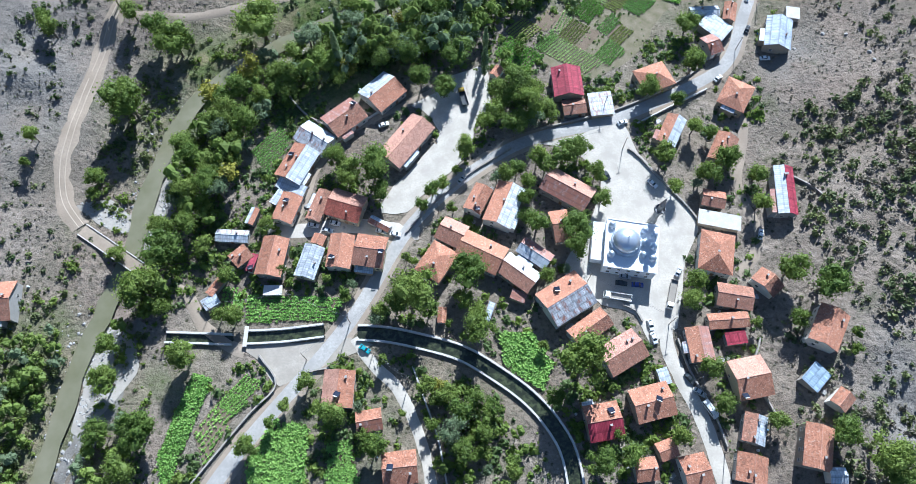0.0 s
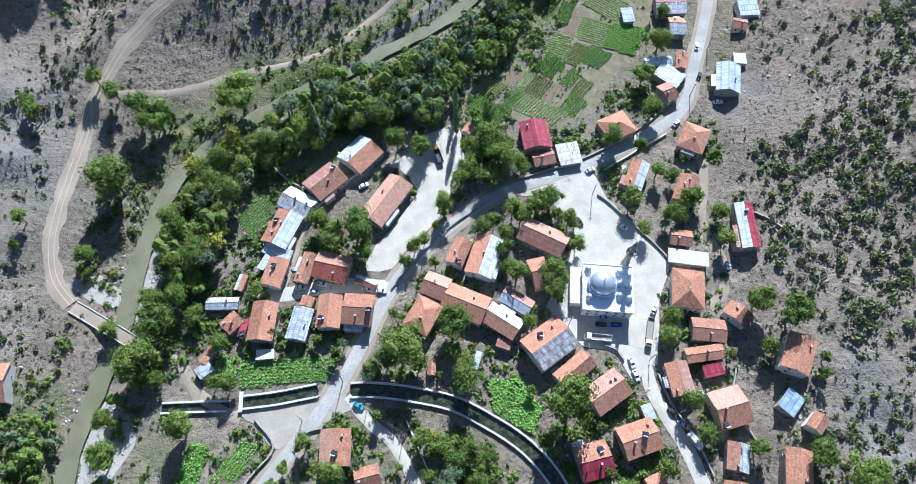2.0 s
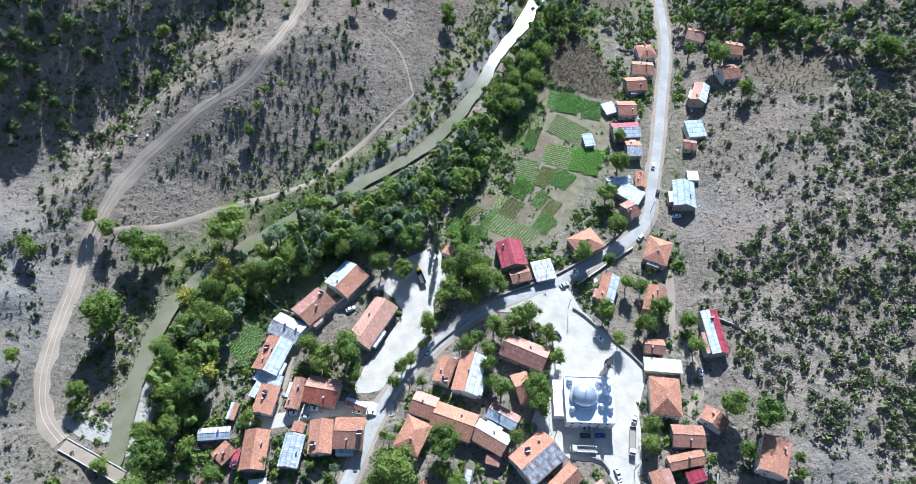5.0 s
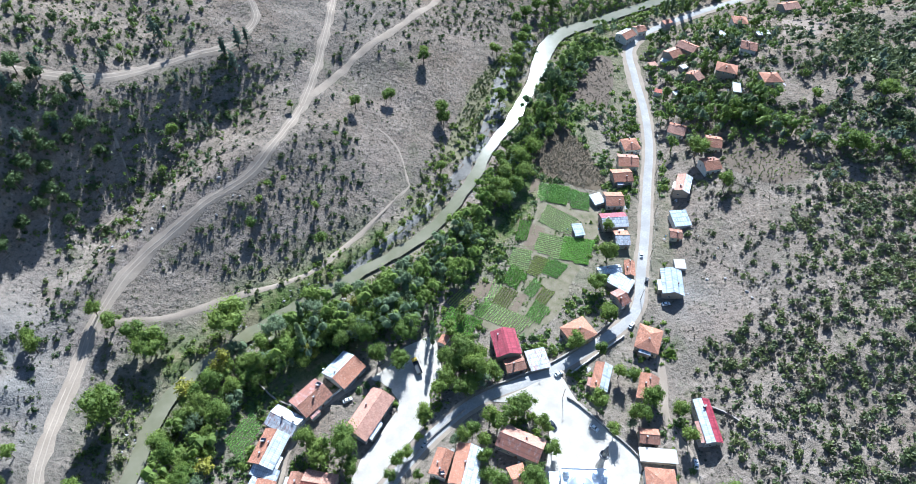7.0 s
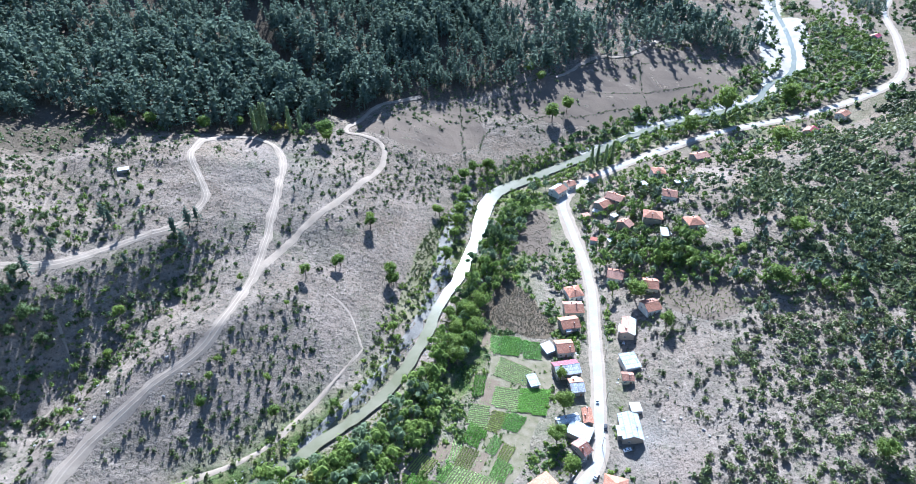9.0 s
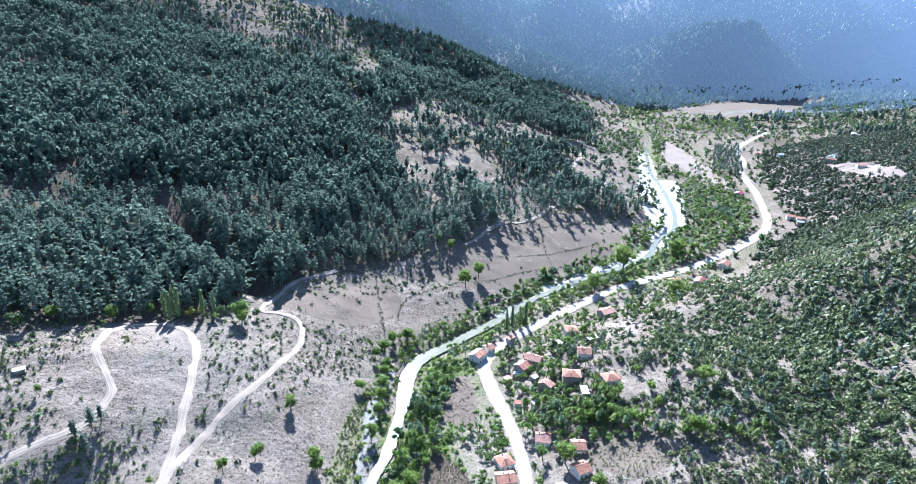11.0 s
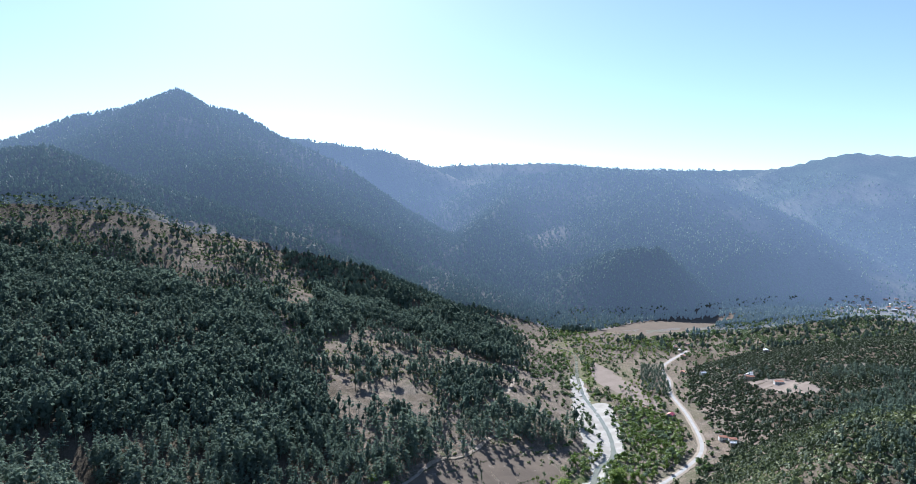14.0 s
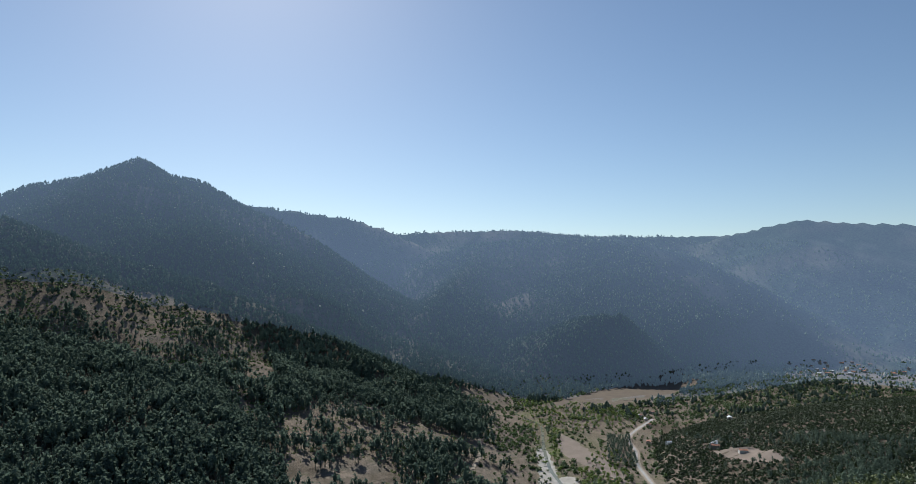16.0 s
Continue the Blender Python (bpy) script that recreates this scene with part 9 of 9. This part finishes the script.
def river_stones():
    """Loose pale stones in and beside the shallow river."""
    rng = np.random.default_rng(73)
    x, y = sample(rng, 70000, -175, 140, -20, 440)
    d, _, _ = to_line(x, y, RIVER)
    keep = (d > 1.5) & (d < 11) & (rng.uniform(0, 1, x.size) < np.clip(0.25 + 0.9 * fractal(x, y, 18, 3, 77) - (d - 3) / 30, 0, 1))
    x, y = x[keep], y[keep]
    u, v = sample(rng, 9000, -146, -104, 22, 126)
    banks = np.logical_or.reduce([inside(u, v, o) for o in BANKS])
    x, y = np.concatenate([x, u[banks]]), np.concatenate([y, v[banks]])
    stones = [ball((0, 0, 0), 1.0, 2, 5, 0.6) for _ in range(5)]
    put_stuff("river_stones", "loose pale grey stones along the river", "stones", stones, x, y, 0.18 + 0.75 * rng.uniform(0, 1, x.size) ** 3, M_LIMESTONE, rng, 0.0)


river_stones()


# ---- clutter round the houses ----
M_PLANK = grained("weathered_planks", (0.34, 0.27, 0.19, 1), (0.24, 0.185, 0.13, 1), 1.5, 9.0, 0.9, tint=0.3)
M_TARP = grained("blue_plastic", (0.07, 0.20, 0.36, 1), (0.10, 0.26, 0.42, 1), 2.0, 8.0, 0.45)
M_WHITEPLASTIC = grained("white_plastic", (0.66, 0.67, 0.68, 1), (0.55, 0.56, 0.57, 1), 2.0, 8.0, 0.5)
PLANK = Solid().box((-1.3, -0.11, 0), (1.3, 0.11, 0.06)).mesh("plank", [M_PLANK])
TANK_BODY = Solid().turned([(0.40, 0), (0.44, 0.08), (0.44, 1.0), (0.38, 1.12), (0.16, 1.18)], 12).mesh("tank_body", [M_WHITEPLASTIC], True)
BARREL_BODY = Solid().turned([(0.28, 0), (0.30, 0.3), (0.29, 0.33), (0.30, 0.6), (0.29, 0.63), (0.28, 0.9)], 12).mesh("barrel_body", [M_TARP], True)
LID = Solid().turned([(0.17, 0), (0.17, 0.05), (0.05, 0.07)], 12).mesh("lid", [M_STEEL])


def ribbed_sheet():
    s, n = Solid(), 16
    top = [(-0.9 + 1.8 * k / n, 0.04 * (k % 2)) for k in range(n + 1)]
    for (x0, z0), (x1, z1) in zip(top, top[1:]):
        s.hull([(x0, -0.5, z0), (x1, -0.5, z1), (x1, 0.5, z1), (x0, 0.5, z0)], [(x0, -0.5, z0 + 0.012), (x1, -0.5, z1 + 0.012), (x1, 0.5, z1 + 0.012), (x0, 0.5, z0 + 0.012)])
    return s.mesh("tin_sheet", [ROOFS["tinr"]])


TIN_SHEET = ribbed_sheet()


def heap_mesh(seed):
    rng = np.random.default_rng(seed)
    pieces = [ball((0, 0, 0.15), 1.0, 4, 9, 0.55)]
    for _ in range(26):
        a, r = rng.uniform(0, 6.28), rng.uniform(0, 1.15)
        pieces.append(ball((r * math.cos(a), r * math.sin(a), 0.62 * (1 - r / 1.25)), rng.uniform(0.10, 0.26), 2, 5, 0.8))
    v, t = join(pieces)
    return big_mesh("rubble", v, t, M_LIMESTONE)


HEAPS = [heap_mesh(k) for k in range(3)]


def clutter():
    rnd = random.Random(41)
    lanes = (ROAD, [(75.3, 72), (71.7, 55.8), (79.4, 32), (84.5, 8.7)], [(-37, 55.8), (-22, 39.7), (-12.4, 20.8), (-6, -12)])
    for hx, hy, hl, hw, turn in list(HOMES):
        if hy > 330 or hl * hw < 40:
            continue
        for _ in range(rnd.choice((1, 1, 2, 2, 3))):
            side, a = rnd.choice((-1, 1)), radians(turn)
            u, v = (rnd.uniform(-0.45, 0.45) * hl, side * (hw / 2 + rnd.uniform(1.0, 2.4))) if rnd.random() < 0.6 else (side * (hl / 2 + rnd.uniform(1.0, 2.4)), rnd.uniform(-0.45, 0.45) * hw)
            x, y = hx + u * math.cos(a) - v * math.sin(a), hy + u * math.sin(a) + v * math.cos(a)
            px, py = np.array([x]), np.array([y])
            if min(float(to_line(px, py, l)[0][0]) for l in lanes) < 6 or inside(px, py, PLAZA)[0] or inside(px, py, YARD)[0]:
                continue
            if any(abs((x - ox) * math.cos(radians(ot)) + (y - oy) * math.sin(radians(ot))) < ol / 2 + 0.6 and abs(-(x - ox) * math.sin(radians(ot)) + (y - oy) * math.cos(radians(ot))) < ow / 2 + 0.6 for ox, oy, ol, ow, ot in HOMES):
                continue
            z, spin = float(ground(x, y)), rnd.uniform(0, 360)
            kind = rnd.choice(("planks", "planks", "heap", "heap", "sheet", "tank", "barrel"))
            if kind == "planks":
                thing = tagged(new("plank_pile"), "loose pile of weathered grey planks", "planks", "plank piles")
                thing.matrix_basis = pose(x, y, z + 0.05, 0, 0, spin)
                for k in range(9):
                    part("plank", PLANK, thing, "", pose(rnd.uniform(-0.25, 0.25), (k % 4) * 0.27 - 0.4, 0.065 * (k // 4), 0, 0, rnd.uniform(-7, 7)))
            elif kind == "heap":
                thing = tagged(new("rubble", rnd.choice(HEAPS)), "mound of pale building rubble", "rubble", "rubble mounds")
                s = rnd.uniform(0.7, 1.6)
                thing.matrix_basis = Matrix.LocRotScale((x, y, z - 0.05), Euler((0, 0, radians(spin))), (s, s * 0.8, s * 0.7))
            elif kind == "sheet":
                thing = tagged(new("tin_sheet", TIN_SHEET), "rusty corrugated tin sheet lying by a house", "tin sheet", "loose tin sheets")
                thing.matrix_basis = Matrix.LocRotScale((x, y, z + 0.12), Euler((radians(rnd.uniform(-6, 6)), 0, radians(spin))), (1.3, 1.6, 1.0))
            else:
                thing = tagged(new("water_tank" if kind == "tank" else "barrel"), "white plastic water tank beside a house" if kind == "tank" else "blue plastic barrel beside a house", "tank" if kind == "tank" else "barrel", "tanks and barrels")
                thing.matrix_basis = pose(x, y, z - 0.03, 0, 0, spin)
                part("tank_body" if kind == "tank" else "barrel_body", TANK_BODY if kind == "tank" else BARREL_BODY, thing)
                part("lid", LID, thing, "", pose(0, 0, 1.17 if kind == "tank" else 0.88))


clutter()


def field_weeds():
    """Dry stalks and weeds standing on the fallow fields."""
    rng = np.random.default_rng(79)
    stalk = [leaves_at(unit(4) * 0.35 + np.array([0, 0, 0.35]), unit(4) + np.array([0, 0, 0.9]), RNG.uniform(0.5, 0.9, 4)) for _ in range(4)]
    for outline, count, mat, label in (([(83.4, 294.6), (111, 323), (119.6, 298.7), (124.1, 263.6), (109.4, 261.9), (88.2, 275.5)], 4200, M_DRYGRASS, "dry brown stalks on the fallow field"),
                                       ([(124, 350), (152, 393), (164, 390), (150, 340), (144, 332)], 1400, M_DRYGRASS, "sparse dry weeds on the bare field"),
                                       ([(201.9, 284.7), (224.6, 274.2), (236.2, 251.3), (224.6, 234.7), (202.1, 240.2), (194, 261.8)], 900, M_SCRUB, "small green weeds on the terraced orchard")):
        p = np.array(outline)
        x, y = sample(rng, count, p[:, 0].min(), p[:, 0].max(), p[:, 1].min(), p[:, 1].max())
        keep = inside(x, y, outline)
        put_stuff("field_weeds", label, "weeds", stalk, x[keep], y[keep], rng.uniform(0.35, 0.9, int(keep.sum())), mat, rng, 0.0)


field_weeds()
